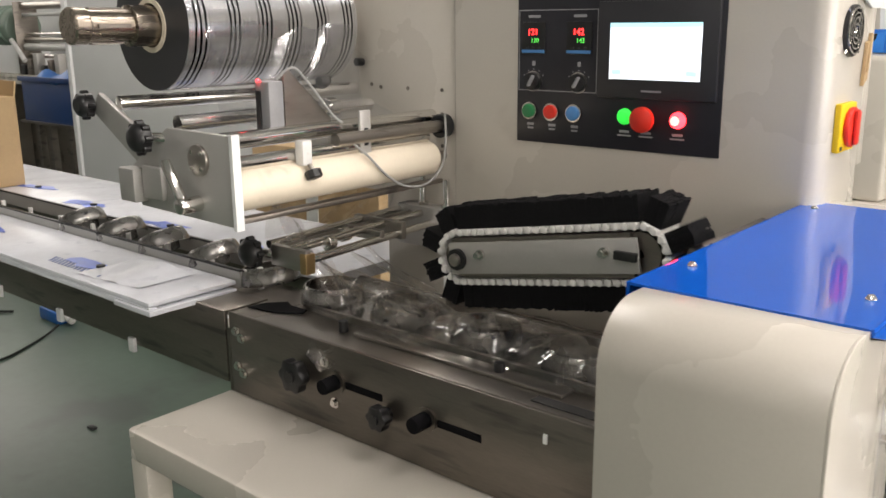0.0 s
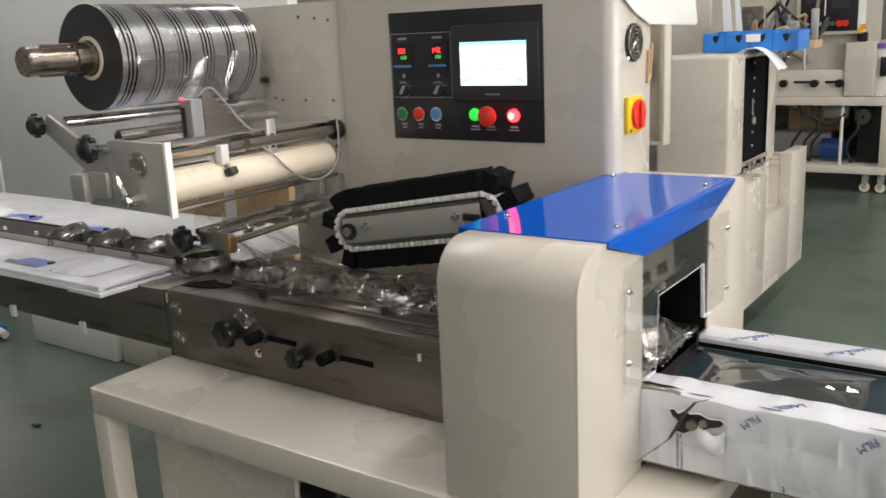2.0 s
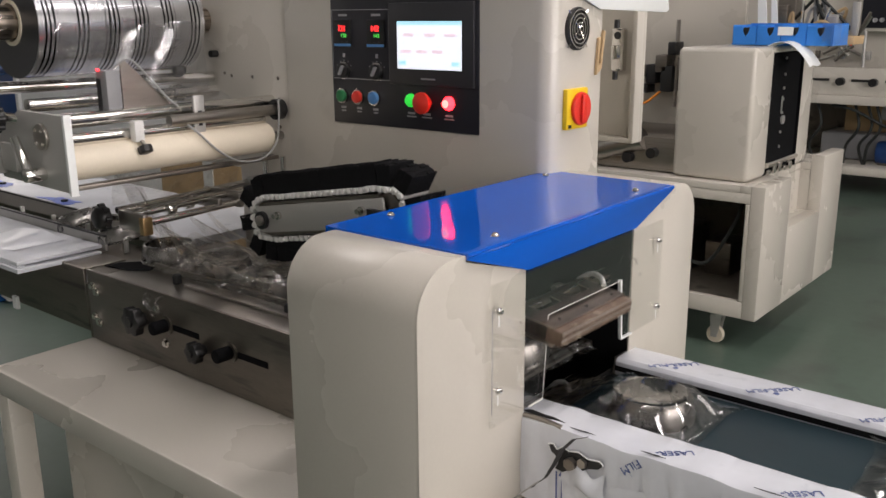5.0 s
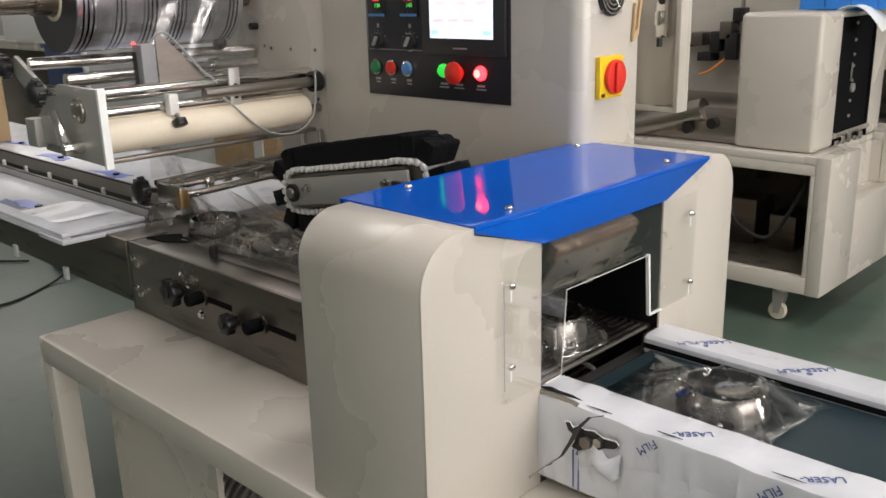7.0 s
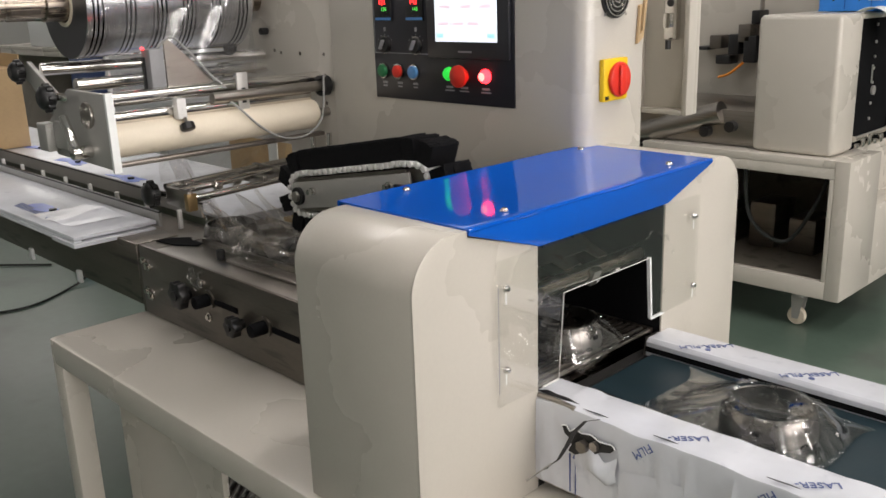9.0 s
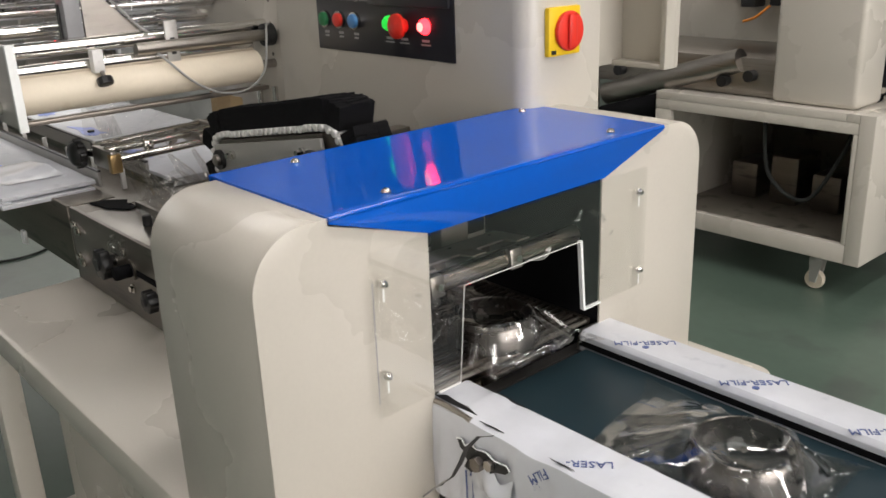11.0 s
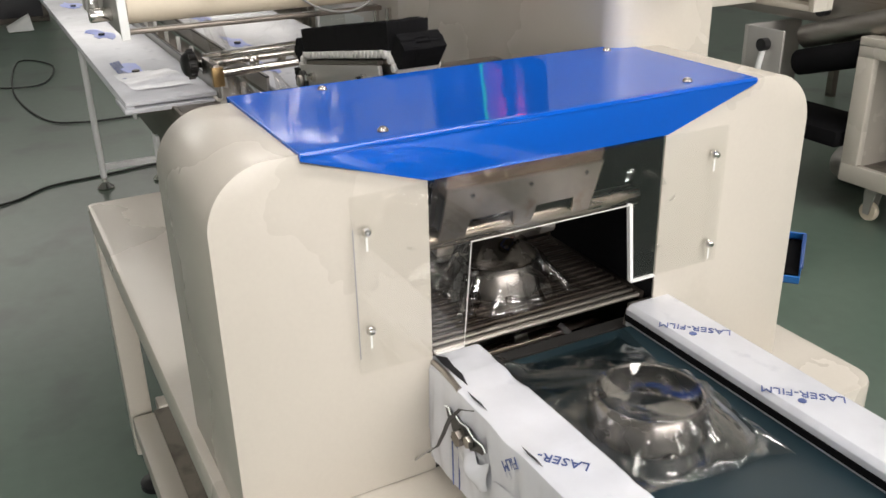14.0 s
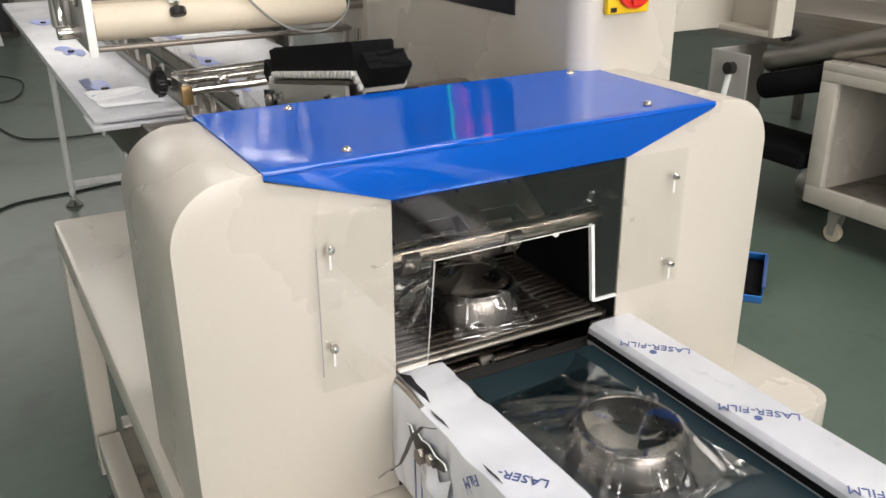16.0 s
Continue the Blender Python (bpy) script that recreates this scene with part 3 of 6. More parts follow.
# ---- the infeed ----
def infeed():
    c = thing("infeed_conveyor", (-2.3, 1.05, 0), "long infeed conveyor with a dark steel side and thin legs", "conveyor")
    part("side_plate", box(-3.55, -1.275, 0.892, 0.9, 0.695, 0.83, 0.002), DARKSTEEL, c, "dark oily steel side plate")
    part("rear_plate", box(-3.55, -1.275, 1.2, 1.208, 0.735, 0.83, 0.002), DARKSTEEL, c)
    part("end_cover", box(-1.36, -1.274, 0.9, 0.99, 0.82, 0.829, 0.001), DARKSTEEL, c)
    part("chain_bed", box(-3.55, -1.275, 1.0, 1.1, 0.78, 0.815), DARKSTEEL, c)
    for y in (0.997, 1.103):
        part("guide_bar", box(-3.55, -1.36, y - 0.003, y + 0.003, 0.832, 0.864), PLATE, c, "thin steel guide bar")
        part("guide_edge", box(-3.55, -1.36, y - 0.0035, y + 0.0035, 0.864, 0.868), BLACK, c, "black edge of the guide")
    for x in (-3.42,):
        for y in (0.93, 1.17):
            leg = part("leg", rod((x, y, 0.05), (x, y, 0.735), 0.013, 14), PALE, c, "thin pale leg")
            part("foot", lathe([(0, 0), (0.034, 0), (0.036, 0.008), (0.02, 0.022), (0.012, 0.03), (0.009, 0.06), (0, 0.06)], 22, "z", (x, y, 0)), CHROME, leg, "round steel levelling foot")
        part("cross_bar", box(x - 0.012, x + 0.012, 0.943, 1.157, 0.085, 0.11, 0.002), PALE, c)
    for k in range(14):
        x = -3.45 + 0.16 * k
        part("pusher", box(x - 0.004, x + 0.004, 1.045, 1.055, 0.815, 0.86, 0.001), LINK, c, "white pusher finger")
    for k in range(6):
        part("bracket", box(-3.1 + 0.3 * k, -3.08 + 0.3 * k, 0.884, 0.892, 0.68, 0.71, 0.001), PALE, c)
    # covering sheets, still in their film
    t = thing("front_tray_sheet", (-2.4, 0.88, 0.83), "infeed tray sheet covered in torn white protective film", "tray")
    part("sheet", box(-3.55, -1.37, 0.802, 0.992, 0.838, 0.847, 0.002), FILMWHITE, t)
    part("lip", box(-3.55, -1.37, 0.802, 0.82, 0.826, 0.8375, 0.002), FILMWHITE, t)
    part("under_sheet", box(-1.48, -1.36, 0.797, 0.985, 0.824, 0.834, 0.002), FILMWHITE, t)
    part("peeled_film", sheet(14, 8, lambda u, v: (-1.66 + 0.2 * u, 0.82 + 0.12 * v + 0.02 * u, 0.8485 + 0.012 * max(0, math.sin(3.1 * u)) * v * v + 0.0015 * math.sin(14 * u))), FILMWHITE, t, "peeling white film")
    r = thing("rear_tray_sheet", (-2.4, 1.28, 0.83), "rear infeed tray sheet covered in torn white protective film", "tray")
    part("sheet", box(-3.55, -1.25, 1.108, 1.44, 0.838, 0.847, 0.002), FILMWHITE, r)
    part("lip", box(-3.55, -1.25, 1.425, 1.44, 0.82, 0.8375, 0.002), FILMWHITE, r)
    part("end_lip", box(-1.25, -1.247, 1.108, 1.44, 0.822, 0.847), FILMWHITE, r)
    rnd = random.Random(4)
    for owner, spots in ((t, ((-1.68, 0.875), (-2.25, 0.88), (-2.9, 0.88))), (r, ((-1.55, 1.16), (-1.9, 1.18), (-2.3, 1.2), (-2.7, 1.24), (-3.2, 1.22)))):
        for x, y in spots:
            pts = []
            for k in range(14):
                a = 2 * math.pi * k / 14
                q = 0.06 * (0.4 + 0.75 * rnd.random())
                pts.append((x + 1.7 * q * math.cos(a) + 0.4 * q * math.sin(a), y + 0.6 * q * math.sin(a)))
            part("film_mark", prism(pts, 0.8475, 0.8483, "z"), INKPALE, owner, "torn violet-blue film mark")
            part("tray_screw", rod((x + 0.02, y, 0.848), (x + 0.02, y, 0.853), 0.009, 14), BLACK, owner, "black screw")
    for k in range(16):
        part("print_bar", prism([(-1.8 + 0.013 * k, 0.835), (-1.793 + 0.013 * k, 0.835), (-1.813 + 0.013 * k, 0.862), (-1.82 + 0.013 * k, 0.862)], 0.8475, 0.8481, "z"), INK, t)


infeed()


# ---- the end sealer's housing with its blue lid ----
XF = -0.19


def end_sealer():
    h = thing("end_sealer_housing", (-0.3, 1.05, 0.68), "beige rounded end sealer housing with a glossy blue lid", "machine housing")
    x0, x1 = -0.405, XF
    ya, yb, z0, z1, rr = 0.697, 1.415, 0.681, 1.062, 0.062
    # hollow shell, bent over the top at front and rear; outline in y, z
    def shell(side):
        s = 1 if side == "front" else -1
        edge, inner = (ya, 0.7835) if s == 1 else (yb, 1.3225)
        outer = [(edge, z0)] + arc(edge + s * rr, z1 - rr, rr, 180 if s == 1 else 0, 90, 18) + [(inner, z1)]
        t = 0.004
        inside = [(inner, z1 - t)] + arc(edge + s * rr, z1 - rr, rr - t, 90, 180 if s == 1 else 0, 18) + [(edge + s * t, z0)]
        return prism(outer + inside, x0, x1 - 0.003, "x", 0.0008)
    part("front_cover", shell("front"), BEIGE, h)
    part("rear_cover", shell("rear"), BEIGE, h)
    # outlet end plates, either side of the opening
    def end_plate(side):
        s = 1 if side == "front" else -1
        edge = ya if s == 1 else yb
        q, low = (0.909, 0.785) if s == 1 else (1.199, 1.321)
        pts = [(edge, z0)] + arc(edge + s * rr, z1 - rr, rr, 180 if s == 1 else 0, 90, 18) + [(low, z1), (low, z1 - 0.008), (q, 1.017), (q, z0)]
        return prism(pts, x1 - 0.0035, x1, "x", 0.0008)
    part("front_end_plate", end_plate("front"), BEIGE, h)
    part("rear_end_plate", end_plate("rear"), BEIGE, h)
    part("inner_wall", box(x0, x1 - 0.004, 0.9, 0.908, z0, 1.03), DARKSTEEL, h)
    # Far wall and sill near-black: the inside's shade is in their colour
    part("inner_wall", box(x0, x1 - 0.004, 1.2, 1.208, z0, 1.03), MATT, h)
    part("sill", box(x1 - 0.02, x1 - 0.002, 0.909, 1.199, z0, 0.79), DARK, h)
    # thin lid, sagging a little between its folded edges
    def lid_top(u, v):
        x, y = -0.42 + 0.2345 * u, 0.784 + 0.538 * v
        sag = 0.0035 * (1 - (2 * v - 1) ** 2) * (1 - (2 * u - 1) ** 2)
        ripple = 0.0002 * math.sin(9 * u + 4 * v) * math.sin(math.pi * u) * math.sin(math.pi * v)
        return (x, y, 1.064 - sag + ripple - 0.0025 * max(0.0, (u - 0.972) / 0.028))
    lid = part("lid", sheet(37, 44, lid_top, 0.003), BLUE, h, "glossy blue lid")
    part("lid_front", prism([(0.784, 1.0645), (1.322, 1.0645), (1.322, 1.0575), (1.199, 1.0165), (0.909, 1.0165), (0.784, 1.0565)], -0.1895, -0.1865, "x", 0.001), BLUE, lid, "turned-down blue front edge")
    part("lid_back", box(-0.424, -0.4205, 0.784, 1.322, 1.03, 1.064), BLUE, lid)
    for x, y in ((-0.215, 0.876), (-0.215, 1.245), (-0.40, 0.885), (-0.40, 1.275)):
        part("lid_screw", lathe([(0, 0.004), (0.003, 0.0038), (0.005, 0.0015), (0.0055, 0)], 14, "z", (x, y, 1.064)), CHROME, lid, "round screw head")
    # clear guard with a notch for the packs
    g = XF + 0.0035
    guard = part("guard", prism([(0.826, 1.016), (1.283, 1.016), (1.283, 0.852), (1.158, 0.852), (1.15, 0.946), (0.952, 0.946), (0.942, 0.83), (0.826, 0.83)], g, g + 0.004, "x"), GUARD, h, "clear acrylic guard")
    for pts in ([(0.9415, 0.83), (0.9513, 0.9468), (0.952, 0.9465), (0.9422, 0.83)], [(0.952, 0.946), (1.15, 0.946), (1.15, 0.9468), (0.952, 0.9468)], [(1.148, 0.947), (1.1525, 0.947), (1.1605, 0.852), (1.1565, 0.852)], [(1.158, 0.8505), (1.192, 0.8505), (1.192, 0.8525), (1.158, 0.8525)], [(0.909, 0.829), (0.942, 0.829), (0.942, 0.8315), (0.909, 0.8315)]):
        wide = pts[0][0] > 1.14
        part("cut_edge", prism(pts, g - 0.0005 if wide else g + 0.0036, g + 0.0047, "x"), EDGE if wide else LINK, guard, "bright frosted cut edge")
    part("seal_strip", box(g + 0.004, g + 0.0045, 0.826, 0.8272, 0.848, 0.985), GREYW, guard)
    for y, z in ((0.84, 0.981), (0.839, 0.877), (1.266, 0.985), (1.271, 0.875)):
        part("guard_screw", lathe([(0, 0.006), (0.0028, 0.0056), (0.0045, 0.003), (0.005, 0)], 14, "x", (g + 0.004, y, z)), CHROME, guard, "small round screw")
        part("screw_slot", box(g + 0.0042, g + 0.0046, y - 0.001, y + 0.001, z - 0.02, z - 0.006), EDGE, guard)
    # crumpled scraps of film stuck to the guard
    rnd = random.Random(17)
    for y, z, w, q in ((1.143, 0.982, 0.016, 0.9), (1.172, 0.979, 0.02, -0.5), (1.19, 0.968, 0.014, -1.0), (1.188, 0.888, 0.015, 0.4), (1.206, 0.944, 0.01, 0.6), (0.884, 0.955, 0.01, -0.4), (0.93, 0.968, 0.022, -0.7)):
        k = rnd.uniform(0, 6)
        part("stuck_scrap", sheet(8, 4, lambda u, v: (g + 0.0046 + 0.003 * abs(math.sin(5 * u + 3 * v + k)), y + w * (u - 0.5) * math.cos(q) - 0.5 * w * (v - 0.5) * math.sin(q), z + w * (u - 0.5) * math.sin(q) + 0.35 * w * (v - 0.5) * (1 - abs(2 * u - 1) * 0.7))), FILM, guard, "scrap of clear film stuck to the guard")
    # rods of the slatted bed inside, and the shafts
    # Two added black sheets that block light and darken the inside
    part("back_light_block", box(-0.412, -0.4065, 0.91, 1.2, 0.90, 1.03), MATT, h)
    part("top_light_block", box(-0.40, -0.195, 0.91, 1.198, 1.032, 1.036), MATT, h)
    part("inner_bracket", box(-0.40, -0.395, 0.93, 0.99, 0.9, 0.955), DARKSTEEL, h)
    # Block in the beige that is darkened for inside shade
    part("inner_block", box(-0.39, -0.365, 1.08, 1.13, 0.86, 0.94, 0.003), BEIGE_IN, h)
    # the slatted bed, which slides back to let the jaws meet
    bed = part("slat_bed", box(-0.40, -0.203, 0.911, 0.917, 0.812, 0.822), OILED, h, "sliding bed of thin oily steel rods", at=(-0.3, 1.05, 0.818))
    part("bed_chain", box(-0.40, -0.203, 1.19, 1.196, 0.812, 0.822), OILED, bed)
    for k in range(17):
        x = -0.40 + 0.0121 * k
        part("bed_rod", rod((x, 0.917, 0.818), (x, 1.19, 0.818), 0.0042 if k < 15 else 0.0034, 8), OILED if k < 15 else STEEL, bed)
    return h, bed


SEALER, SLAT_BED = end_sealer()
JAW_UP, JAW_LOW = (-0.235, 1.033, 0.934), (-0.284, 1.033, 0.742)


def jaw(parent, centre, r, name, label):
    """A crimping jaw on its shaft; at rest it hangs straight down."""
    x, y, z = centre
    ya, yb = 0.934, 1.122
    w = yb - ya
    j = part(name, rod((x, 0.911, z), (x, 1.197, z), 0.0122, 24), AXLE, parent, label, at=centre)
    head = part("jaw_head", box(x - 0.0105, x + 0.0105, ya, yb, z - r, z - r + 0.024, 0.0015), BURNT, j, "heat-browned crimping head")
    for k in range(4):
        part("crimp_ridge", prism([(x - 0.0095 + 0.005 * k, z - r), (x - 0.0055 + 0.005 * k, z - r), (x - 0.0075 + 0.005 * k, z - r - 0.0025)], ya + 0.001, yb - 0.001, "y"), JAWPLATE if k % 2 else BURNT, head)
    zt, zc, zb = z - 0.007, z - 0.029, z - r + 0.012
    pts = [(ya, zb), (yb, zb), (yb, zt), (ya + 0.88 * w, zt), (ya + 0.86 * w, zc), (ya + 0.61 * w, zc), (ya + 0.59 * w, zt), (ya + 0.48 * w, zt), (ya + 0.46 * w, zc), (ya + 0.18 * w, zc), (ya + 0.16 * w, zt), (ya, zt)]
    for side in (-1, 1):
        xa, xb = sorted((x + side * 0.011, x + side * 0.0135))
        part("carrier_plate", prism(pts, xa, xb, "x"), JAWPLATE, j, "bright notched carrier plate")
        for f in (0.16, 0.53, 0.9):
            part("plate_screw", rod((x + side * 0.0135, ya + f * w, zb + 0.012), (x + side * 0.0141, ya + f * w, zb + 0.012), 0.0026, 10), BLACK, j)
    for f in (0.07, 0.53, 0.94):
        part("jaw_arm", box(x - 0.0105, x + 0.0105, ya + f * w - 0.01, ya + f * w + 0.01, z - r + 0.024, z - 0.006, 0.002), OILED, j)
    for f in (0.06, 0.74):
        cap = part("clamp_cap", box(x - 0.013, x + 0.013, ya + f * w - 0.01, ya + f * w + 0.01, z + 0.006, z + 0.0165, 0.002), STEEL, j, "small steel shaft clamp")
        part("clamp_screw", rod((x, ya + f * w, z + 0.0165), (x, ya + f * w, z + 0.021), 0.0042, 12), CHROME, cap)
    part("heater_lead", tube([(x + 0.016, yb - 0.004, z - 0.04), (x + 0.02, yb + 0.012, z - 0.024), (x + 0.018, yb + 0.018, z - 0.004), (x + 0.004, yb + 0.012, z + 0.012)], 0.0042), LINK, j, "white heater lead")
    return j


UPPER_JAW = jaw(SEALER, JAW_UP, 0.085, "upper_jaw", "rotating upper crimping jaw on a polished shaft")
LOWER_JAW = jaw(SEALER, JAW_LOW, 0.066, "lower_jaw", "rotating lower crimping jaw")


# ---- the outfeed ----
def outfeed():
    c = thing("outfeed_conveyor", (1.5, 1.07, 0), "outfeed belt conveyor with rails still in white printed film", "conveyor")
    xa, xb = -0.2, 4.25
    part("belt", box(xa + 0.02, xb - 0.02, 0.972, 1.16, 0.789, 0.797, 0.002), BELT, c, "dark green belt")
    part("belt_return", box(xa + 0.02, xb - 0.02, 0.972, 1.16, 0.73, 0.736), BELT, c)
    for x in (xa + 0.02, xb - 0.02):
        part("end_roller", rod((x, 0.972, 0.764), (x, 1.16, 0.764), 0.025, 20), STEEL, c)
    part("slide_plate", box(xa + 0.05, xb - 0.05, 0.976, 1.156, 0.765, 0.787), DARKSTEEL, c)
    n = 60
    def front(u, v):
        x = xa + (xb - xa) * u
        w = 0.0012 * math.sin(37 * x) + 0.0008 * math.sin(91 * x + 2)
        path = [(0.97, 0.795), (0.97, 0.8155), (0.966, 0.8175), (0.912, 0.8175), (0.906, 0.8145), (0.9045, 0.809), (0.9045, 0.79), (0.9045, 0.77), (0.9045, 0.75), (0.9045, 0.73), (0.9045, 0.715), (0.9045, 0.70)]
        k = round(v * 11)
        p = path[k]
        ruck = 0.0
        if k >= 6:
            g = max(0.0, noise.noise(Vector((x * 55 + 6 * p[1], 3.0, p[1] * 14)))) + 0.6 * max(0.0, noise.noise(Vector((x * 120, 9.0, p[1] * 22))))
            ruck = 0.0095 * g * (1 if k < 11 else 0.3)
        return (x, p[0] - (abs(w) * 0.5 if 2 < k else 0) - ruck, p[1] + (w if 1 < k < 5 else 0))
    f = part("front_rail", sheet(620, 11, front, 0.0015), FILMWHITE, c, "front rail in wrinkled white film")
    part("front_cheek", box(xa + 0.005, xb, 0.9075, 0.9655, 0.695, 0.79, 0.001), STEEL, c)
    part("rear_rail", prism([(1.162, 0.79), (1.162, 0.812), (1.168, 0.8175), (1.222, 0.8175), (1.229, 0.812), (1.229, 0.70), (1.225, 0.70), (1.225, 0.80), (1.167, 0.80), (1.167, 0.79)], xa + 0.008, xb, "x", 0.0008), FILMWHITE, c, "rear rail in white printed film")
    # Thin black strip along the rear rail's inner face, above the belt
    part("inner_rail_strip", box(xa + 0.008, xb, 1.1606, 1.1617, 0.7975, 0.8055), MATT, c, "black strip along the rail's inner side")
    part("rail_end", prism([(1.162, 0.79), (1.229, 0.70), (1.229, 0.81), (1.222, 0.8165), (1.168, 0.8165)], xa + 0.003, xa + 0.0075, "x"), STEEL, c)
    part("front_end", tube([(xa + 0.002, 0.906, 0.70), (xa + 0.002, 0.906, 0.805), (xa + 0.006, 0.909, 0.8155), (xa + 0.035, 0.909, 0.818), (xa + 0.07, 0.908, 0.816)], 0.0035), STEEL, c, "bare steel edge where the film is torn")
    part("film_gap", prism([(-0.197, 0.9145), (-0.186, 0.924), (-0.168, 0.9215), (-0.15, 0.922), (-0.13, 0.9165), (-0.152, 0.915), (-0.178, 0.9135)], 0.8192, 0.8198, "z"), BLACK, c, "dark torn gap beside the bare edge")
    part("inner_tear", prism([(-0.168, 0.9665), (-0.14, 0.9655), (-0.117, 0.9645), (-0.1, 0.9668), (-0.135, 0.969), (-0.16, 0.969)], 0.8184, 0.819, "z"), BLACK, c, "dark tear along the belt")
    # printed lettering, slanting across the rails
    for k in range(6):
        x = -0.09 + 0.15 * k
        m = Matrix.Translation((x + 0.004, 1.2215, 0.8178)) @ Matrix.Rotation(radians(-135), 4, "Z")
        part("lettering", letters("LASER-FILM", 0.0155, m), INK, c, "blue printed film lettering")
        part("print_dot", lathe([(0, 0.0004), (0.0042, 0.0004), (0.0042, 0)], 12, "z", (x - 0.012, 1.181, 0.8177)), INK, c, "blue oval print mark")
        m = Matrix.Translation((x + 0.12, 0.949, 0.8188)) @ Matrix.Rotation(radians(-140), 4, "Z")
        part("lettering", letters("LASER-", 0.0155, m), INK, c, "blue printed film lettering")
        m = Matrix.Translation((x + 0.07, 0.9032, 0.81)) @ Matrix.Rotation(radians(90), 4, "X") @ Matrix.Rotation(radians(-140), 4, "Z")
        part("lettering", letters("FILM", 0.0155, m), INK, c, "blue printed film lettering")
        part("print_dot", lathe([(0, 0.0004), (0.0045, 0.0004), (0.0045, 0)], 12, "y", (x + 0.06, 0.9032, 0.782)), INK, c, "blue oval print mark")
        ax = -0.125 + 0.145 * k
        part("print_arrow", prism([(ax - 0.0008, 0.70), (ax + 0.0008, 0.70), (ax + 0.0008, 0.75), (ax + 0.005, 0.75), (ax, 0.762), (ax - 0.005, 0.75), (ax - 0.0008, 0.75)], 0.9028, 0.9034, "y"), INK, c, "blue printed arrow")
    # the torn hole in the film with the belt tensioner behind
    rnd = random.Random(2)
    hole = [(-0.143, 0.794), (-0.135, 0.796), (-0.13, 0.79), (-0.122, 0.796), (-0.112, 0.793), (-0.098, 0.796), (-0.085, 0.791), (-0.068, 0.793), (-0.063, 0.788), (-0.07, 0.781), (-0.084, 0.777), (-0.098, 0.768), (-0.112, 0.766), (-0.122, 0.76), (-0.133, 0.762), (-0.128, 0.772), (-0.133, 0.781), (-0.139, 0.784)]
    torn = part("torn_hole", prism(hole, 0.8982, 0.8996, "y"), BLACK, c, "dark torn hole in the film")
    part("tension_bolt", rod((-0.108, 0.899, 0.778), (-0.108, 0.89, 0.778), 0.0085, 6), DARKSTEEL, torn, "dark steel tensioner bolt")
    part("tension_nut", rod((-0.092, 0.899, 0.783), (-0.092, 0.893, 0.783), 0.0065, 6), STEEL, torn)
    part("tear_edge", tube([(x, 0.8975, z) for x, z in hole[:9]], 0.0009, 5, 2), EDGE, torn, "frayed pale edge of the tear")
    def strip(u, v):
        k = min(4, int(u * 5))
        pts = ((-0.088, 0.9, 0.8195), (-0.104, 0.893, 0.815), (-0.117, 0.889, 0.797), (-0.126, 0.887, 0.774), (-0.139, 0.886, 0.752), (-0.162, 0.885, 0.73))
        p = Vector(pts[k]).lerp(Vector(pts[k + 1]), u * 5 - k)
        return (p.x + 0.007 * (v - 0.5) * math.sin(math.pi * (0.12 + 0.8 * u)) + 0.001 * math.sin(8 * u), p.y, p.z + 0.002 * (v - 0.5))
    part("loose_strip", sheet(30, 2, strip, 0.0008), BEZEL, torn, "dark loose strip hanging out of the tear")
    part("loose_wire", tube([(-0.15, 0.886, 0.742), (-0.172, 0.885, 0.72), (-0.2, 0.885, 0.692), (-0.225, 0.885, 0.674)], 0.0011, 6), GREYCABLE, torn, "thin grey end of the strip")
    part("torn_flap", sheet(10, 8, lambda u, v: (-0.112 + 0.05 * u, 0.8995 - 0.009 * math.sin(math.pi * u) * math.sin(math.pi * v) ** 0.7 - 0.002 * math.sin(11 * u + 5 * v), 0.772 - 0.032 * v + 0.006 * math.sin(7 * u))), FILMWHITE, torn, "bulging flap of torn film")
    part("side_stroke", prism([(-0.132, 0.758), (-0.13, 0.758), (-0.1295, 0.705), (-0.131, 0.705)], 0.8985, 0.8995, "y"), INK, c, "blue printed stroke")
    for k in range(14):
        x = -0.16 + 0.075 * k + rnd.uniform(-0.02, 0.02)
        y = (0.9105 if k % 3 else 0.9665) + rnd.uniform(-0.001, 0.001)
        w = rnd.uniform(0.008, 0.022)
        tear = [(x - w, y), (x - w * 0.3, y - 0.0012), (x + w * 0.2, y - 0.0005), (x + w, y + 0.0004), (x + w * 0.3, y + 0.0016), (x - w * 0.2, y + 0.0009)]
        part("film_tear", prism(tear, 0.8186, 0.8192, "z"), BEZEL, c, "small dark tear in the film")
    for k in range(5):
        x = -0.02 + 0.2 * k
        part("bolt_lump", lathe([(0, 0.012), (0.007, 0.011), (0.012, 0.004), (0.016, 0)], 14, "y", (x, 0.9028, 0.737)), FILMWHITE, c, "bolt head under the film")
    part("film_ruck", sheet(16, 6, lambda u, v: (-0.06 + 0.17 * u, 0.902 - 0.004 * abs(math.sin(13 * u)) * math.sin(3.1 * v), 0.70 + 0.06 * v + 0.012 * math.sin(3 * u))), FILMWHITE, c, "rucked film on the side")
    for x in (1.2, 4.0):
        for y in (0.935, 1.195):
            part("leg", box(x - 0.02, x + 0.02, y - 0.02, y + 0.02, 0, 0.695, 0.002), PALE, c)


outfeed()


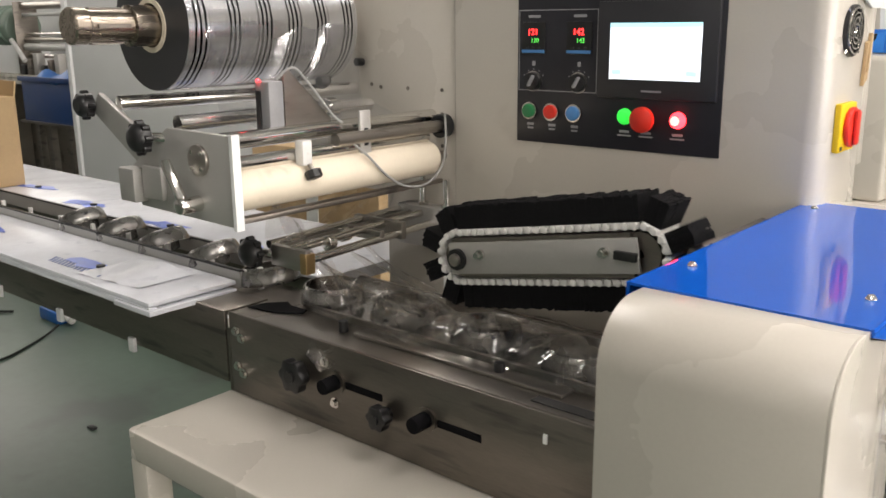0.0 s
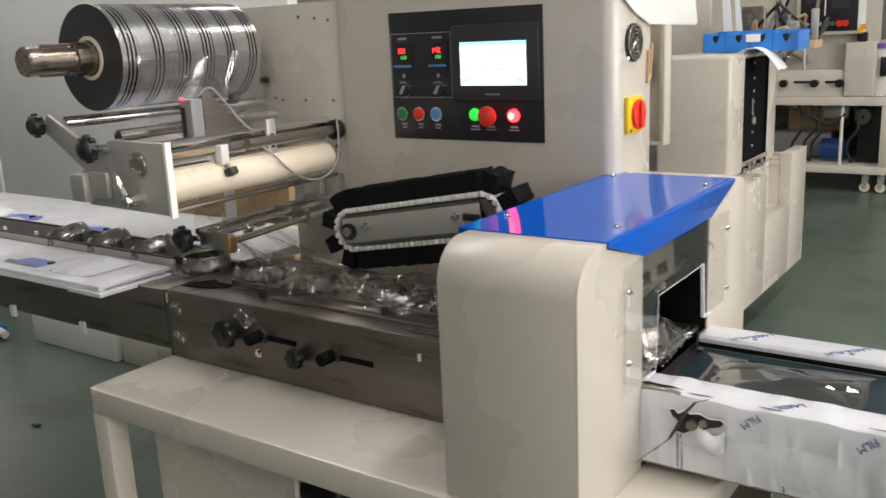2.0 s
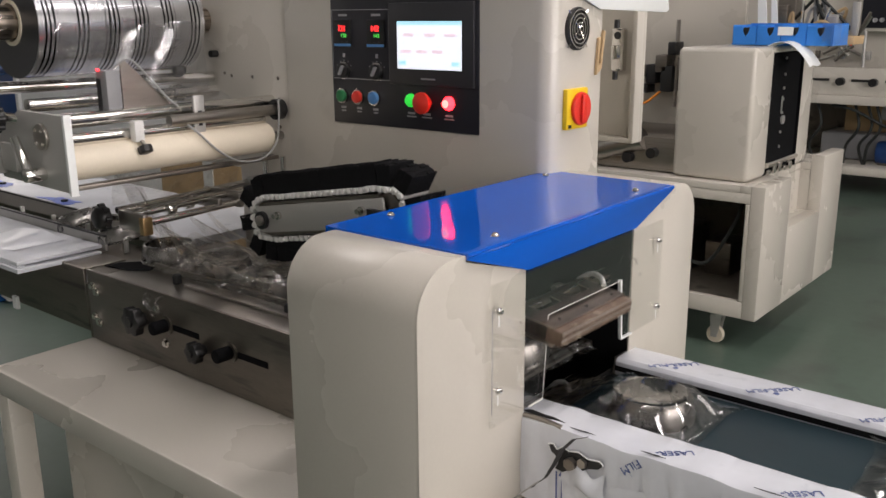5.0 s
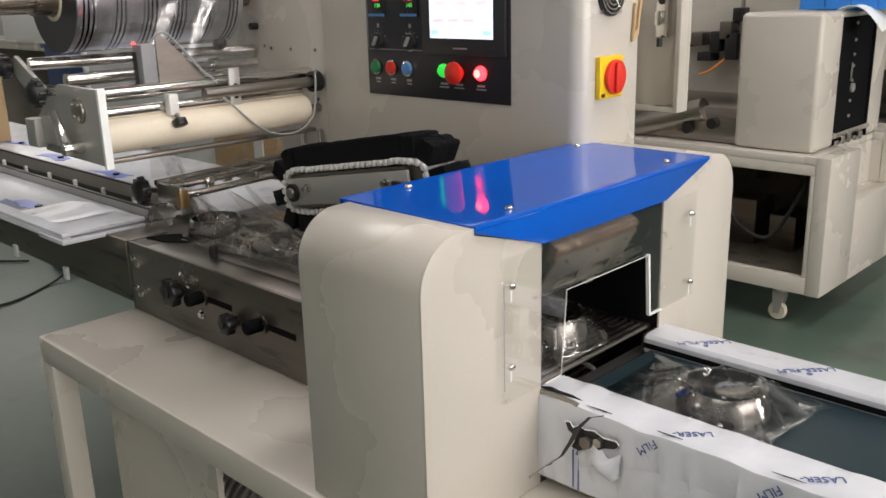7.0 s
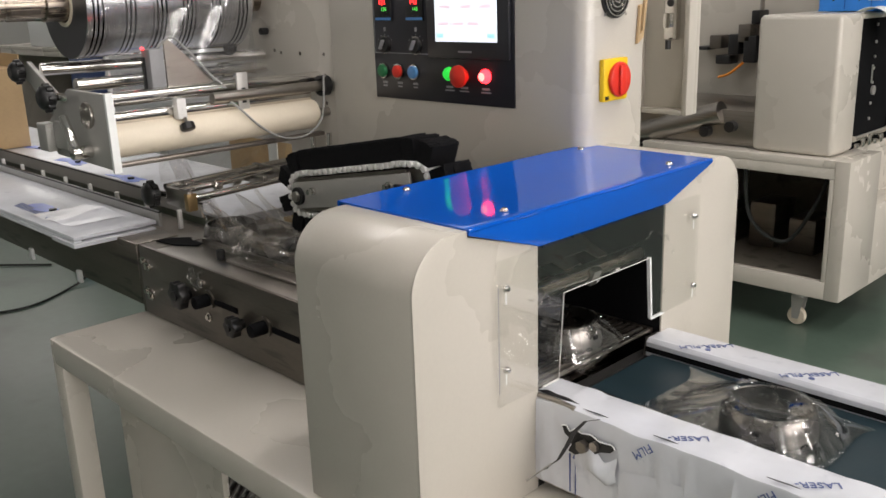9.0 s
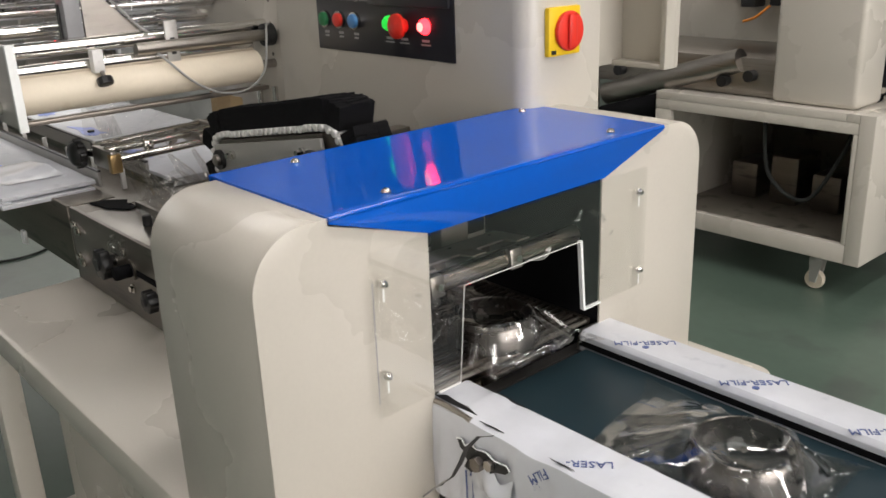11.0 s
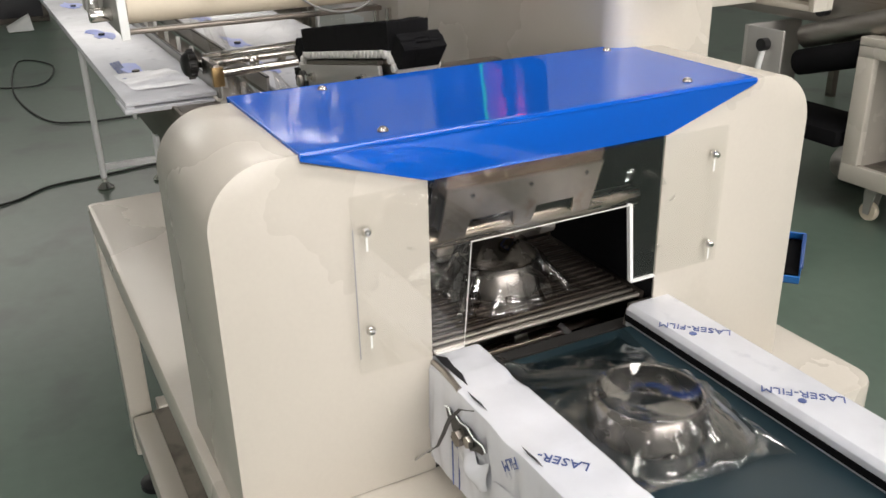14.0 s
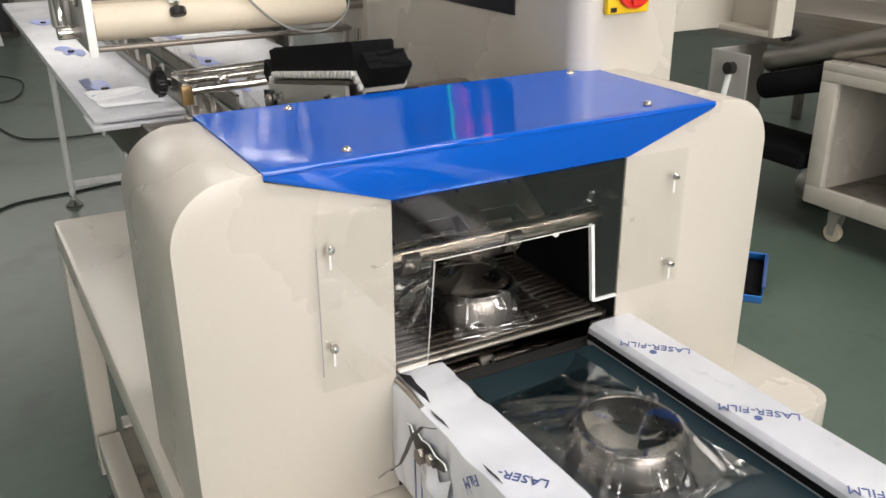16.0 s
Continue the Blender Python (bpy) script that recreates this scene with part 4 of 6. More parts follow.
# ---- the control cabinet and the upright plate ----
def control_cabinet():
    c = thing("control_cabinet", (-0.73, 1.36, 0.68), "beige control cabinet with a black operating panel, on the machine base", "control cabinet")
    x0, x1, y0, y1, z0, z1 = -1.064, -0.40, 1.285, 1.45, 0.681, 1.52
    pts = [(x0, y0)] + arc(x1 - 0.03, y0 + 0.03, 0.03, 270, 360, 8) + [(x1, y1), (x0, y1)]
    part("body", prism(pts, z0, z1, "z", 0.0015), BEIGE, c)
    yf = y0
    p = part("operating_panel", box(-0.921, -0.549, yf - 0.003, yf - 0.0002, 1.12, 1.385, 0.0008), PANEL, c, "black operating panel")
    for a in (box(-0.918, -0.763, yf - 0.0036, yf - 0.003, 1.3405, 1.342), box(-0.918, -0.763, yf - 0.0036, yf - 0.003, 1.208, 1.2095), box(-0.918, -0.9168, yf - 0.0036, yf - 0.003, 1.2095, 1.3405), box(-0.7642, -0.763, yf - 0.0036, yf - 0.003, 1.2095, 1.3405)):
        part("panel_line", a, GREYW, p)
    up = Matrix.Rotation(radians(90), 4, "X")
    for x, red, green in ((-0.887, "121", "120"), (-0.797, "142", "143")):
        d = part("temperature_display", box(x - 0.024, x + 0.024, yf - 0.006, yf - 0.003, 1.27, 1.322, 0.001), BLACK, p, "temperature display with red and green digits")
        part("red_digits", letters(red, 0.0148, Matrix.Translation((x - 0.012, yf - 0.0063, 1.301)) @ up), LED_RED, d)
        part("green_digits", letters(green, 0.011, Matrix.Translation((x - 0.005, yf - 0.0063, 1.2885)) @ up), LED_GREEN, d)
        part("blue_band", box(x - 0.023, x + 0.023, yf - 0.0066, yf - 0.006, 1.2715, 1.2765), BLUEB, d)
        for dx in (-0.012, 0, 0.012):
            part("display_button", box(x + dx - 0.003, x + dx + 0.003, yf - 0.0072, yf - 0.006, 1.278, 1.2815), BEZEL, d)
        part("caption", box(x - 0.012, x + 0.012, yf - 0.0034, yf - 0.003, 1.329, 1.3335), GREYW, p)
        part("caption", box(x - 0.003, x + 0.003, yf - 0.0034, yf - 0.003, 1.25, 1.258), GREYW, p)
        k = part("selector_knob", rod((x, yf - 0.003, 1.224), (x, yf - 0.012, 1.224), 0.015, 28, bevel=0.002), BLACK, p, "black selector knob")
        part("knob_ring", lathe([(0.0155, 0), (0.0175, 0), (0.0175, 0.002), (0.0155, 0.002)], 28, "y", (x, yf - 0.0052, 1.224)), CHROME, k)
        part("knob_pointer", prism([(x - 0.0035, 1.218), (x - 0.001, 1.216), (x + 0.0085, 1.233), (x + 0.006, 1.2345)], yf - 0.02, yf - 0.012, "y"), GREYW, k)
        for j in range(5):
            a = radians(30 + 30 * j)
            part("scale_mark", box(x + 0.022 * math.cos(a) - 0.001, x + 0.022 * math.cos(a) + 0.001, yf - 0.0034, yf - 0.003, 1.224 + 0.02 * math.sin(a) - 0.001, 1.224 + 0.02 * math.sin(a) + 0.001), GREYW, p)
    hm = part("touch_panel", box(-0.76, -0.556, yf - 0.009, yf - 0.003, 1.203, 1.353, 0.002), BEZEL, p, "dark touch panel with a lit screen")
    part("screen", box(-0.737, -0.583, yf - 0.0096, yf - 0.009, 1.233, 1.3195), SCREEN, hm, "bright white touch screen")
    part("screen_band", box(-0.737, -0.583, yf - 0.0099, yf - 0.0096, 1.3125, 1.3195), SCREEN_BAND, hm)
    for bx, bz in ((-0.722, 1.292), (-0.67, 1.292), (-0.622, 1.292), (-0.728, 1.262), (-0.69, 1.262), (-0.652, 1.262)):
        part("screen_box", box(bx, bx + 0.026, yf - 0.0099, yf - 0.0096, bz, bz + 0.006), SCREEN_BOX, hm)
    for bx in (-0.733, -0.606):
        part("screen_box", box(bx, bx + 0.018, yf - 0.0099, yf - 0.0096, 1.24, 1.248), SCREEN_BAND, hm)
    part("maker_bar", box(-0.679, -0.645, yf - 0.0094, yf - 0.009, 1.214, 1.217), GREYW, hm)
    for x, m, lab in ((-0.892, GREENB, "dark green push button"), (-0.848, RED, "red push button"), (-0.803, BLUEB, "pale blue push button")):
        b = part("push_button", rod((x, yf - 0.003, 1.174), (x, yf - 0.014, 1.174), 0.012, 26, bevel=0.002), m, p, lab)
        part("button_ring", lathe([(0.0125, 0), (0.015, 0), (0.0145, 0.006), (0.0125, 0.006)], 26, "y", (x, yf - 0.0092, 1.174)), CHROME, b)
        part("caption", box(x - 0.007, x + 0.007, yf - 0.0034, yf - 0.003, 1.149, 1.1535), GREYW, p)
        part("caption", box(x - 0.006, x + 0.006, yf - 0.0034, yf - 0.003, 1.143, 1.146), GREYW, p)
    part("indicator_lamp", lathe([(0, -0.012), (0.008, -0.0105), (0.0125, -0.004), (0.013, 0)], 24, "y", (-0.709, yf - 0.003, 1.174)), LAMP_GREEN, p, "lit green indicator lamp")
    lamp = part("indicator_lamp", lathe([(0.008, -0.0118), (0.0125, -0.004), (0.013, 0)], 24, "y", (-0.617, yf - 0.003, 1.173)), LAMP_RED, p, "lit red indicator lamp")
    part("lamp_core", lathe([(0, -0.0125), (0.0075, -0.0118)], 20, "y", (-0.617, yf - 0.003, 1.173)), LAMP_CORE, lamp)
    st = part("stop_button", rod((-0.671, yf - 0.003, 1.172), (-0.671, yf - 0.018, 1.172), 0.012, 22), RED, p, "red mushroom stop button")
    part("stop_head", lathe([(0, -0.028), (0.012, -0.027), (0.02, -0.022), (0.0205, -0.016), (0.012, -0.014)], 30, "y", (-0.671, yf, 1.172)), RED, st)
    for x in (-0.709, -0.671, -0.617):
        part("caption", box(x - 0.009, x + 0.009, yf - 0.0034, yf - 0.003, 1.148, 1.152), GREYW, p)
        part("caption", box(x - 0.012, x + 0.012, yf - 0.0034, yf - 0.003, 1.1425, 1.145), GREYW, p)
    # the side: main switch, fan, latch
    xs = x1
    sw = part("main_switch", box(xs, xs + 0.01, 1.322, 1.392, 1.136, 1.206, 0.003), YELLOW, c, "yellow and red main switch")
    part("switch_dial", rod((xs + 0.01, 1.362, 1.171), (xs + 0.018, 1.362, 1.171), 0.029, 32, bevel=0.003), RED, sw)
    part("switch_grip", box(xs + 0.018, xs + 0.024, 1.353, 1.371, 1.146, 1.196, 0.004), RED, sw, "red turning grip")
    part("switch_mark", box(xs + 0.01, xs + 0.0106, 1.327, 1.337, 1.139, 1.145), BLACK, sw)
    fan = part("cooling_fan", lathe([(0.03, 0), (0.036, 0), (0.036, 0.006), (0.03, 0.006)], 32, "x", (xs, 1.36, 1.306)), BLACK, c, "cooling fan behind a wire grille")
    part("fan_back", rod((xs + 0.0002, 1.36, 1.306), (xs + 0.001, 1.36, 1.306), 0.03, 28), DARK, fan)
    part("fan_hub", rod((xs, 1.36, 1.306), (xs + 0.004, 1.36, 1.306), 0.014, 20), BLACK, fan)
    for r in (0.01, 0.018, 0.025, 0.032):
        part("grille_ring", lathe([(r - 0.0011, 0.0065), (r + 0.0011, 0.0065), (r + 0.0011, 0.0085), (r - 0.0011, 0.0085), (r - 0.0011, 0.0065)], 30, "x", (xs, 1.36, 1.306)), CHROME, fan)
    for a in (45, 135, 225, 315):
        y, z = 0.044 * math.cos(radians(a)), 0.044 * math.sin(radians(a))
        part("grille_spoke", rod((xs + 0.007, 1.36, 1.306), (xs + 0.004, 1.36 + y, 1.306 + z), 0.0013, 6), CHROME, fan)
    # the open rear door and its latch
    d = part("cabinet_door", box(-0.62, -0.605, 1.45, 1.8, 1.06, 1.52, 0.002), BEIGE, c, "open beige cabinet door")
    bm = box(-0.64, -0.485, 1.775, 1.79, 1.058, 1.52, 0.002)
    dr = part("door_leaf", bm, BEIGE, c, "open beige cabinet door with a folded rim")
    part("door_rim", box(-0.495, -0.484, 1.745, 1.775, 1.058, 1.52, 0.001), BEIGE, dr)
    part("door_rim", box(-0.64, -0.495, 1.745, 1.775, 1.058, 1.068, 0.001), BEIGE, dr)
    lt = part("door_latch", box(-0.55, -0.52, 1.755, 1.775, 1.21, 1.3, 0.005), CHROME, dr, "chromed door latch")
    part("latch_tip", rod((-0.535, 1.75, 1.3), (-0.535, 1.75, 1.318), 0.006, 10), BLACK, lt)
    part("latch_tip", rod((-0.535, 1.75, 1.192), (-0.535, 1.75, 1.21), 0.006, 10), BLACK, lt)
    part("latch_hole", rod((-0.535, 1.756, 1.285), (-0.535, 1.7535, 1.285), 0.008, 12), BLACK, lt)
    part("latch_tongue", box(-0.54, -0.53, 1.735, 1.756, 1.235, 1.265, 0.003), CHROME, lt)
    part("side_paper", prism([(1.3, 1.39), (1.36, 1.36), (1.43, 1.338), (1.69, 1.332), (1.7, 1.338), (1.68, 1.4), (1.62, 1.46), (1.5, 1.52), (1.3, 1.54)], -0.3965, -0.393, "x", 0.001), EDGE, c, "large white paper sheet hung beside the cabinet")
    part("card_wallet", prism([(1.425, 1.225), (1.442, 1.235), (1.452, 1.3), (1.446, 1.302), (1.438, 1.245), (1.43, 1.24), (1.436, 1.29), (1.43, 1.288)], xs + 0.001, xs + 0.006, "x"), CARD, c, "small brown tag hanging by the door")


control_cabinet()


def upright_plate():
    p = thing("upright_plate", (-1.28, 1.3, 0.68), "beige steel upright plate with bare bolt holes, beside the cabinet", "machine panel")
    part("plate", prism([(-1.50, 0.99), (-1.25, 0.99), (-1.25, 0.681), (-1.067, 0.681), (-1.067, 1.42), (-1.50, 1.42)], 1.29, 1.31, "y", 0.003), BEIGE, p)
    part("rear_brace", box(-1.5, -1.47, 1.31, 1.4, 0.99, 1.42, 0.003), BEIGE, p)
    for x, z in ((-1.31, 1.248), (-1.285, 1.205), (-1.26, 1.2), (-1.187, 1.2), (-1.10, 1.2), (-1.10, 1.38), (-1.14, 1.385), (-1.10, 1.095), (-1.10, 1.155), (-1.19, 1.39)):
        part("bolt_hole", rod((x, 1.2895, z), (x, 1.2887, z), 0.004, 12), DARKSTEEL, p, "dark bolt hole")
    part("stud", rod((-1.31, 1.289, 1.248), (-1.31, 1.272, 1.248), 0.008, 12), BLACK, p)
    part("seam_strip", box(-1.0665, -1.0645, 1.288, 1.295, 0.7, 1.42), STEEL, p)
    for k in range(2):
        x = -1.135 + 0.06 * k
        part("tension_stud", rod((x, 1.27, 0.93), (x, 1.27, 1.035), 0.006, 12), CHROME, p, "threaded steel stud")
        part("stud_nut", rod((x, 1.27, 0.975), (x, 1.27, 0.987), 0.011, 6), CHROME, p)
    part("lower_bracket", box(-1.19, -1.07, 1.255, 1.289, 0.90, 0.98, 0.003), PLATE, p, "pale bracket")


upright_plate()


# ---- the film unit: side plate, rollers, sensor ----
def hand_knob(parent, x, y, z, r, label):
    k = part("hand_knob", lathe([(0, -0.01), (r * 0.55, -0.01), (r * 0.85, -0.006), (r, 0.0), (r, 0.014), (r * 0.8, 0.018), (0, 0.018)], 26, "y", (x, y, z)), BLACK, parent, label)
    for j in range(8):
        a = 2 * math.pi * j / 8
        part("grip_lobe", rod((x + r * math.cos(a), y + 0.001, z + r * math.sin(a)), (x + r * math.cos(a), y + 0.013, z + r * math.sin(a)), r * 0.22, 8), BLACK, k)
    return k


def film_unit():
    u = thing("film_feed_unit", (-1.2, 1.03, 1.0), "film feed unit with polished rollers and a grey sensor", "roller unit")
    plate = [(-1.315, 1.035), (-1.066, 1.03), (-1.066, 1.166), (-1.225, 1.168), (-1.255, 1.15), (-1.335, 1.098)]
    part("side_plate", prism(plate, 0.776, 0.786, "y", 0.0015), PLATE, u, "machined aluminium side plate")
    # Near-white end face: the light it catches is put into the colour
    part("lit_plate_edge", box(-1.0655, -1.058, 0.774, 0.788, 1.026, 1.168), EDGE, u, "front edge of the plate in near-white, as if lit")
    part("clamp_block", box(-1.335, -1.29, 0.75, 0.776, 1.045, 1.1, 0.003), PLATE, u)
    part("clamp_block", box(-1.29, -1.235, 0.765, 0.776, 1.052, 1.105, 0.003), PLATE, u)
    part("bearing_flange", rod((-1.141, 0.776, 1.125), (-1.141, 0.769, 1.125), 0.024, 30, bevel=0.002), STEEL, u)
    for a in (45, 135, 225, 315):
        bolt(u, -1.141 + 0.017 * math.cos(radians(a)), 0.769, 1.125 + 0.017 * math.sin(radians(a)), "-y", 0.0025, 0.003)
    lev = part("lever_hub", rod((-1.15, 0.776, 1.058), (-1.15, 0.738, 1.058), 0.0125, 18, bevel=0.002), CHROME, u, "chromed clamping lever")
    part("lever_arm", rod((-1.153, 0.75, 1.06), (-1.196, 0.75, 1.122), 0.0085, 16, bevel=0.002), CHROME, lev)
    hand_knob(u, -1.262, 0.745, 1.152, 0.023, "black ribbed hand knob")
    part("knob_shaft", rod((-1.262, 0.763, 1.152), (-1.225, 0.79, 1.15), 0.008, 12), CHROME, u)
    part("swing_arm", prism([(-1.475, 1.18), (-1.45, 1.212), (-1.27, 1.125), (-1.3, 1.075)], 0.792, 0.802, "y", 0.002), PLATE, u, "aluminium swing arm")
    hand_knob(u, -1.478, 0.775, 1.19, 0.021, "black star hand knob")
    yb = 1.288
    part("top_shaft", rod((-1.40, 0.8, 1.196), (-1.33, yb, 1.196), 0.0125, 20), CHROME, u, "polished top shaft")
    part("chrome_bar", rod((-1.215, 0.79, 1.174), (-1.215, 1.21, 1.174), 0.0125, 20), CHROME, u, "polished bar")
    part("chrome_roller", rod((-1.125, 0.787, 1.15), (-1.125, yb, 1.15), 0.014, 20), CHROME, u, "polished roller")
    part("chrome_roller", rod((-1.10, 0.787, 1.118), (-1.10, 1.24, 1.118), 0.012, 20), CHROME, u, "polished roller")
    part("drive_shaft", rod((-1.085, 1.0, 1.136), (-1.085, yb, 1.136), 0.011, 18), STEEL, u, "dark drive shaft")
    part("bottom_bar", box(-1.09, -1.07, 0.787, 1.255, 1.032, 1.04, 0.001), DARKSTEEL, u, "dark bottom rail")
    part("end_bearing", lathe([(0.013, 0), (0.022, 0), (0.022, 0.018), (0.013, 0.018)], 22, "y", (-1.085, 1.262, 1.136)), BLACK, u)
    part("cable_clip", box(-1.093, -1.086, 1.06, 1.085, 1.09, 1.18, 0.002), PLATE, u, "steel slotted bracket")
    part("clip_slot", box(-1.0858, -1.0852, 1.068, 1.077, 1.14, 1.15), BLACK, u)
    part("clip_slot", box(-1.0858, -1.0852, 1.068, 1.077, 1.12, 1.128), BLACK, u)
    hang = part("guide_hanger", box(-1.088, -1.068, 0.915, 0.935, 1.105, 1.145, 0.003), LINK, u, "white guide block")
    part("hanger_stem", rod((-1.068, 0.927, 1.107), (-1.06, 0.927, 1.098), 0.004, 10), STEEL, hang)
    part("hanger_knob", rod((-1.062, 0.927, 1.098), (-1.056, 0.927, 1.086), 0.014, 10, bevel=0.002), BLACK, hang, "small black knob")
    s = part("sensor", box(-1.16, -1.125, 0.9, 0.93, 1.15, 1.235, 0.003), BAKELITE, u, "grey print mark sensor")
    part("sensor_shield", prism([(0.932, 1.16), (0.932, 1.25), (0.942, 1.252), (1.03, 1.168), (1.03, 1.16)], -1.13, -1.126, "x"), STEEL, s, "bent metal shield")
    part("sensor_lamp", lathe([(0, 0.004), (0.0028, 0.003), (0.0032, 0)], 12, "z", (-1.15, 0.899, 1.235)), LAMP_RED, s, "small red sensor lamp")
    part("sensor_slots", box(-1.155, -1.145, 0.897, 0.9, 1.16, 1.22), BLACK, s)
    part("sensor_lead", tube([(-1.13, 0.92, 1.238), (-1.118, 0.945, 1.255), (-1.115, 0.975, 1.228), (-1.115, 1.02, 1.178), (-1.11, 1.04, 1.16)], 0.0022), GREYCABLE, u, "grey sensor lead")
    part("looped_lead", tube([(-1.1, 1.03, 1.14), (-1.066, 1.05, 1.11), (-1.058, 1.09, 1.07), (-1.058, 1.14, 1.043), (-1.06, 1.2, 1.04), (-1.058, 1.24, 1.07), (-1.06, 1.252, 1.12), (-1.07, 1.262, 1.155), (-1.08, 1.275, 1.155)], 0.0022), GREYCABLE, u, "grey looped lead")
    part("ball_knob", lathe([(0, -0.015), (0.01, -0.012), (0.016, 0), (0.01, 0.012), (0, 0.015)], 18, "y", (-1.33, 1.2, 1.215)), BLACK, u, "black round knob")
    part("collar", lathe([(0.0125, 0), (0.019, 0), (0.019, 0.02), (0.0125, 0.02)], 20, "y", (-1.215, 1.1, 1.174)), CHROME, u)
    part("feed_roller", rod((-1.096, 0.79, 1.078), (-1.096, 1.245, 1.078), 0.031, 36, bevel=0.002), RUBBER, u, "cream rubber feed roller", at=(-1.096, 1.02, 1.078))
    part("roller_shaft", rod((-1.096, 0.785, 1.078), (-1.096, yb, 1.078), 0.009, 14), STEEL, u)
    return u


FILM_UNIT = film_unit()
FEED_ROLLER = [o for o in FILM_UNIT.children if o.name.startswith("feed_roller")][0]


def film_reel():
    x, z = -1.352, 1.322
    r = thing("film_reel", (x, 1.05, z), "large reel of clear film with dark printed rings", "film reel")
    R = 0.107
    part("wound_film", lathe([(0.042, 0.845), (R - 0.001, 0.845), (R, 0.846), (R, 1.215), (R - 0.002, 1.217), (0.042, 1.217)], 72, "y", (x, 0, z)), PRINT, r, "wound film with dark printed rings", at=(x, 1.05, z))
    part("near_end", lathe([(0.044, 0.8445), (R - 0.0005, 0.8445)], 64, "y", (x, 0, z)), ROLLSIDE, r, "dark grey wound end")
    part("core", lathe([(0.036, 0.842), (0.044, 0.842), (0.044, 1.225), (0.036, 1.225), (0.036, 0.842)], 36, "y", (x, 0, z)), RUBBER, r, "cardboard core")
    ax = part("axle", lathe([(0, 0.70), (0.026, 0.70), (0.029, 0.703), (0.029, 0.725), (0.026, 0.728), (0.026, 0.80), (0.033, 0.802), (0.033, 0.9), (0.03, 1.29)], 32, "y", (x, 0, z)), AXLE, r, "turned steel axle")
    for k in range(4):
        a = 2 * math.pi * k / 4
        part("axle_slot", box(x + 0.027 * math.cos(a) - 0.005, x + 0.027 * math.cos(a) + 0.005, 0.735, 0.79, z + 0.0255 * math.sin(a) - 0.003, z + 0.0255 * math.sin(a) + 0.003), DARKSTEEL, ax)
    part("far_flange", lathe([(0.03, 1.225), (0.06, 1.225), (0.06, 1.25), (0.03, 1.25)], 30, "y", (x, 0, z)), STEEL, r)
    return r


REEL = film_reel()


def film_web():
    w = thing("film_web", (-1.25, 1.03, 1.1), "clear wrinkled film web hanging from the reel to the rollers", "plastic film")
    def wob(u, v, k):
        return 0.004 * math.sin(9 * v + 3 * u + k) + 0.003 * math.sin(23 * v + 7 * u)
    part("hanging_web", sheet(20, 30, lambda u, v: (-1.246 + 0.03 * u + wob(u, v, 0), 0.87 + 0.33 * v, 1.322 - 0.145 * u)), WEB, w, "hanging film with faint print")
    part("middle_web", sheet(10, 24, lambda u, v: (-1.21 + 0.09 * u + 0.5 * wob(u, v, 1), 0.88 + 0.31 * v, 1.19 - 0.03 * u)), WEB, w)
    part("lower_web", sheet(16, 24, lambda u, v: (-1.13 - 0.05 * u + wob(u, v, 2), 0.9 + 0.3 * v + 0.02 * u, 1.06 - 0.09 * u)), FILM, w)
    part("edge_fold", sheet(24, 6, lambda u, v: (-1.19 + 0.16 * u + 0.01 * math.sin(20 * v), 0.93 + 0.035 * v + 0.03 * u, 1.03 - 0.175 * u + 0.01 * math.sin(14 * u + 6 * v))), FILM, w, "crumpled slanting film edge")


film_web()


# ---- the film former ----
def film_former():
    f = thing("film_former", (-1.12, 1.08, 0.93), "adjustable film former of polished rods and brass, over the bed", "film former")
    part("front_frame", box(-1.175, -1.085, 0.925, 0.937, 0.925, 0.962, 0.002), STEEL, f)
    part("brass_block", box(-1.098, -1.082, 0.922, 0.943, 0.922, 0.957, 0.002), BRASS, f, "brass block")
    part("rear_frame", box(-1.2, -1.085, 1.10, 1.11, 0.945, 0.965, 0.002), STEEL, f)
    hand_knob(f, -1.212, 0.905, 0.943, 0.024, "black round hand knob")
    part("knob_shaft", rod((-1.212, 0.923, 0.943), (-1.17, 0.937, 0.943), 0.007, 12), CHROME, f)
    for x, z, m in ((-1.185, 0.958, CHROME), (-1.158, 0.953, STEEL), (-1.128, 0.957, CHROME), (-1.092, 0.944, CHROME)):
        part("rod", rod((x, 0.93, z), (x, 1.275, z + 0.01), 0.0075, 14), m, f, "polished steel rod")
    part("cross_frame", box(-1.205, -1.08, 1.15, 1.162, 0.94, 0.972, 0.002), STEEL, f)
    for x, y in ((-1.17, 0.96), (-1.12, 1.0), (-1.145, 1.06)):
        part("rod_collar", rod((x, y, 0.956), (x, y + 0.018, 0.956), 0.013, 14, bevel=0.002), CHROME, f)
    part("white_label", box(-0.99, -0.9, 1.16, 1.165, 0.86, 0.885), EDGE, f)
    part("label_arm", box(-0.99, -0.98, 1.165, 1.2, 0.83, 0.88), STEEL, f)


film_former()


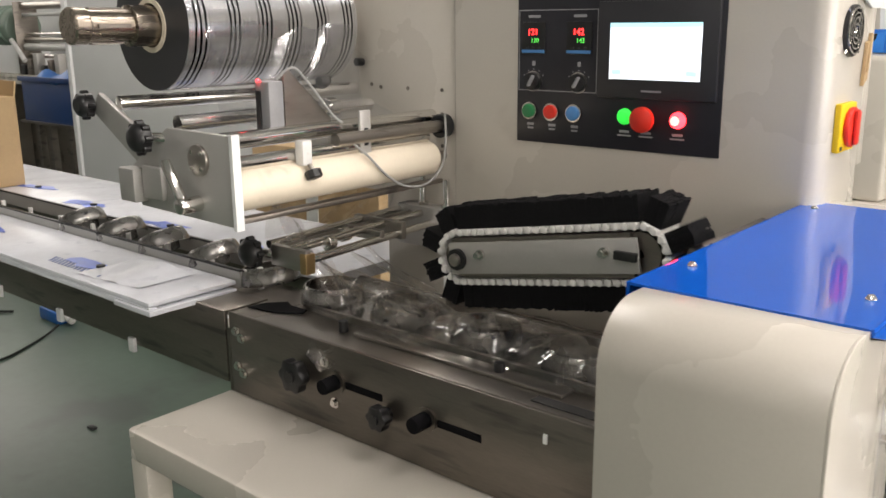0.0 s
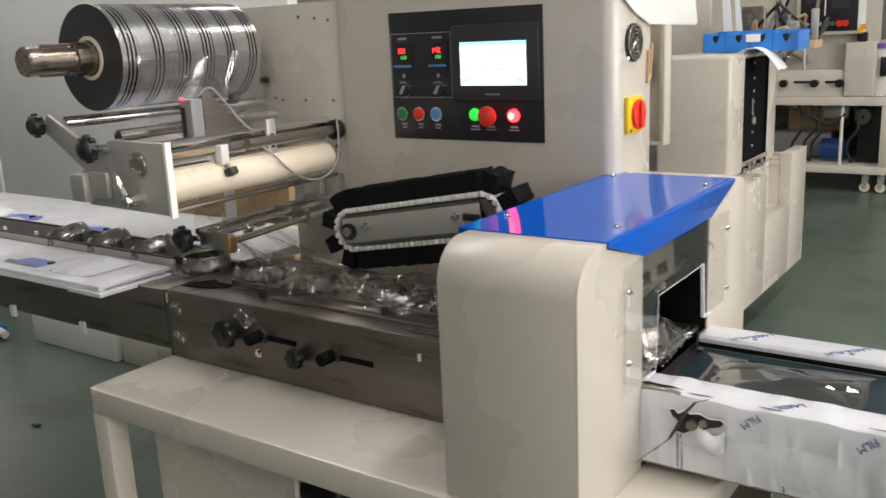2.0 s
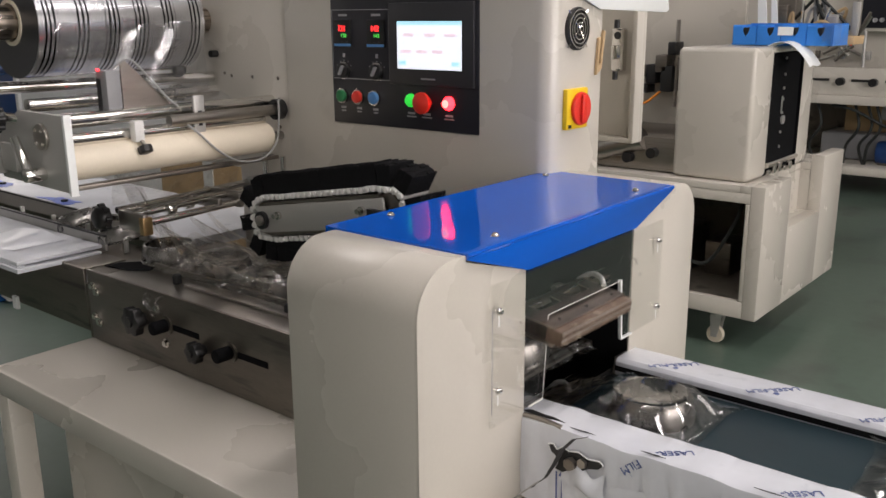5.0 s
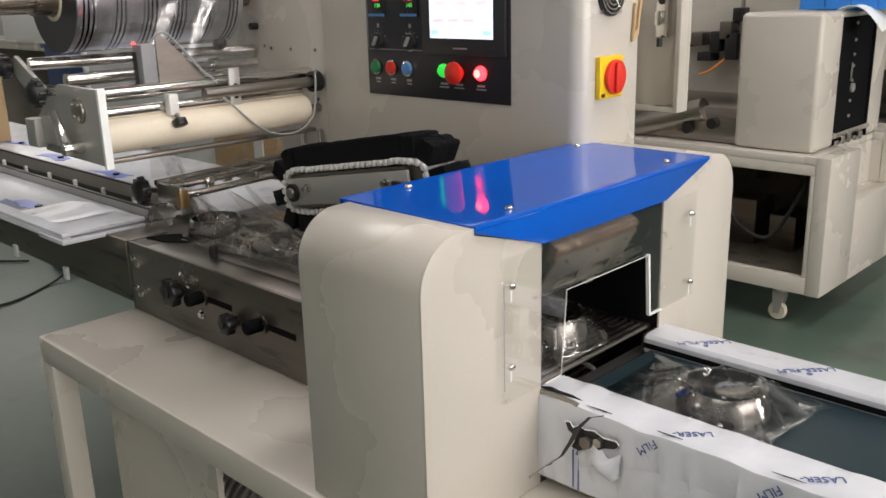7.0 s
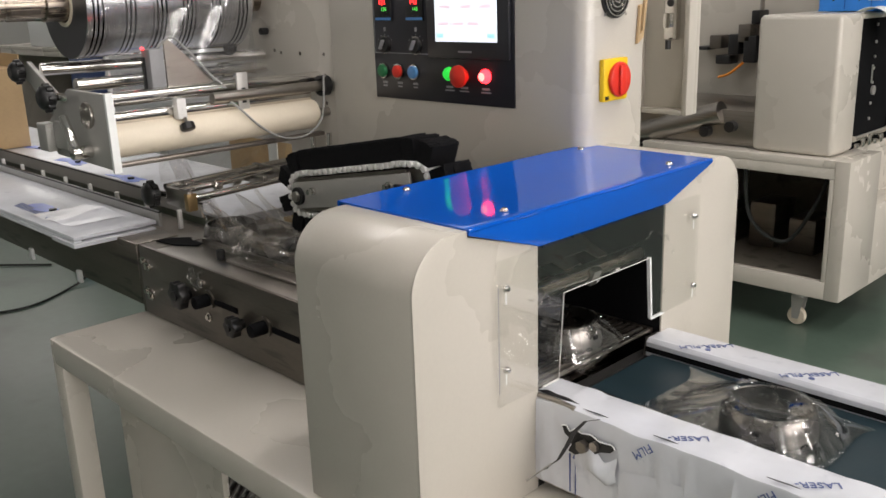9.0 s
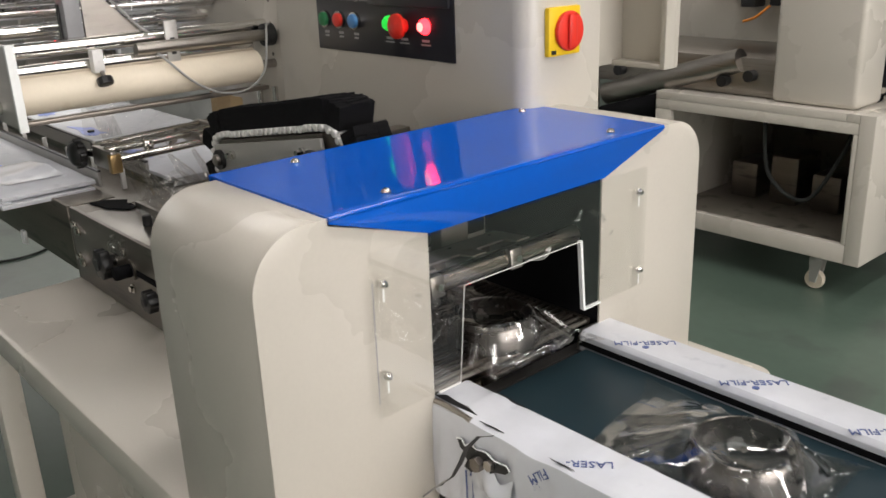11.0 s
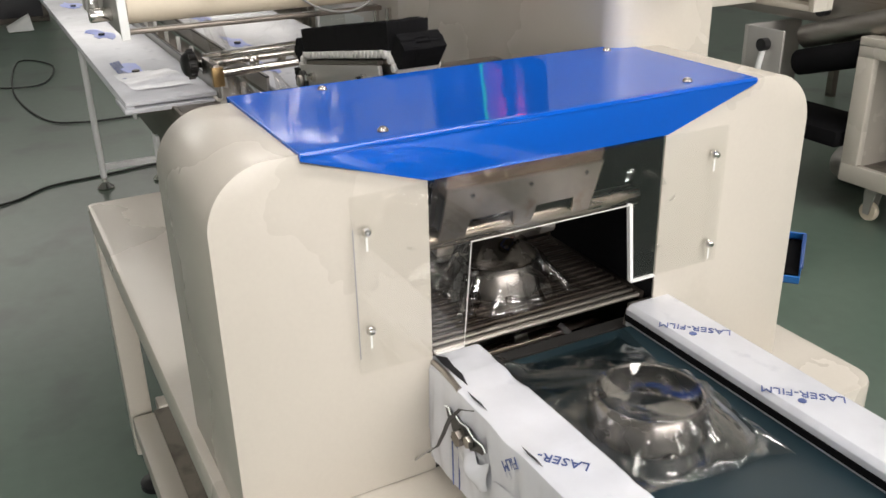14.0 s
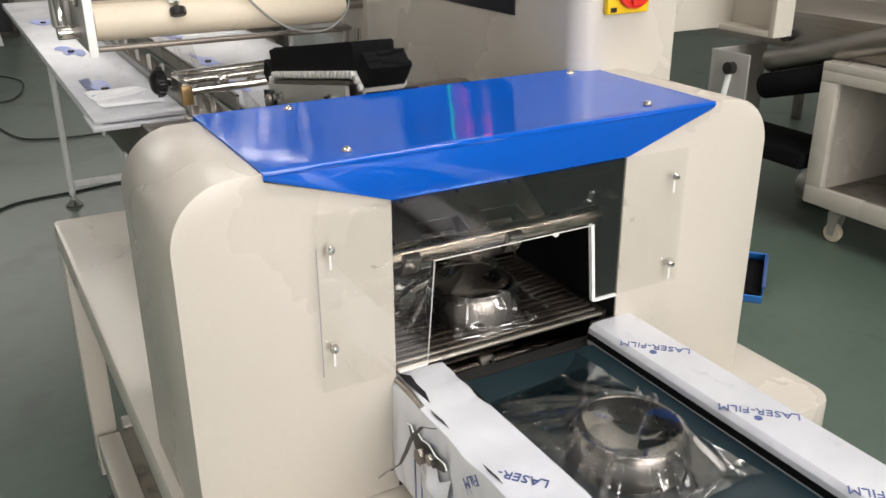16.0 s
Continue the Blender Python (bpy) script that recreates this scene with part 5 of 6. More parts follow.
def film_tube():
    t = thing("film_tube", (-0.8, 1.05, 0.83), "wrinkled clear film tube lying over the bed", "plastic film")
    rnd = random.Random(8)
    waves = [(rnd.uniform(6, 26), rnd.uniform(3, 14), rnd.uniform(0, 6), rnd.uniform(0.001, 0.0035)) for _ in range(7)]
    def top(u, v):
        x = -1.12 + 0.7 * u
        w = sum(h * math.sin(a * u * 2 + b * v + c) for a, b, c, h in waves)
        side = math.sin(math.pi * v)
        return (x, 0.972 + 0.158 * v, 0.8325 + (0.062 - 0.022 * u) * side ** 0.75 + w * side)
    part("tube_film", sheet(110, 26, top), TUBEFILM, t)
    # taut creases where the film runs out of the former
    for k, (a, b) in enumerate((((-1.165, 0.968, 0.945), (-0.905, 1.0, 0.872)), ((-1.13, 0.985, 0.938), (-0.955, 0.984, 0.858)), ((-1.1, 1.04, 0.935), (-0.86, 1.035, 0.892)), ((-1.12, 1.1, 0.93), (-0.93, 1.075, 0.885)), ((-0.99, 0.975, 0.885), (-0.8, 0.99, 0.868)))):
        a, b = Vector(a), Vector(b)
        def crease(u, v, a=a, b=b, k=k):
            p = a.lerp(b, u)
            w = (0.004 + 0.009 * math.sin(math.pi * u)) * (1 + 0.3 * math.sin(3 * k + 7 * u))
            q = (v - 0.5) * 2
            return (p.x + 0.003 * math.sin(6 * u + k), p.y + w * q, p.z - 0.012 * math.sin(math.pi * u) + 0.7 * w * (1 - q * q) + 0.001 * math.sin(30 * u + 5 * q + k))
        part("film_crease", sheet(30, 8, crease), FILM, t, "taut shiny crease of film")
    # loose twisted folds of film lying on it
    for k in range(5):
        u0, v0 = 0.02 + 0.17 * k, rnd.uniform(0.15, 0.6)
        du, dv, wd = rnd.uniform(0.07, 0.15), rnd.uniform(-0.25, 0.35), rnd.uniform(0.006, 0.014)
        def fold(a, b, u0=u0, v0=v0, du=du, dv=dv, wd=wd, k=k):
            p = Vector(top(u0 + du * a, min(0.9, max(0.1, v0 + dv * a))))
            w = wd * math.sin(math.pi * (0.08 + 0.84 * a))
            return (p.x + 0.004 * math.sin(9 * a + k), p.y + (b - 0.5) * w * 2, p.z + 0.002 + w * (1 - abs(2 * b - 1)) + 0.002 * math.sin(14 * a + 3 * k))
        part("film_fold", sheet(18, 6, fold), TUBEFILM, t, "sharp shiny fold of film")


film_tube()


# ---- the brush belt ----
BR_A, BR_B, BR_R, BR_Y = Vector((-0.838, 0.973)), Vector((-0.535, 1.026)), 0.037, 1.052
BR_SEG = 30


def brush_pose(s):
    """Place and turn round y of the brush belt's point s metres on."""
    d = (BR_B - BR_A)
    length = d.length
    d.normalize()
    nrm = Vector((-d.y, d.x))
    half = math.pi * BR_R
    s %= 2 * (length + half)
    lean = math.degrees(math.atan2(d.y, d.x))
    if s < length:  # the lower run, forwards
        p, a = BR_A - nrm * BR_R + d * s, 180
    elif s < length + half:
        q = (s - length) / half
        a = 180 + 180 * q
        p = BR_B + Matrix.Rotation(radians(180 * q), 2) @ (-nrm * BR_R)
    elif s < 2 * length + half:
        p, a = BR_B + nrm * BR_R - d * (s - length - half), 360
    else:
        q = (s - 2 * length - half) / half
        a = 360 + 180 * q
        p = BR_A + Matrix.Rotation(radians(180 * q), 2) @ (nrm * BR_R)
    return p, a + lean


BR_LEN = 2 * ((BR_B - BR_A).length + math.pi * BR_R)


def brush_conveyor():
    b = thing("brush_conveyor", (-0.69, 1.05, 0.83), "hold-down brush belt with black bristles on a white chain", "brush conveyor")
    d = (BR_B - BR_A).normalized()
    n = Vector((-d.y, d.x))
    def q(s, h):
        p = BR_A + d * s + n * h
        return (p.x, p.y)
    part("side_plate", prism([q(-0.012, -0.024), q(0.31, -0.024), q(0.31, 0.024), q(-0.012, 0.024)], 1.012, 1.018, "y", 0.001), PLATE, b, "grey side plate")
    part("rear_side_plate", prism([q(-0.012, -0.024), q(0.31, -0.024), q(0.31, 0.024), q(-0.012, 0.024)], 1.084, 1.09, "y", 0.001), PLATE, b)
    part("upper_guide", prism([q(0.01, 0.025), q(0.30, 0.025), q(0.30, 0.03), q(0.01, 0.03)], 1.016, 1.088, "y"), DARKSTEEL, b)
    part("lower_guide", prism([q(0.01, -0.03), q(0.30, -0.03), q(0.30, -0.025), q(0.01, -0.025)], 1.016, 1.088, "y"), DARKSTEEL, b)
    for c in (BR_A, BR_B):
        part("sprocket", lathe([(0.006, -0.028), (0.03, -0.028), (0.03, 0.028), (0.006, 0.028)], 20, "y", (c.x, BR_Y, c.y)), DARKSTEEL, b)
    ring = part("bearing", lathe([(0.007, -0.006), (0.0165, -0.006), (0.0165, 0), (0.007, 0)], 24, "y", (BR_A.x + 0.004, 1.012, BR_A.y)), BLACK, b, "black bearing with a steel pin")
    part("bearing_pin", rod((BR_A.x + 0.004, 1.014, BR_A.y), (BR_A.x + 0.004, 1.0, BR_A.y), 0.0095, 18, bevel=0.001), STEEL, ring)
    for s in (0.05, 0.262):
        x, z = q(s, 0.006)
        bolt(b, x, 1.012, z, "-y", 0.005, 0.014)
    x, z = q(0.298, 0)
    part("tensioner", box(x - 0.02, x + 0.012, 1.004, 1.012, z - 0.006, z + 0.006, 0.001), BLACK, b, "black chain tensioner")
    part("hanger_arm", box(-0.70, -0.67, 1.09, 1.284, 0.99, 1.005, 0.002), STEEL, b, "arm to the cabinet")
    part("drive_shaft", rod((BR_B.x + 0.06, 1.05, BR_B.y + 0.005), (BR_B.x + 0.06, 1.284, BR_B.y + 0.005), 0.008, 12), STEEL, b)
    part("shaft_arm", box(BR_B.x, BR_B.x + 0.07, 1.092, 1.1, BR_B.y - 0.008, BR_B.y + 0.012), STEEL, b)
    segs = []
    rnd = random.Random(5)
    for k in range(BR_SEG):
        w = BR_LEN / BR_SEG
        at = (-0.69, 1.05, 0.83)
        o = Vector(at)
        link = box(o.x - w * 0.495, o.x + w * 0.495, o.y - 0.03, o.y + 0.03, o.z - 0.004, o.z + 0.006, 0.0015, 1)
        for dx in (-0.25, 0.25):
            rod((o.x + dx * w, o.y - 0.034, o.z + 0.001), (o.x + dx * w, o.y + 0.034, o.z + 0.001), 0.0054, 10, bm=link, bevel=0.001)
        seg = part("chain_link", link, LINK, b, "white chain link with a black bristle tuft", at=at)
        bm = bmesh.new()
        cols = 8
        for i in range(cols):
            for j in range(3):
                xa, xb = o.x + w * (-0.5 + i / cols), o.x + w * (-0.5 + (i + 1) / cols)
                ya, yb = o.y - 0.029 + 0.0193 * j, o.y - 0.029 + 0.0193 * (j + 1)
                h = 0.041 + rnd.uniform(-0.0015, 0.002)
                lean = rnd.uniform(-0.0008, 0.0008)
                tuft = box(xa, xb, ya, yb, o.z + 0.006, o.z + h)
                for v in tuft.verts:
                    if v.co.z > o.z + 0.02:
                        v.co.x += lean + (v.co.x - o.x) * 0.06
                        v.co.y += (v.co.y - o.y) * 0.03
                join(bm, tuft)
        part("bristle_tuft", bm, BRISTLE, seg, "black bristles")
        segs.append(seg)
    return segs


BRUSH = brush_conveyor()


# ---- rings and packs ----
def ring_mesh():
    prof = [(0.0545, 0.0), (0.0578, 0.0), (0.0585, 0.002), (0.058, 0.01), (0.0563, 0.02), (0.0535, 0.029), (0.0515, 0.0335), (0.0506, 0.0345), (0.0489, 0.0345), (0.0484, 0.0335), (0.0503, 0.028), (0.053, 0.018), (0.0545, 0.0)]
    return lathe(prof, 56, "z")


BAG_X0, BAG_X1, BAG_Y = -0.145, 0.085, 0.088


def bag_height(x, y, seed):
    r = math.hypot(x, y)
    top, rim = 0.0362, 0.0515
    reach = 0.03 if x > 0 else 0.075
    reach = reach * abs(x) / (r + 1e-6) + 0.03 * abs(y) / (r + 1e-6)
    if r < rim:
        h = top - 0.013 * (1 - (r / rim) ** 2) * (0.8 + 0.2 * math.sin(seed)) + 0.0045 * (abs(math.sin(38 * x + 25 * y + seed)) - 0.5) * (1 - (r / rim) ** 4)
    else:
        h = top * max(0.0, 1 - (r - rim) / reach)
    a = math.atan2(y, x)
    fold = 0.0
    for k in range(13):
        w = 0.483 * k + 0.22 * math.sin(5 * k + seed) + seed
        d = math.atan2(math.sin(a - w), math.cos(a - w))
        fold += max(0.0, 1 - abs(d) * r / (0.0035 + 0.0025 * (k % 3))) * (0.006 + 0.003 * (k % 2)) * min(1, max(0, (r - rim) / 0.012))
    sx = min(x - BAG_X0, BAG_X1 - x)
    edge = min(1.0, max(0.0, min(sx, BAG_Y - abs(y)) / 0.016))
    wr = 0.0011 * math.sin(55 * x + 38 * y + seed) + 0.0009 * math.sin(95 * y - 40 * x + 2 * seed)
    return 0.0012 + max(0.0, h + fold + wr * (r > rim)) * edge ** 0.6


def bag_mesh(seed, empty):
    def top(u, v):
        x, y = BAG_X0 + (BAG_X1 - BAG_X0) * u, (v - 0.5) * 2 * BAG_Y
        if empty:
            side = math.sin(math.pi * v) * min(1, 8 * u, 8 * (1 - u))
            z = 0.002 + (0.005 + 0.006 * max(0, math.sin(34 * x + 22 * y + seed)) + 0.004 * max(0, math.sin(60 * y - 30 * x + seed))) * side
        else:
            z = bag_height(x, y, seed)
        y *= 1 - 0.13 * math.sin(math.pi * u) ** 2
        # drawn-out corners, bent up a little at the tail
        corner = max(0, abs(2 * v - 1) - 0.55) / 0.45
        x += (0.014 if u > 0.5 else -0.018) * corner ** 2 * abs(2 * u - 1) ** 3
        z += 0.007 * corner * (1 - u) ** 4 * (1.2 + math.sin(seed + 3 * (v > 0.5)))
        return (x + 0.008 * math.sin(20 * y + seed) * abs(2 * u - 1), y + 0.004 * math.sin(25 * x + seed), max(z, 0.0012))
    bm = sheet(140, 104, top)
    join(bm, sheet(20, 4, lambda u, v: (BAG_X0 + (BAG_X1 - BAG_X0) * u, (v - 0.5) * 0.148, 0.0008 + 0.0003 * math.sin(9 * u))))
    return bm


CROSS = [(0.24, True), (1.99, True), (3.6, False), (5.3, False), (7.03, False), (8.78, False), (10.55, False), (12.33, False), (14.07, False), (15.95, False), (17.7, False), (19.45, False)]
TRACK = [(-2.0, -0.305), (-1.57, -0.262), (-1.3, -0.236), (-1.05, -0.212), (-0.8, -0.183), (-0.5, -0.125), (-0.25, -0.062), (0.0, 0.0)]


def travel(d):
    """A ring's place along the line, d seconds after it passes x = 0."""
    if d <= TRACK[0][0]:
        return TRACK[0][1] + 0.1 * (d - TRACK[0][0])
    if d >= 0:
        return 0.245 * d
    for (a, p), (b, q) in zip(TRACK, TRACK[1:]):
        if a <= d <= b:
            return p + (q - p) * (d - a) / (b - a)


def packs():
    made = []
    for n, (c, empty) in enumerate(CROSS):
        lab = "empty clear film bag with crumpled folds, on the belt" if empty else "tapered cast aluminium ring wrapped in a clear film bag"
        p = thing("empty_bag" if empty else "wrapped_ring", (travel(-c), 1.05, 0.832), lab, "package", "packs on the machine")
        base = Vector(p.location)
        bm = bag_mesh(1.7 * n, empty)
        bm.transform(Matrix.Translation(base))
        bag = part("film_bag", bm, FILM, p, "clear film bag", at=base)
        if not empty:
            bm = ring_mesh()
            bm.transform(Matrix.Translation(base))
            part("ring", bm, ALU, p, "tapered cast aluminium ring")
            bm = box(-0.004, 0.004, -0.003, 0.0, 0.016, 0.021)
            bm.transform(Matrix.Translation(base) @ Matrix.Rotation(radians(25 + 70 * n), 4, "Z") @ Matrix.Translation((0, -0.0566, 0)))
            part("notch", bm, BLACK, p, "small dark notch")
        made.append((p, bag, c))
    return made


PACKS = packs()


# ---- the rest of the hall ----
def castor(parent, x, y):
    c = part("castor", lathe([(0.012, -0.013), (0.034, -0.013), (0.038, 0), (0.034, 0.013), (0.012, 0.013)], 22, "y", (x, y, 0.038)), RUBBER, parent, "cream swivel castor")
    part("fork", prism([(x - 0.012, 0.03), (x + 0.012, 0.03), (x + 0.03, 0.12), (x - 0.02, 0.12)], y - 0.022, y - 0.017, "y"), PLATE, c)
    part("fork", prism([(x - 0.012, 0.03), (x + 0.012, 0.03), (x + 0.03, 0.12), (x - 0.02, 0.12)], y + 0.017, y + 0.022, "y"), PLATE, c)
    part("swivel", rod((x, y, 0.115), (x, y, 0.15), 0.025, 16), PLATE, c)


def frame_base(parent, x0, x1, y0, y1, z0, z1, rim=0.07, right=0.07, notch=None):
    """A sheet-steel base with a framed opening in front."""
    if notch:
        # the end is cut away between two walls, down to a sill
        na, nb, deep, low = notch
        xi = x1 - deep
        part("base_top", box(x0, xi, y0, y1, z1 - 0.03, z1, 0.003), BEIGE, parent)
        for a, b in ((y0, na), (nb, y1)):
            part("base_top", box(xi, x1, a, b, z1 - 0.03, z1, 0.002), BEIGE, parent)
        part("notch_back", box(xi - 0.01, xi - 0.0005, na - 0.01, nb + 0.01, low - 0.01, z1 - 0.031), BEIGE, parent)
        part("notch_sill", box(xi, x1 - 0.0005, na - 0.004, nb + 0.004, low - 0.012, low - 0.001), BEIGE, parent)
        for ya in (na - 0.01, nb + 0.001):
            part("notch_wall", box(xi, x1 - 0.0005, ya, ya + 0.009, low, z1 - 0.031), BEIGE, parent)
    else:
        part("base_top", box(x0, x1, y0, y1, z1 - 0.03, z1, 0.006), BEIGE, parent)
    part("front_top_rail", box(x0, x1, y0, y0 + 0.03, z1 - rim, z1 - 0.03, 0.004), BEIGE, parent)
    part("front_bottom_rail", box(x0, x1, y0, y0 + 0.03, z0, z0 + rim, 0.004), BEIGE, parent)
    for xa, xb in ((x0, x0 + rim), (x1 - right, x1)):
        part("front_stile", box(xa, xb, y0, y0 + 0.03, z0 + rim, z1 - rim, 0.004), BEIGE, parent)
    for xa in (x0, x1 - 0.012):
        if notch and xa > x0:
            continue
        part("end_panel", box(xa, xa + 0.012, y0 + 0.03, y1, z0, z1 - 0.03, 0.003), BEIGE, parent)
    # Back and shelf darkened: the open base's shade is in their colour
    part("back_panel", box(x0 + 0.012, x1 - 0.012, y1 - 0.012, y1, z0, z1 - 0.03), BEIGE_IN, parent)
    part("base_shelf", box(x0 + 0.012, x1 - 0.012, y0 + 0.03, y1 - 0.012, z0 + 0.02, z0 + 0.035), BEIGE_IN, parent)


def second_machine():
    m = thing("second_wrapping_machine", (-1.2, 3.7, 0), "second beige wrapping machine on castors, partly built, behind the first", "machine")
    frame_base(m, -1.62, -0.80, 3.34, 4.32, 0.15, 0.685, 0.07, 0.018, (3.63, 4.04, 0.045, 0.475))
    # the outlet end, with a deep notch for the conveyor
    for a, b, c, d in ((3.34, 3.63, 0.15, 0.685), (4.04, 4.32, 0.15, 0.72), (3.63, 4.04, 0.15, 0.475)):
        part("outlet_end", box(-0.799, -0.745, a, b, c, d, 0.0015), BEIGE, m, "notched beige outlet end")
    for x in (-1.52, -0.93):
        for y in (3.42, 4.05):
            castor(m, x, y)
    part("housing_front", box(-1.15, -0.835, 3.38, 3.58, 0.687, 1.2, 0.02, 3), BEIGE, m, "beige sealer housing")
    part("housing_rear", box(-1.15, -0.835, 3.93, 4.08, 0.687, 1.2, 0.02, 3), BEIGE, m, "beige sealer housing")
    part("housing_top", box(-1.15, -0.838, 3.58, 3.93, 1.175, 1.197, 0.008), BEIGE, m)
    # Added black strip and solid block: the slot's shade as colour
    part("slot_shade_strip", box(-0.848, -0.836, 3.926, 3.93, 0.688, 1.174), MATT, m)
    part("housing_inside", box(-1.15, -0.848, 3.58, 3.93, 0.687, 1.175), MATT, m, "solid black block for the shaded inside")
    for k, z in enumerate((0.79, 0.85, 0.93, 0.985, 1.03, 1.085, 1.15)):
        part("inner_bolt", rod((-0.848, 3.74, z), (-0.843, 3.74, z), 0.006, 8), PLATE, m)
    part("inner_pin", rod((-0.844, 3.72, 0.93), (-0.844, 3.72, 1.0), 0.005, 8), CHROME, m)
    part("inner_nut", rod((-0.848, 3.75, 0.9), (-0.84, 3.75, 0.9), 0.018, 12), PLATE, m)
    for k in range(5):
        part("inner_chip", box(-0.846 + 0.004 * k, -0.83 + 0.004 * k, 3.6 + 0.05 * k, 3.63 + 0.05 * k, 0.69, 0.71 + 0.012 * (k % 3), 0.004), CHROME, m)
    part("inner_roller", rod((-0.838, 3.58, 0.73), (-0.838, 3.93, 0.73), 0.012, 14), CHROME, m)
    part("white_cloth", sheet(16, 10, lambda u, v: (-0.86 + 0.15 * u, 3.55 + 0.13 * v + 0.06 * u, 1.203 + 0.035 * math.sin(2.4 * u) - 0.1 * u ** 2 + 0.003 * math.sin(9 * v + 5 * u)), 0.002), EDGE, m, "white sheet hanging over the housing")
    part("bed_side", box(-2.9, -1.15, 3.42, 3.44, 0.69, 0.83, 0.003), STEEL, m, "steel bed side")
    part("bed_top", box(-2.9, -1.15, 3.44, 3.9, 0.8, 0.83, 0.003), STEEL, m)
    for x in (-1.25, -1.36, -1.85):
        part("bed_knob", rod((x, 3.42, 0.74 + 0.25 * (x + 1.36) * (x > -1.3)), (x, 3.385, 0.74 + 0.25 * (x + 1.36) * (x > -1.3)), 0.022, 16), BLACK, m, "black knob")
    part("back_board", box(-3.2, -1.15, 4.05, 4.08, 0.687, 1.75, 0.004), BEIGE, m)
    for k, (x, z, w, h) in enumerate(((-1.71, 1.03, 0.035, 0.008), (-1.64, 1.06, 0.03, 0.03), (-1.6, 0.98, 0.035, 0.02), (-1.55, 1.05, 0.025, 0.045), (-1.5, 1.1, 0.03, 0.04), (-1.47, 1.03, 0.03, 0.06), (-1.45, 1.17, 0.02, 0.03), (-1.38, 1.08, 0.04, 0.05))):
        part("bracket_piece", box(x - w, x + w, 3.95, 4.04, z - h, z + h, 0.006), (BLACK, DARKSTEEL, BLACK)[k % 3], m, "dark bracket")
    part("bracket_handle", rod((-1.76, 3.95, 1.03), (-1.74, 3.95, 1.03), 0.014, 12), BLACK, m)
    part("red_cable", tube([(-1.62, 3.96, 0.9), (-1.56, 3.95, 0.92), (-1.5, 3.96, 0.97)], 0.006), ORANGE, m, "orange-red lead")
    part("bracket_rod", rod((-1.44, 3.99, 0.9), (-1.44, 3.99, 1.3), 0.01, 8), STEEL, m)
    for k in range(4):
        part("inner_box", box(-1.5 + 0.18 * k, -1.38 + 0.18 * k, 3.75, 3.95, 0.186, 0.34 + 0.05 * (k % 2), 0.01), DARKSTEEL, m, "dark drive part")
    part("inner_cable", tube([(-1.2, 3.45, 0.6), (-1.15, 3.42, 0.4), (-1.0, 3.42, 0.33), (-0.9, 3.45, 0.5), (-0.88, 3.5, 0.62)], 0.008), CABLE, m, "black hanging cable")
    b = thing("blue_parts_tray", (-0.86, 3.77, 1.2), "bright blue plastic parts tray with open pockets on the second machine", "tray")
    part("tray_floor", box(-1.06, -0.66, 3.69, 3.89, 1.201, 1.207), TRAYBLUE, b)
    part("tray_back", box(-1.06, -0.66, 3.885, 3.89, 1.207, 1.285, 0.002), TRAYBLUE, b)
    for k in range(5):
        x = -1.06 + 0.0988 * k
        part("tray_divider", box(x, x + 0.005, 3.695, 3.885, 1.207, 1.28, 0.001), TRAYBLUE, b)
    for k in range(4):
        x = -1.055 + 0.0988 * k
        hole = [(x, 1.207), (x + 0.0938, 1.207), (x + 0.0938, 1.275), (x + 0.068, 1.275), (x + 0.062, 1.25), (x + 0.05, 1.235), (x + 0.04, 1.25), (x + 0.032, 1.275), (x, 1.275)]
        part("pocket_front", prism(hole, 3.69, 3.695, "y"), TRAYBLUE, b)
        part("pocket_part", box(x + 0.03, x + 0.07, 3.71, 3.77, 1.207, 1.27, 0.006), DARK, b, "dark small parts in the pocket")
    part("tray_label", box(-0.872, -0.812, 3.686, 3.69, 1.24, 1.273), EDGE, b, "white label")
    part("film_wrap", sheet(10, 6, lambda u, v: (-0.7 + 0.07 * u, 3.688 - 0.01 * math.sin(3 * u), 1.21 + 0.1 * v + 0.01 * math.sin(7 * u + 4 * v))), WEB, b, "scrap of clear film")
    j = thing("junk_heap", (-1.1, 3.95, 1.2), "heap of brown hoses, strips and steel parts behind the blue tray", "parts heap")
    rnd = random.Random(12)
    part("heap_plank", box(-1.12, -0.64, 3.9, 4.05, 1.2, 1.235, 0.004), CARD, j, "cardboard strip")
    part("strip", prism([(-1.04, 1.24), (-1.0, 1.24), (-1.03, 1.5), (-1.06, 1.5)], 3.92, 3.928, "y"), EDGE, j, "white upright strip")
    part("strip", prism([(-0.985, 1.24), (-0.955, 1.24), (-0.99, 1.48), (-1.005, 1.48)], 3.93, 3.938, "y"), EDGE, j, "white upright strip")
    for k in range(26):
        x, y, z = rnd.uniform(-0.95, -0.62), rnd.uniform(3.93, 4.03), 1.236 + rnd.random() * 0.16
        q = rnd.uniform(0.012, 0.04)
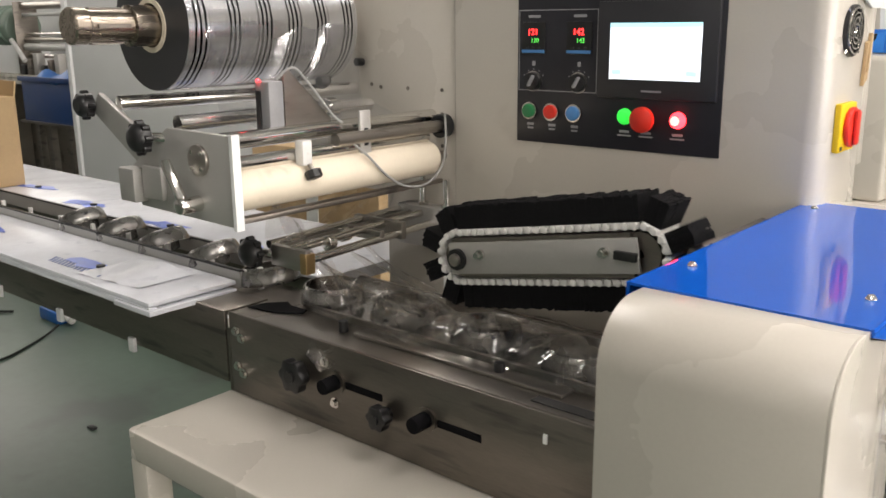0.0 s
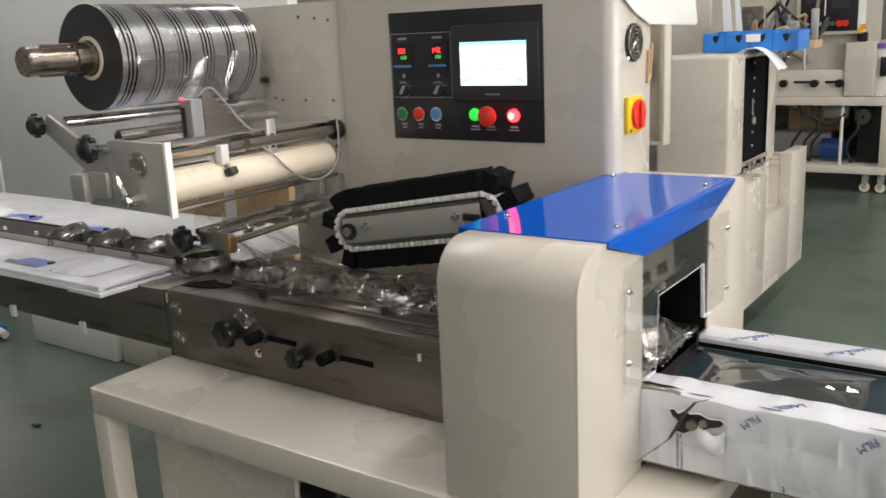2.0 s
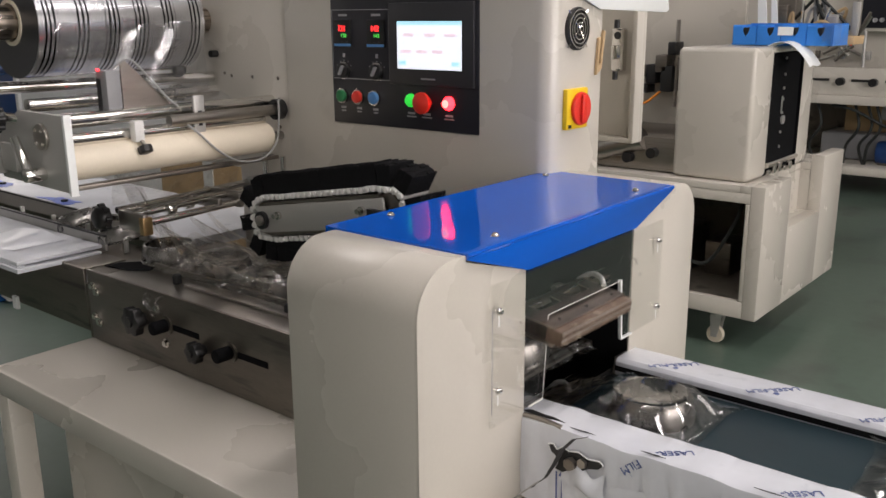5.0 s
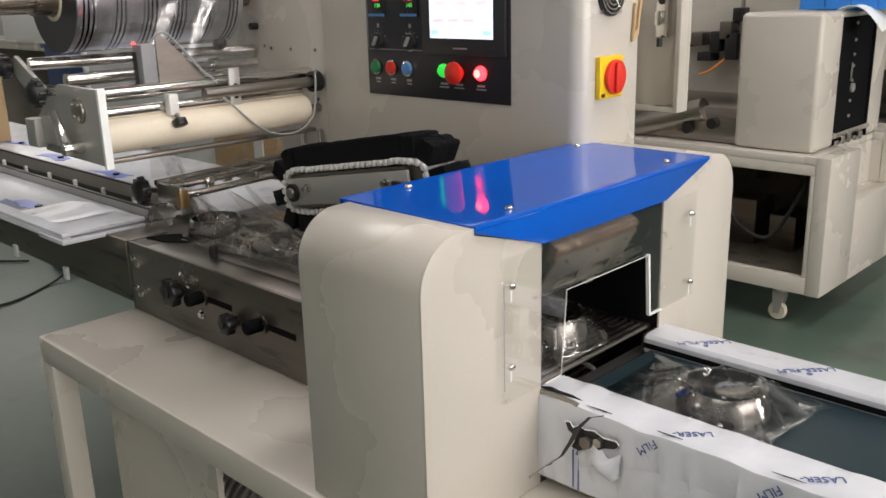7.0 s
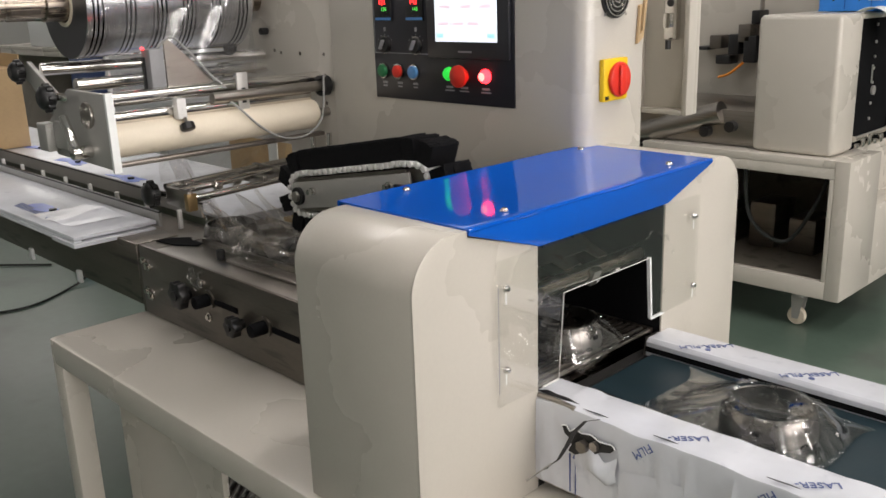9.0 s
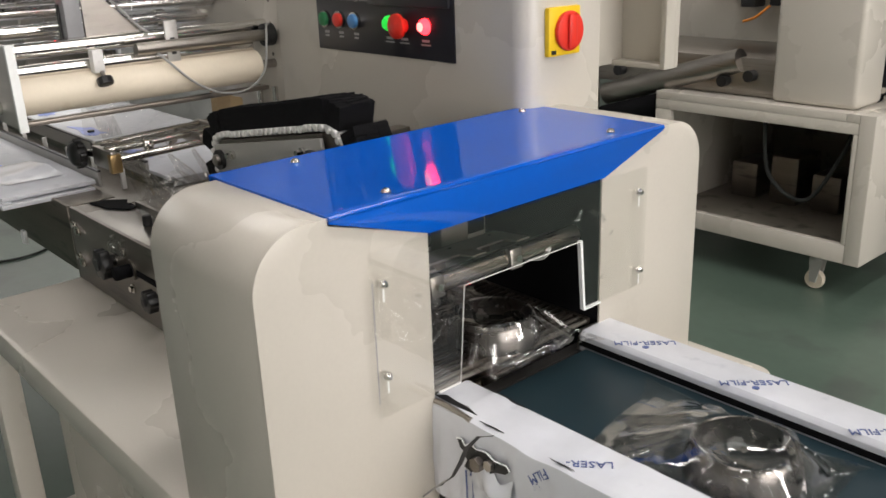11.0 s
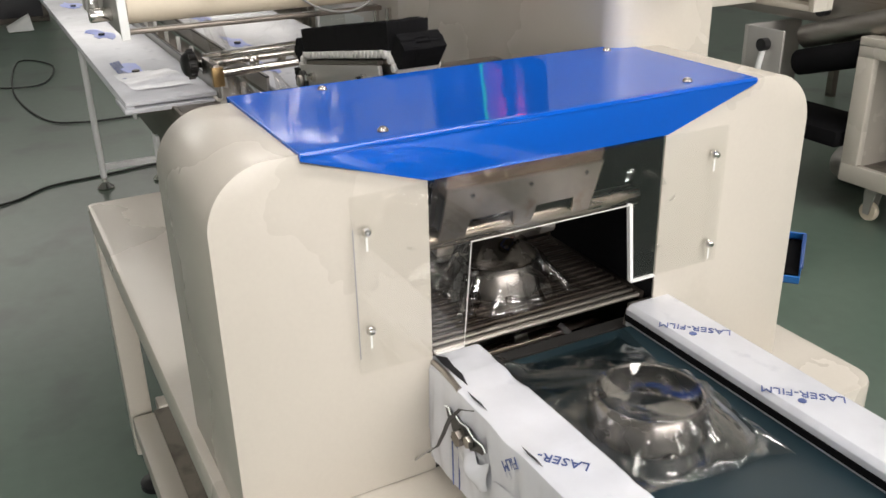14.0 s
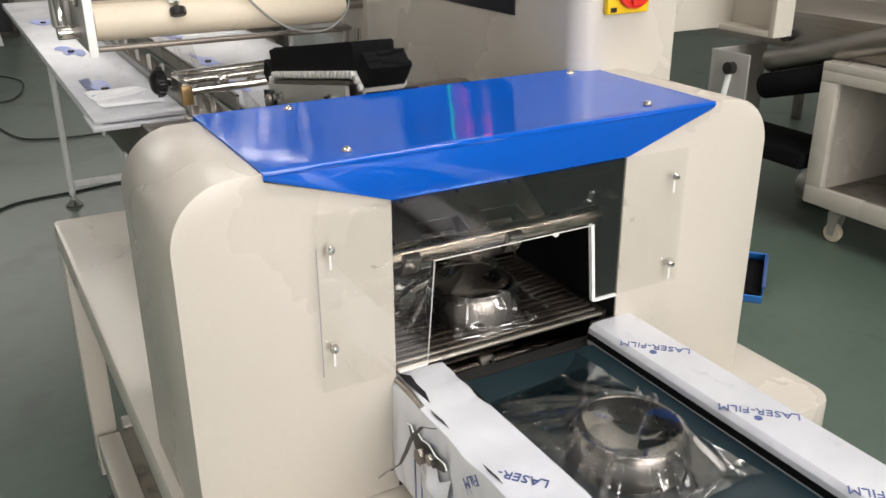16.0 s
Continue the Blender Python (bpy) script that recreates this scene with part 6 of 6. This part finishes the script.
        if k % 3 == 0:
            part("heap_part", box(x - q, x + q, y - q, y + q, 1.235, z, 0.005), (DARKSTEEL, PLATE, BAKELITE)[k % 9 // 3], j)
        elif k % 3 == 1:
            part("heap_hose", tube([(x, y, 1.237), (x + rnd.uniform(-0.1, 0.1), y - 0.02, z + 0.05), (x + rnd.uniform(-0.16, 0.16), y, 1.237)], 0.007, 7), (CARD, GREYCABLE, CABLE)[k % 9 // 3], j)
        else:
            part("heap_pin", rod((x, y, 1.235), (x + rnd.uniform(-0.05, 0.05), y, z + 0.06), 0.007, 8), (CHROME, STEEL, DARKSTEEL)[k % 9 // 3], j)


second_machine()


def roller_stand():
    m = thing("roller_stand", (-1.9, 3.4, 0), "steel roller stand with a grey end plate and lever", "roller stand")
    part("end_plate", box(-2.13, -2.11, 3.3, 3.6, 0.3, 0.66, 0.003), PLATE, m)
    part("front_plate", box(-2.11, -1.93, 3.3, 3.312, 0.36, 0.66, 0.003), PLATE, m, "grey end plate")
    part("pale_roller", rod((-1.93, 3.42, 0.63), (-1.3, 3.42, 0.82), 0.045, 24), STEEL, m, "steel roller")
    part("dark_roller", rod((-1.93, 3.41, 0.53), (-1.64, 3.41, 0.615), 0.05, 24), MATT, m, "dark roller")
    part("bottom_bar", box(-2.13, -1.64, 3.32, 3.6, 0.27, 0.33, 0.004), MATT, m, "black bottom frame")
    part("floor_drum", rod((-1.93, 3.75, 0.07), (-1.72, 3.72, 0.07), 0.07, 28, bevel=0.012), PLATE, m, "grey drum under the rollers")
    part("lever", rod((-2.01, 3.29, 0.6), (-2.03, 3.285, 0.48), 0.012, 10), EDGE, m, "pale lever")
    part("hub", rod((-2.01, 3.3, 0.6), (-2.01, 3.27, 0.6), 0.025, 14), BLACK, m)
    for x in (-2.1,):
        for y in (3.36, 3.56):
            part("leg", box(x - 0.02, x + 0.02, y - 0.02, y + 0.02, 0, 0.27), BLACK, m)


roller_stand()


def third_machine():
    m = thing("third_wrapping_machine", (-1.4, 7.4, 0), "far beige wrapping machine with black control panel, open base", "machine")
    x0, x1, y0, y1 = -2.9, -0.71, 7.0, 7.9
    part("base_top", box(x0, x1, y0, y1, 0.665, 0.73, 0.006), BEIGE, m)
    part("base_bottom", box(x0, x1, y0, y1, 0.15, 0.21, 0.006), BEIGE, m)
    for xa, xb in ((x0, -2.75), (-0.84, x1)):
        part("base_post", box(xa, xb, y0 + 0.002, y1, 0.21, 0.665, 0.003), BEIGE, m)
    # Back darkened for the shade behind the opening
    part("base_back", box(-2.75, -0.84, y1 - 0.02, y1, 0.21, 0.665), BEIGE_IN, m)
    for x in (-2.7, -0.94, -0.83):
        castor(m, x, 7.1)
    part("board", box(x0, -0.9, 7.1, 7.14, 0.732, 2.0, 0.004), BEIGE, m)
    cab = part("control_box", box(-1.47, -1.01, 6.98, 7.1, 1.19, 1.75, 0.008), BEIGE, m, "beige control box")
    part("black_panel", box(-1.44, -1.04, 6.974, 6.98, 1.215, 1.72, 0.002), PANEL, cab, "black control panel")
    part("display", box(-1.4, -1.3, 6.97, 6.974, 1.42, 1.52), BEZEL, cab)
    part("display", box(-1.22, -1.1, 6.97, 6.974, 1.38, 1.46), BEZEL, cab)
    part("bright_seam", box(-1.27, -1.262, 6.971, 6.974, 1.33, 1.46), EDGE, cab)
    for k, mm in enumerate((GREYW, GREYW, GREYW, GREENB, RED, RED)):
        x = (-1.39, -1.345, -1.3, -1.205, -1.16, -1.12)[k]
        part("panel_button", rod((x, 6.974, 1.27), (x, 6.955, 1.27), 0.016 if k < 4 else 0.024, 12), mm, cab)
    part("pale_strip", box(-1.035, -0.985, 6.97, 6.98, 1.2, 1.75), EDGE, cab, "pale strip with small coloured marks")
    part("yellow_mark", box(-1.03, -0.995, 6.965, 6.97, 1.2, 1.235), YELLOW, cab)
    part("orange_mark", box(-1.01, -0.97, 6.96, 6.965, 1.225, 1.26), ORANGE, cab)
    part("housing", box(-1.115, -0.9, 7.0, 7.6, 0.732, 1.13, 0.012, 3), BEIGE, m, "beige sealer housing")
    part("housing_top_parts", box(-1.05, -0.98, 7.05, 7.12, 1.131, 1.2, 0.012), BLACK, m)
    part("side_column", box(-0.9, -0.84, 7.02, 7.4, 0.732, 1.1, 0.006), LINK, m, "pale column beside the housing")
    part("violet_band", box(-0.9, -0.82, 7.0, 7.02, 1.085, 1.12, 0.004), PURPLE, m, "violet strip")
    part("dark_bracket", box(-0.87, -0.82, 6.99, 7.02, 0.88, 1.02, 0.006), BLACK, m)
    part("bed_front", box(-2.9, -1.115, 7.02, 7.03, 0.732, 0.93, 0.003), BEIGE, m, "beige bed side")
    for x in (-1.545, -1.318, -1.14, -1.8, -2.05):
        part("bed_knob", rod((x, 7.02, 0.832), (x, 6.97, 0.832), 0.03, 14), BLACK, m, "black knob")
    for x in (-1.475, -1.245, -1.75):
        part("bed_slot", box(x, x + 0.12, 7.015, 7.02, 0.832, 0.85), BLACK, m, "black adjusting slot")
    part("grey_pole", rod((-1.4, 6.99, 0.94), (-1.42, 6.99, 1.75), 0.012, 10), PLATE, m, "thin grey pole")
    for k in range(7):
        part("film_guide", rod((-1.72 + 0.03 * k, 7.0, 0.98 + 0.05 * (k % 4)), (-1.6 + 0.03 * k, 7.0, 1.02 + 0.07 * (k % 3)), 0.012, 8), (STEEL, DARKSTEEL, CHROME)[k % 3], m)
    for k in range(9):
        x, z = -1.75 + 0.045 * k, 1.02 + 0.09 * (k % 4)
        part("film_bracket", box(x - 0.022, x + 0.022, 7.03, 7.08, z - 0.03, z + 0.03, 0.006), (DARKSTEEL, BAKELITE, PLATE)[k % 3], m)
    part("red_tip", rod((-1.5, 7.0, 1.09), (-1.5, 7.0, 1.13), 0.014, 10), RED, m)
    part("blue_motor", rod((-1.3, 7.25, 0.3), (-1.12, 7.25, 0.3), 0.088, 22, bevel=0.02), NAVY, m, "dark blue motor")
    part("motor_stand", box(-1.28, -1.14, 7.2, 7.3, 0.21, 0.25), DARKSTEEL, m)
    part("grey_motor", rod((-1.28, 7.2, 0.6), (-1.1, 7.2, 0.6), 0.05, 20, bevel=0.014), PLATE, m, "grey motor under the top")
    part("pulley", lathe([(0.012, -0.02), (0.06, -0.02), (0.05, 0), (0.06, 0.02), (0.012, 0.02)], 22, "y", (-0.99, 7.15, 0.57)), STEEL, m)
    part("dark_drive", box(-1.03, -0.86, 7.2, 7.5, 0.211, 0.664, 0.01), BLACK, m, "black drive cover")
    part("white_pole", rod((-1.12, 7.06, 0.21), (-1.12, 7.06, 0.665), 0.012, 10), LINK, m)
    part("carton_inside", box(-1.62, -1.2, 7.5, 7.8, 0.42, 0.66, 0.004), CARD, m, "brown carton inside the base")
    part("wrapped_block", box(-1.75, -1.25, 7.35, 7.7, 0.211, 0.42, 0.03), BAKELITE, m, "grey wrapped block")
    for k, x in enumerate((-1.72, -1.45, -1.36, -1.3, -1.05)):
        part("loose_lead", tube([(x, 7.1, 0.665), (x + 0.05, 7.06, 0.5), (x - 0.03, 7.08, 0.36), (x - 0.05 * (k % 2), 7.12, 0.22)], 0.011), CABLE, m, "black hanging cable")
    part("loose_lead", tube([(-1.6, 7.05, 0.655), (-1.45, 7.04, 0.63), (-1.3, 7.04, 0.56), (-1.2, 7.05, 0.52), (-1.1, 7.06, 0.6)], 0.011), CABLE, m, "black hanging cable")
    f = thing("fourth_wrapping_machine", (0.2, 7.6, 0), "far beige wrapping machine with a dark display beside the wall", "machine")
    frame_base(f, -0.62, 1.4, 7.2, 8.1, 0.12, 0.72)
    part("board", box(-0.84, 1.2, 7.85, 7.9, 0.73, 2.0, 0.004), BEIGE, f)
    part("dark_display", box(-0.78, -0.3, 7.835, 7.848, 1.32, 1.7, 0.002), PANEL, f, "dark control display")
    part("steel_block", box(-0.76, 0.3, 7.3, 7.7, 0.85, 1.06, 0.01), STEEL, f, "steel bed")
    part("steel_front", box(-0.62, 0.4, 7.25, 7.3, 0.73, 0.92, 0.004), PLATE, f)
    part("orange_part", box(-0.85, -0.6, 7.4, 7.5, 1.1, 1.16, 0.01), CARD, f, "brown strip")
    for k in range(5):
        part("film_roller", rod((-0.7 + 0.16 * k, 7.3, 1.1 + 0.05 * (k % 2)), (-0.7 + 0.16 * k, 7.7, 1.1 + 0.05 * (k % 2)), 0.03, 14), DARKSTEEL, f)
    for x in (-0.5, 1.3):
        castor(f, x, 7.3)
    g = thing("parts_rack", (-2.2, 4.9, 0), "crowded dark rack of machine parts and hoses behind the second machine", "rack")
    rnd = random.Random(31)
    for x in (-2.9, -2.3, -1.7):
        part("rack_post", box(x - 0.02, x + 0.02, 4.8, 4.84, 0, 1.9), DARKSTEEL, g)
        part("rack_post", box(x - 0.02, x + 0.02, 5.2, 5.24, 0, 1.9), DARKSTEEL, g)
    for z in (0.3, 0.75, 1.15, 1.55):
        part("rack_shelf", box(-2.92, -1.68, 4.8, 5.24, z - 0.02, z), PLATE, g)
        for k in range(9):
            x, hh = -2.85 + 0.13 * k, rnd.uniform(0.1, 0.32)
            mm = (DARKSTEEL, BAKELITE, BLACK, PLATE, CARD, STEEL)[rnd.randrange(6)]
            if k % 2:
                part("stored_roller", rod((x, 4.9, z + 0.001), (x, 4.9, z + hh), rnd.uniform(0.02, 0.05), 14, bevel=0.006), mm, g)
            else:
                part("stored_block", box(x - 0.05, x + 0.05, 4.85, 5.1, z + 0.001, z + hh, 0.012), mm, g)
    part("orange_block", box(-1.82, -1.7, 4.82, 4.9, 1.151, 1.18, 0.004), ORANGE, g, "orange plastic piece")


third_machine()


def left_side():
    w = thing("pale_machine_panel", (-3.2, 2.4, 0), "tall pale grey machine panel standing behind the infeed", "machine panel")
    part("panel", box(-4.62, -2.3, 2.4, 2.46, 0.02, 1.95, 0.006), PALE, w)
    part("panel_edge", box(-4.66, -4.62, 2.385, 2.475, 0.02, 1.95, 0.006), PALE, w)
    part("panel_foot", box(-4.76, -2.3, 2.3, 2.56, 0.0, 0.02), PALE, w)
    b = thing("cardboard_box", (-2.97, 1.2, 0.848), "brown cardboard carton standing on the rear tray", "box")
    part("carton", box(-3.2, -2.76, 1.13, 1.24, 0.8485, 1.12, 0.004), CARD, b)
    part("flap", prism([(-3.2, 1.12), (-2.76, 1.12), (-2.745, 1.165), (-3.2, 1.17)], 1.235, 1.24, "y"), CARD, b)
    part("tape", box(-2.98, -2.93, 1.127, 1.13, 0.87, 1.12), EDGE, b, "strip of parcel tape")
    pb = thing("pale_floor_box", (-3.3, 2.05, 0), "low pale steel box on the floor behind the infeed", "box")
    part("box_body", box(-3.65, -3.02, 1.9, 2.25, 0, 0.17, 0.008), PALE, pb)
    part("box_cover", box(-3.0, -2.75, 1.92, 2.2, 0, 0.13, 0.008), BEIGE, pb)
    c = thing("brown_carton", (-1.95, 1.9, 0), "brown cardboard carton standing behind the machine", "box")
    part("carton", box(-2.25, -1.7, 1.72, 2.1, 0.0, 0.97, 0.005), CARD, c)
    part("tape", box(-2.0, -1.95, 1.716, 1.72, 0.4, 0.97), EDGE, c)
    s = thing("crate_stand", (-5.3, 2.72, 0), "dark steel stand under a blue crate", "stand")
    for x in (-5.55, -5.4, -5.05):
        for y in (2.63, 2.83):
            part("leg", box(x - 0.02, x + 0.02, y - 0.02, y + 0.02, 0, 0.74), DARKSTEEL, s)
    part("stand_top", box(-5.75, -5.0, 2.6, 2.86, 0.74, 0.755), DARKSTEEL, s)
    k = thing("blue_crate", (-5.35, 2.72, 0.755), "dark blue plastic crate with blue rags, on a steel stand", "crate")
    part("crate_floor", box(-5.7, -5.0, 2.61, 2.85, 0.756, 0.765), NAVY, k)
    for a in ((-5.7, -5.0, 2.61, 2.62), (-5.7, -5.0, 2.84, 2.85), (-5.7, -5.69, 2.62, 2.84), (-5.01, -5.0, 2.62, 2.84)):
        part("crate_wall", box(*a, 0.765, 1.02, 0.002), NAVY, k)
    part("crate_rim", box(-5.72, -4.99, 2.595, 2.61, 1.0, 1.03, 0.003), NAVY, k)
    part("blue_rag", sheet(14, 8, lambda u, v: (-5.5 + 0.45 * u, 2.6 + 0.2 * v, 1.01 + 0.05 * math.sin(3 * v) + 0.02 * math.sin(9 * u + 5 * v)), 0.004), CRATE, k, "crumpled blue rag")
    m = thing("far_machine", (-6.8, 3.2, 0), "far grey machine with green motor and bright rollers", "machine")
    frame_base(m, -8.2, -5.4, 2.95, 3.8, 0.0, 1.0)
    part("upright", box(-8.2, -5.4, 3.5, 3.55, 1.0, 1.9, 0.01), PALE, m)
    mo = part("green_motor", rod((-7.3, 3.1, 1.33), (-6.62, 3.1, 1.33), 0.14, 26, bevel=0.03), GREENGREY, m, "grey-green motor")
    for j in range(10):
        part("motor_rib", lathe([(0.138, -0.004), (0.152, -0.004), (0.152, 0.004), (0.138, 0.004)], 24, "x", (-7.25 + 0.06 * j, 3.1, 1.33)), GREENGREY, mo)
    part("motor_cap", rod((-6.62, 3.1, 1.37), (-6.56, 3.1, 1.37), 0.06, 18, bevel=0.008), LINK, mo, "pale round cap")
    part("motor_mount", box(-7.4, -6.55, 3.0, 3.25, 1.0, 1.2, 0.01), PALE, m)
    for j, z in enumerate((1.13, 1.19, 1.24, 1.28, 1.41, 1.47)):
        part("roller", rod((-6.5, 3.05, z), (-5.5, 3.05, z), (0.016, 0.026, 0.017, 0.012, 0.014, 0.025)[j], 14), (CHROME, LINK, STEEL)[j % 3], m, "bright roller")
    part("roller_cheek", box(-6.51, -6.5, 2.98, 3.15, 1.0, 1.5, 0.003), DARKSTEEL, m)
    part("white_lever", rod((-6.45, 2.92, 1.24), (-6.28, 2.92, 1.1), 0.017, 10), LINK, m, "white lever")
    for j in range(6):
        part("small_part", box(-6.45 + 0.1 * j, -6.39 + 0.1 * j, 2.96, 3.02, 1.0, 1.07 + 0.04 * (j % 3), 0.008), (BLACK, DARKSTEEL, PLATE)[j % 3], m)
    g = thing("grey_cupboard", (-8.6, 0.5, 0), "dark grey steel cupboard by the far wall", "cupboard")
    part("carcass", box(-8.98, -8.5, -0.2, 1.2, 0, 0.8, 0.01), DARKSTEEL, g)
    part("cupboard_door", box(-8.5, -8.485, -0.15, 0.5, 0.05, 0.75, 0.004), BEZEL, g)
    part("cupboard_door", box(-8.5, -8.485, 0.52, 1.15, 0.05, 0.75, 0.004), BEZEL, g)
    solid("paper_sheet", sheet(8, 6, lambda u, v: (-8.35 + 0.4 * u, 0.82 + 0.2 * v, 0.002 + 0.1 * (1 - u) * v + 0.01 * math.sin(5 * u) ** 2), 0.002), EDGE, "white paper sheet lying on the floor", "paper")
    for pts in ([(-7.2, 0.3, 0.008), (-6.0, 0.45, 0.008), (-5.7, 0.85, 0.008), (-6.3, 1.0, 0.008), (-6.6, 0.8, 0.008), (-5.6, 0.7, 0.008), (-4.8, 0.8, 0.008), (-4.6, 1.0, 0.008), (-4.55, 1.4, 0.008), (-4.2, 1.75, 0.008)],
                [(-3.3, -0.1, 0.006), (-3.41, 0.5, 0.006), (-3.56, 0.71, 0.006), (-3.6, 0.95, 0.006), (-3.64, 1.18, 0.006), (-3.6, 1.42, 0.006), (-3.72, 1.65, 0.006), (-3.77, 1.76, 0.03)]):
        solid("floor_cable", tube(pts, 0.0055), CABLE, "dark cable lying on the floor", "cable")
    v = thing("blue_valve_box", (-3.92, 1.84, 0), "small blue air valve box on the floor", "valve box")
    part("valve_body", box(-4.02, -3.84, 1.79, 1.88, 0.0, 0.06, 0.012), CRATE, v)
    part("valve_port", rod((-3.84, 1.83, 0.04), (-3.78, 1.83, 0.03), 0.02, 12), LINK, v)
    d = thing("floor_scrap", (-3.25, 0.36, 0), "small dark scrap lying on the floor", "scrap")
    part("scrap", box(-3.28, -3.22, 0.34, 0.38, 0, 0.022, 0.006), BLACK, d)
    s2 = thing("floor_scrap", (-2.72, 1.34, 0), "small dark scrap lying on the floor", "scrap")
    part("scrap", box(-2.735, -2.7, 1.33, 1.35, 0, 0.008, 0.002), BLACK, s2)
    bb = thing("blue_bin", (-0.53, 1.8, 0.55), "blue plastic parts bin tipped forward on an arm behind the housing", "bin")
    tip = Matrix.Translation((-0.525, 1.8, 0.605)) @ Matrix.Rotation(radians(41), 4, "Z") @ Matrix.Rotation(radians(38), 4, "X") @ Matrix.Diagonal((0.5, 0.5, 0.54, 1))
    # Black block stands for the bin's shaded inside; wall blues differ by side
    for nm, dims, mm in (("bin_floor", (-0.075, 0.075, -0.08, 0.08, -0.05, -0.045), CRATE), ("bin_front", (-0.075, 0.075, -0.08, -0.074, -0.045, 0.0), TRAYBLUE), ("bin_back", (-0.075, 0.075, 0.074, 0.08, -0.045, 0.05), CRATE), ("bin_side", (-0.075, -0.069, -0.074, 0.074, -0.045, 0.045), NAVY), ("bin_side", (0.069, 0.075, -0.074, 0.074, -0.045, 0.045), CRATE), ("bin_rim", (0.066, 0.08, -0.07, 0.075, 0.045, 0.052), NAVY), ("bin_shade_block", (-0.068, 0.068, -0.073, 0.073, -0.045, 0.012), MATT)):
        bm = box(*dims, 0.002)
        bm.transform(tip)
        part(nm, bm, mm, bb)
    part("bin_arm", box(-0.61, -0.585, 1.47, 1.85, 0.535, 0.548, 0.002), DARKSTEEL, bb, "dark steel arm to the machine base")


left_side()


# ---- what moves ----
def motions():
    times = [0.2 * k for k in range(81)]
    # packs: rings pushed along the tray, wrapped, cut apart and carried off
    for n, (p, bag, c) in enumerate(PACKS):
        rows, bags = [], []
        marks = sorted({round(t, 2) for t in times} | {round(c - 10.7 + 0.1 * k, 2) for k in range(14) if 0 < c - 10.7 + 0.1 * k < 16} | {round(c + d, 2) for d, _ in TRACK if 0 < c + d < 16})
        for t in marks:
            x = travel(t - c)
            z = 0.832 if x < -0.19 else 0.832 - 0.0335 * min(1, (x + 0.19) / 0.06)
            tilt = 28 * min(1, max(0, (-1.3 - x) / 0.12))
            z += 0.0495 * math.sin(radians(tilt)) * 0.6
            m = pose(x, 1.05, z, 0, -tilt, 4 * math.sin(2.3 * n))
            rows.append((t, m))
            # before the former the bag is still part of the web on its way down from the reel
            d = max(0.0, -1.06 - x)
            if d == 0:
                w = m.copy()
            elif d < 0.04:
                q = d / 0.04
                w = pose(x * (1 - q) + -1.17 * q, 1.05, z * (1 - q) + 1.06 * q, 0, 62 * q, 4 * math.sin(2.3 * n))
            else:
                # still wound up on the reel
                q = min(1, (d - 0.04) / 0.05)
                w = pose(-1.17 - 0.182 * q, 1.05, 1.06 + 0.25 * q, 0, 62 * (1 - q), 90 * q)
            bags.append((t, m.inverted() @ w))
        walk(p, rows)
        if c > 7.4:
            walk(bag, bags)
    # crimping jaws: one turn for each pack, at the bottom when the pack is cut off
    marks = []
    for k, c in enumerate([-1.5] + [{15.95: 15.82, 7.03: 7.1}.get(c, c) for c, _ in CROSS[:-1]]):
        marks += [(c - 1.3, 360 * k - 80), (c - 1.15, 360 * k - 42), (c - 1.0, 360 * k - 25), (c - 0.62, 360 * k), (c - 0.27, 360 * k + 90), (c - 0.07, 360 * k + 160), (c + 0.05, 360 * k + 197), (c + 0.17, 360 * k + 237), (c + 0.28, 360 * k + 258)]
    def turned(t):
        for (a, p), (b, q) in zip(marks, marks[1:]):
            if a <= t <= b:
                return p + (q - p) * (t - a) / (b - a)
    fine = [0.1 * k for k in range(161)]
    # the slatted bed draws back just after the jaws have met
    at = SLAT_BED.location.copy()
    rows = []
    for t in fine:
        a = (turned(t) + 180) % 360 - 180
        back = np.interp(a, (0, 50, 100, 138), (0, 0.05, 0.05, 0))
        rows.append((t, pose(at.x - float(back), at.y, at.z)))
    walk(SLAT_BED, rows)
    for j, sign in ((UPPER_JAW, -1), (LOWER_JAW, 1)):
        at = j.location.copy()
        rows = []
        for t in fine:
            a = sign * turned(t) + (0 if sign < 0 else 180)
            rows.append((t, pose(at.x, at.y, at.z, 0, a, 0)))
        walk(j, rows)
    # brush belt
    base = Vector((-0.69, 1.05, 0.83))
    for k, seg in enumerate(BRUSH):
        rows = []
        for t in [0.4 * i for i in range(41)]:
            pt, a = brush_pose(0.1 * t + BR_LEN * (k + 0.35) / BR_SEG)
            rows.append((t, pose(pt.x - base.x, BR_Y - base.y, pt.y - base.z, 0, -a, 0)))
        walk(seg, rows)
    # reel and feed roller
    rx, ry, rz = REEL.location
    walk(REEL, [(t, pose(rx, ry, rz, 0, 53.0 * t, 0)) for t in range(17)])
    at = FEED_ROLLER.location.copy()
    walk(FEED_ROLLER, [(0.25 * k, pose(at.x, at.y, at.z, 0, -46.0 * k, 0)) for k in range(65)])


motions()
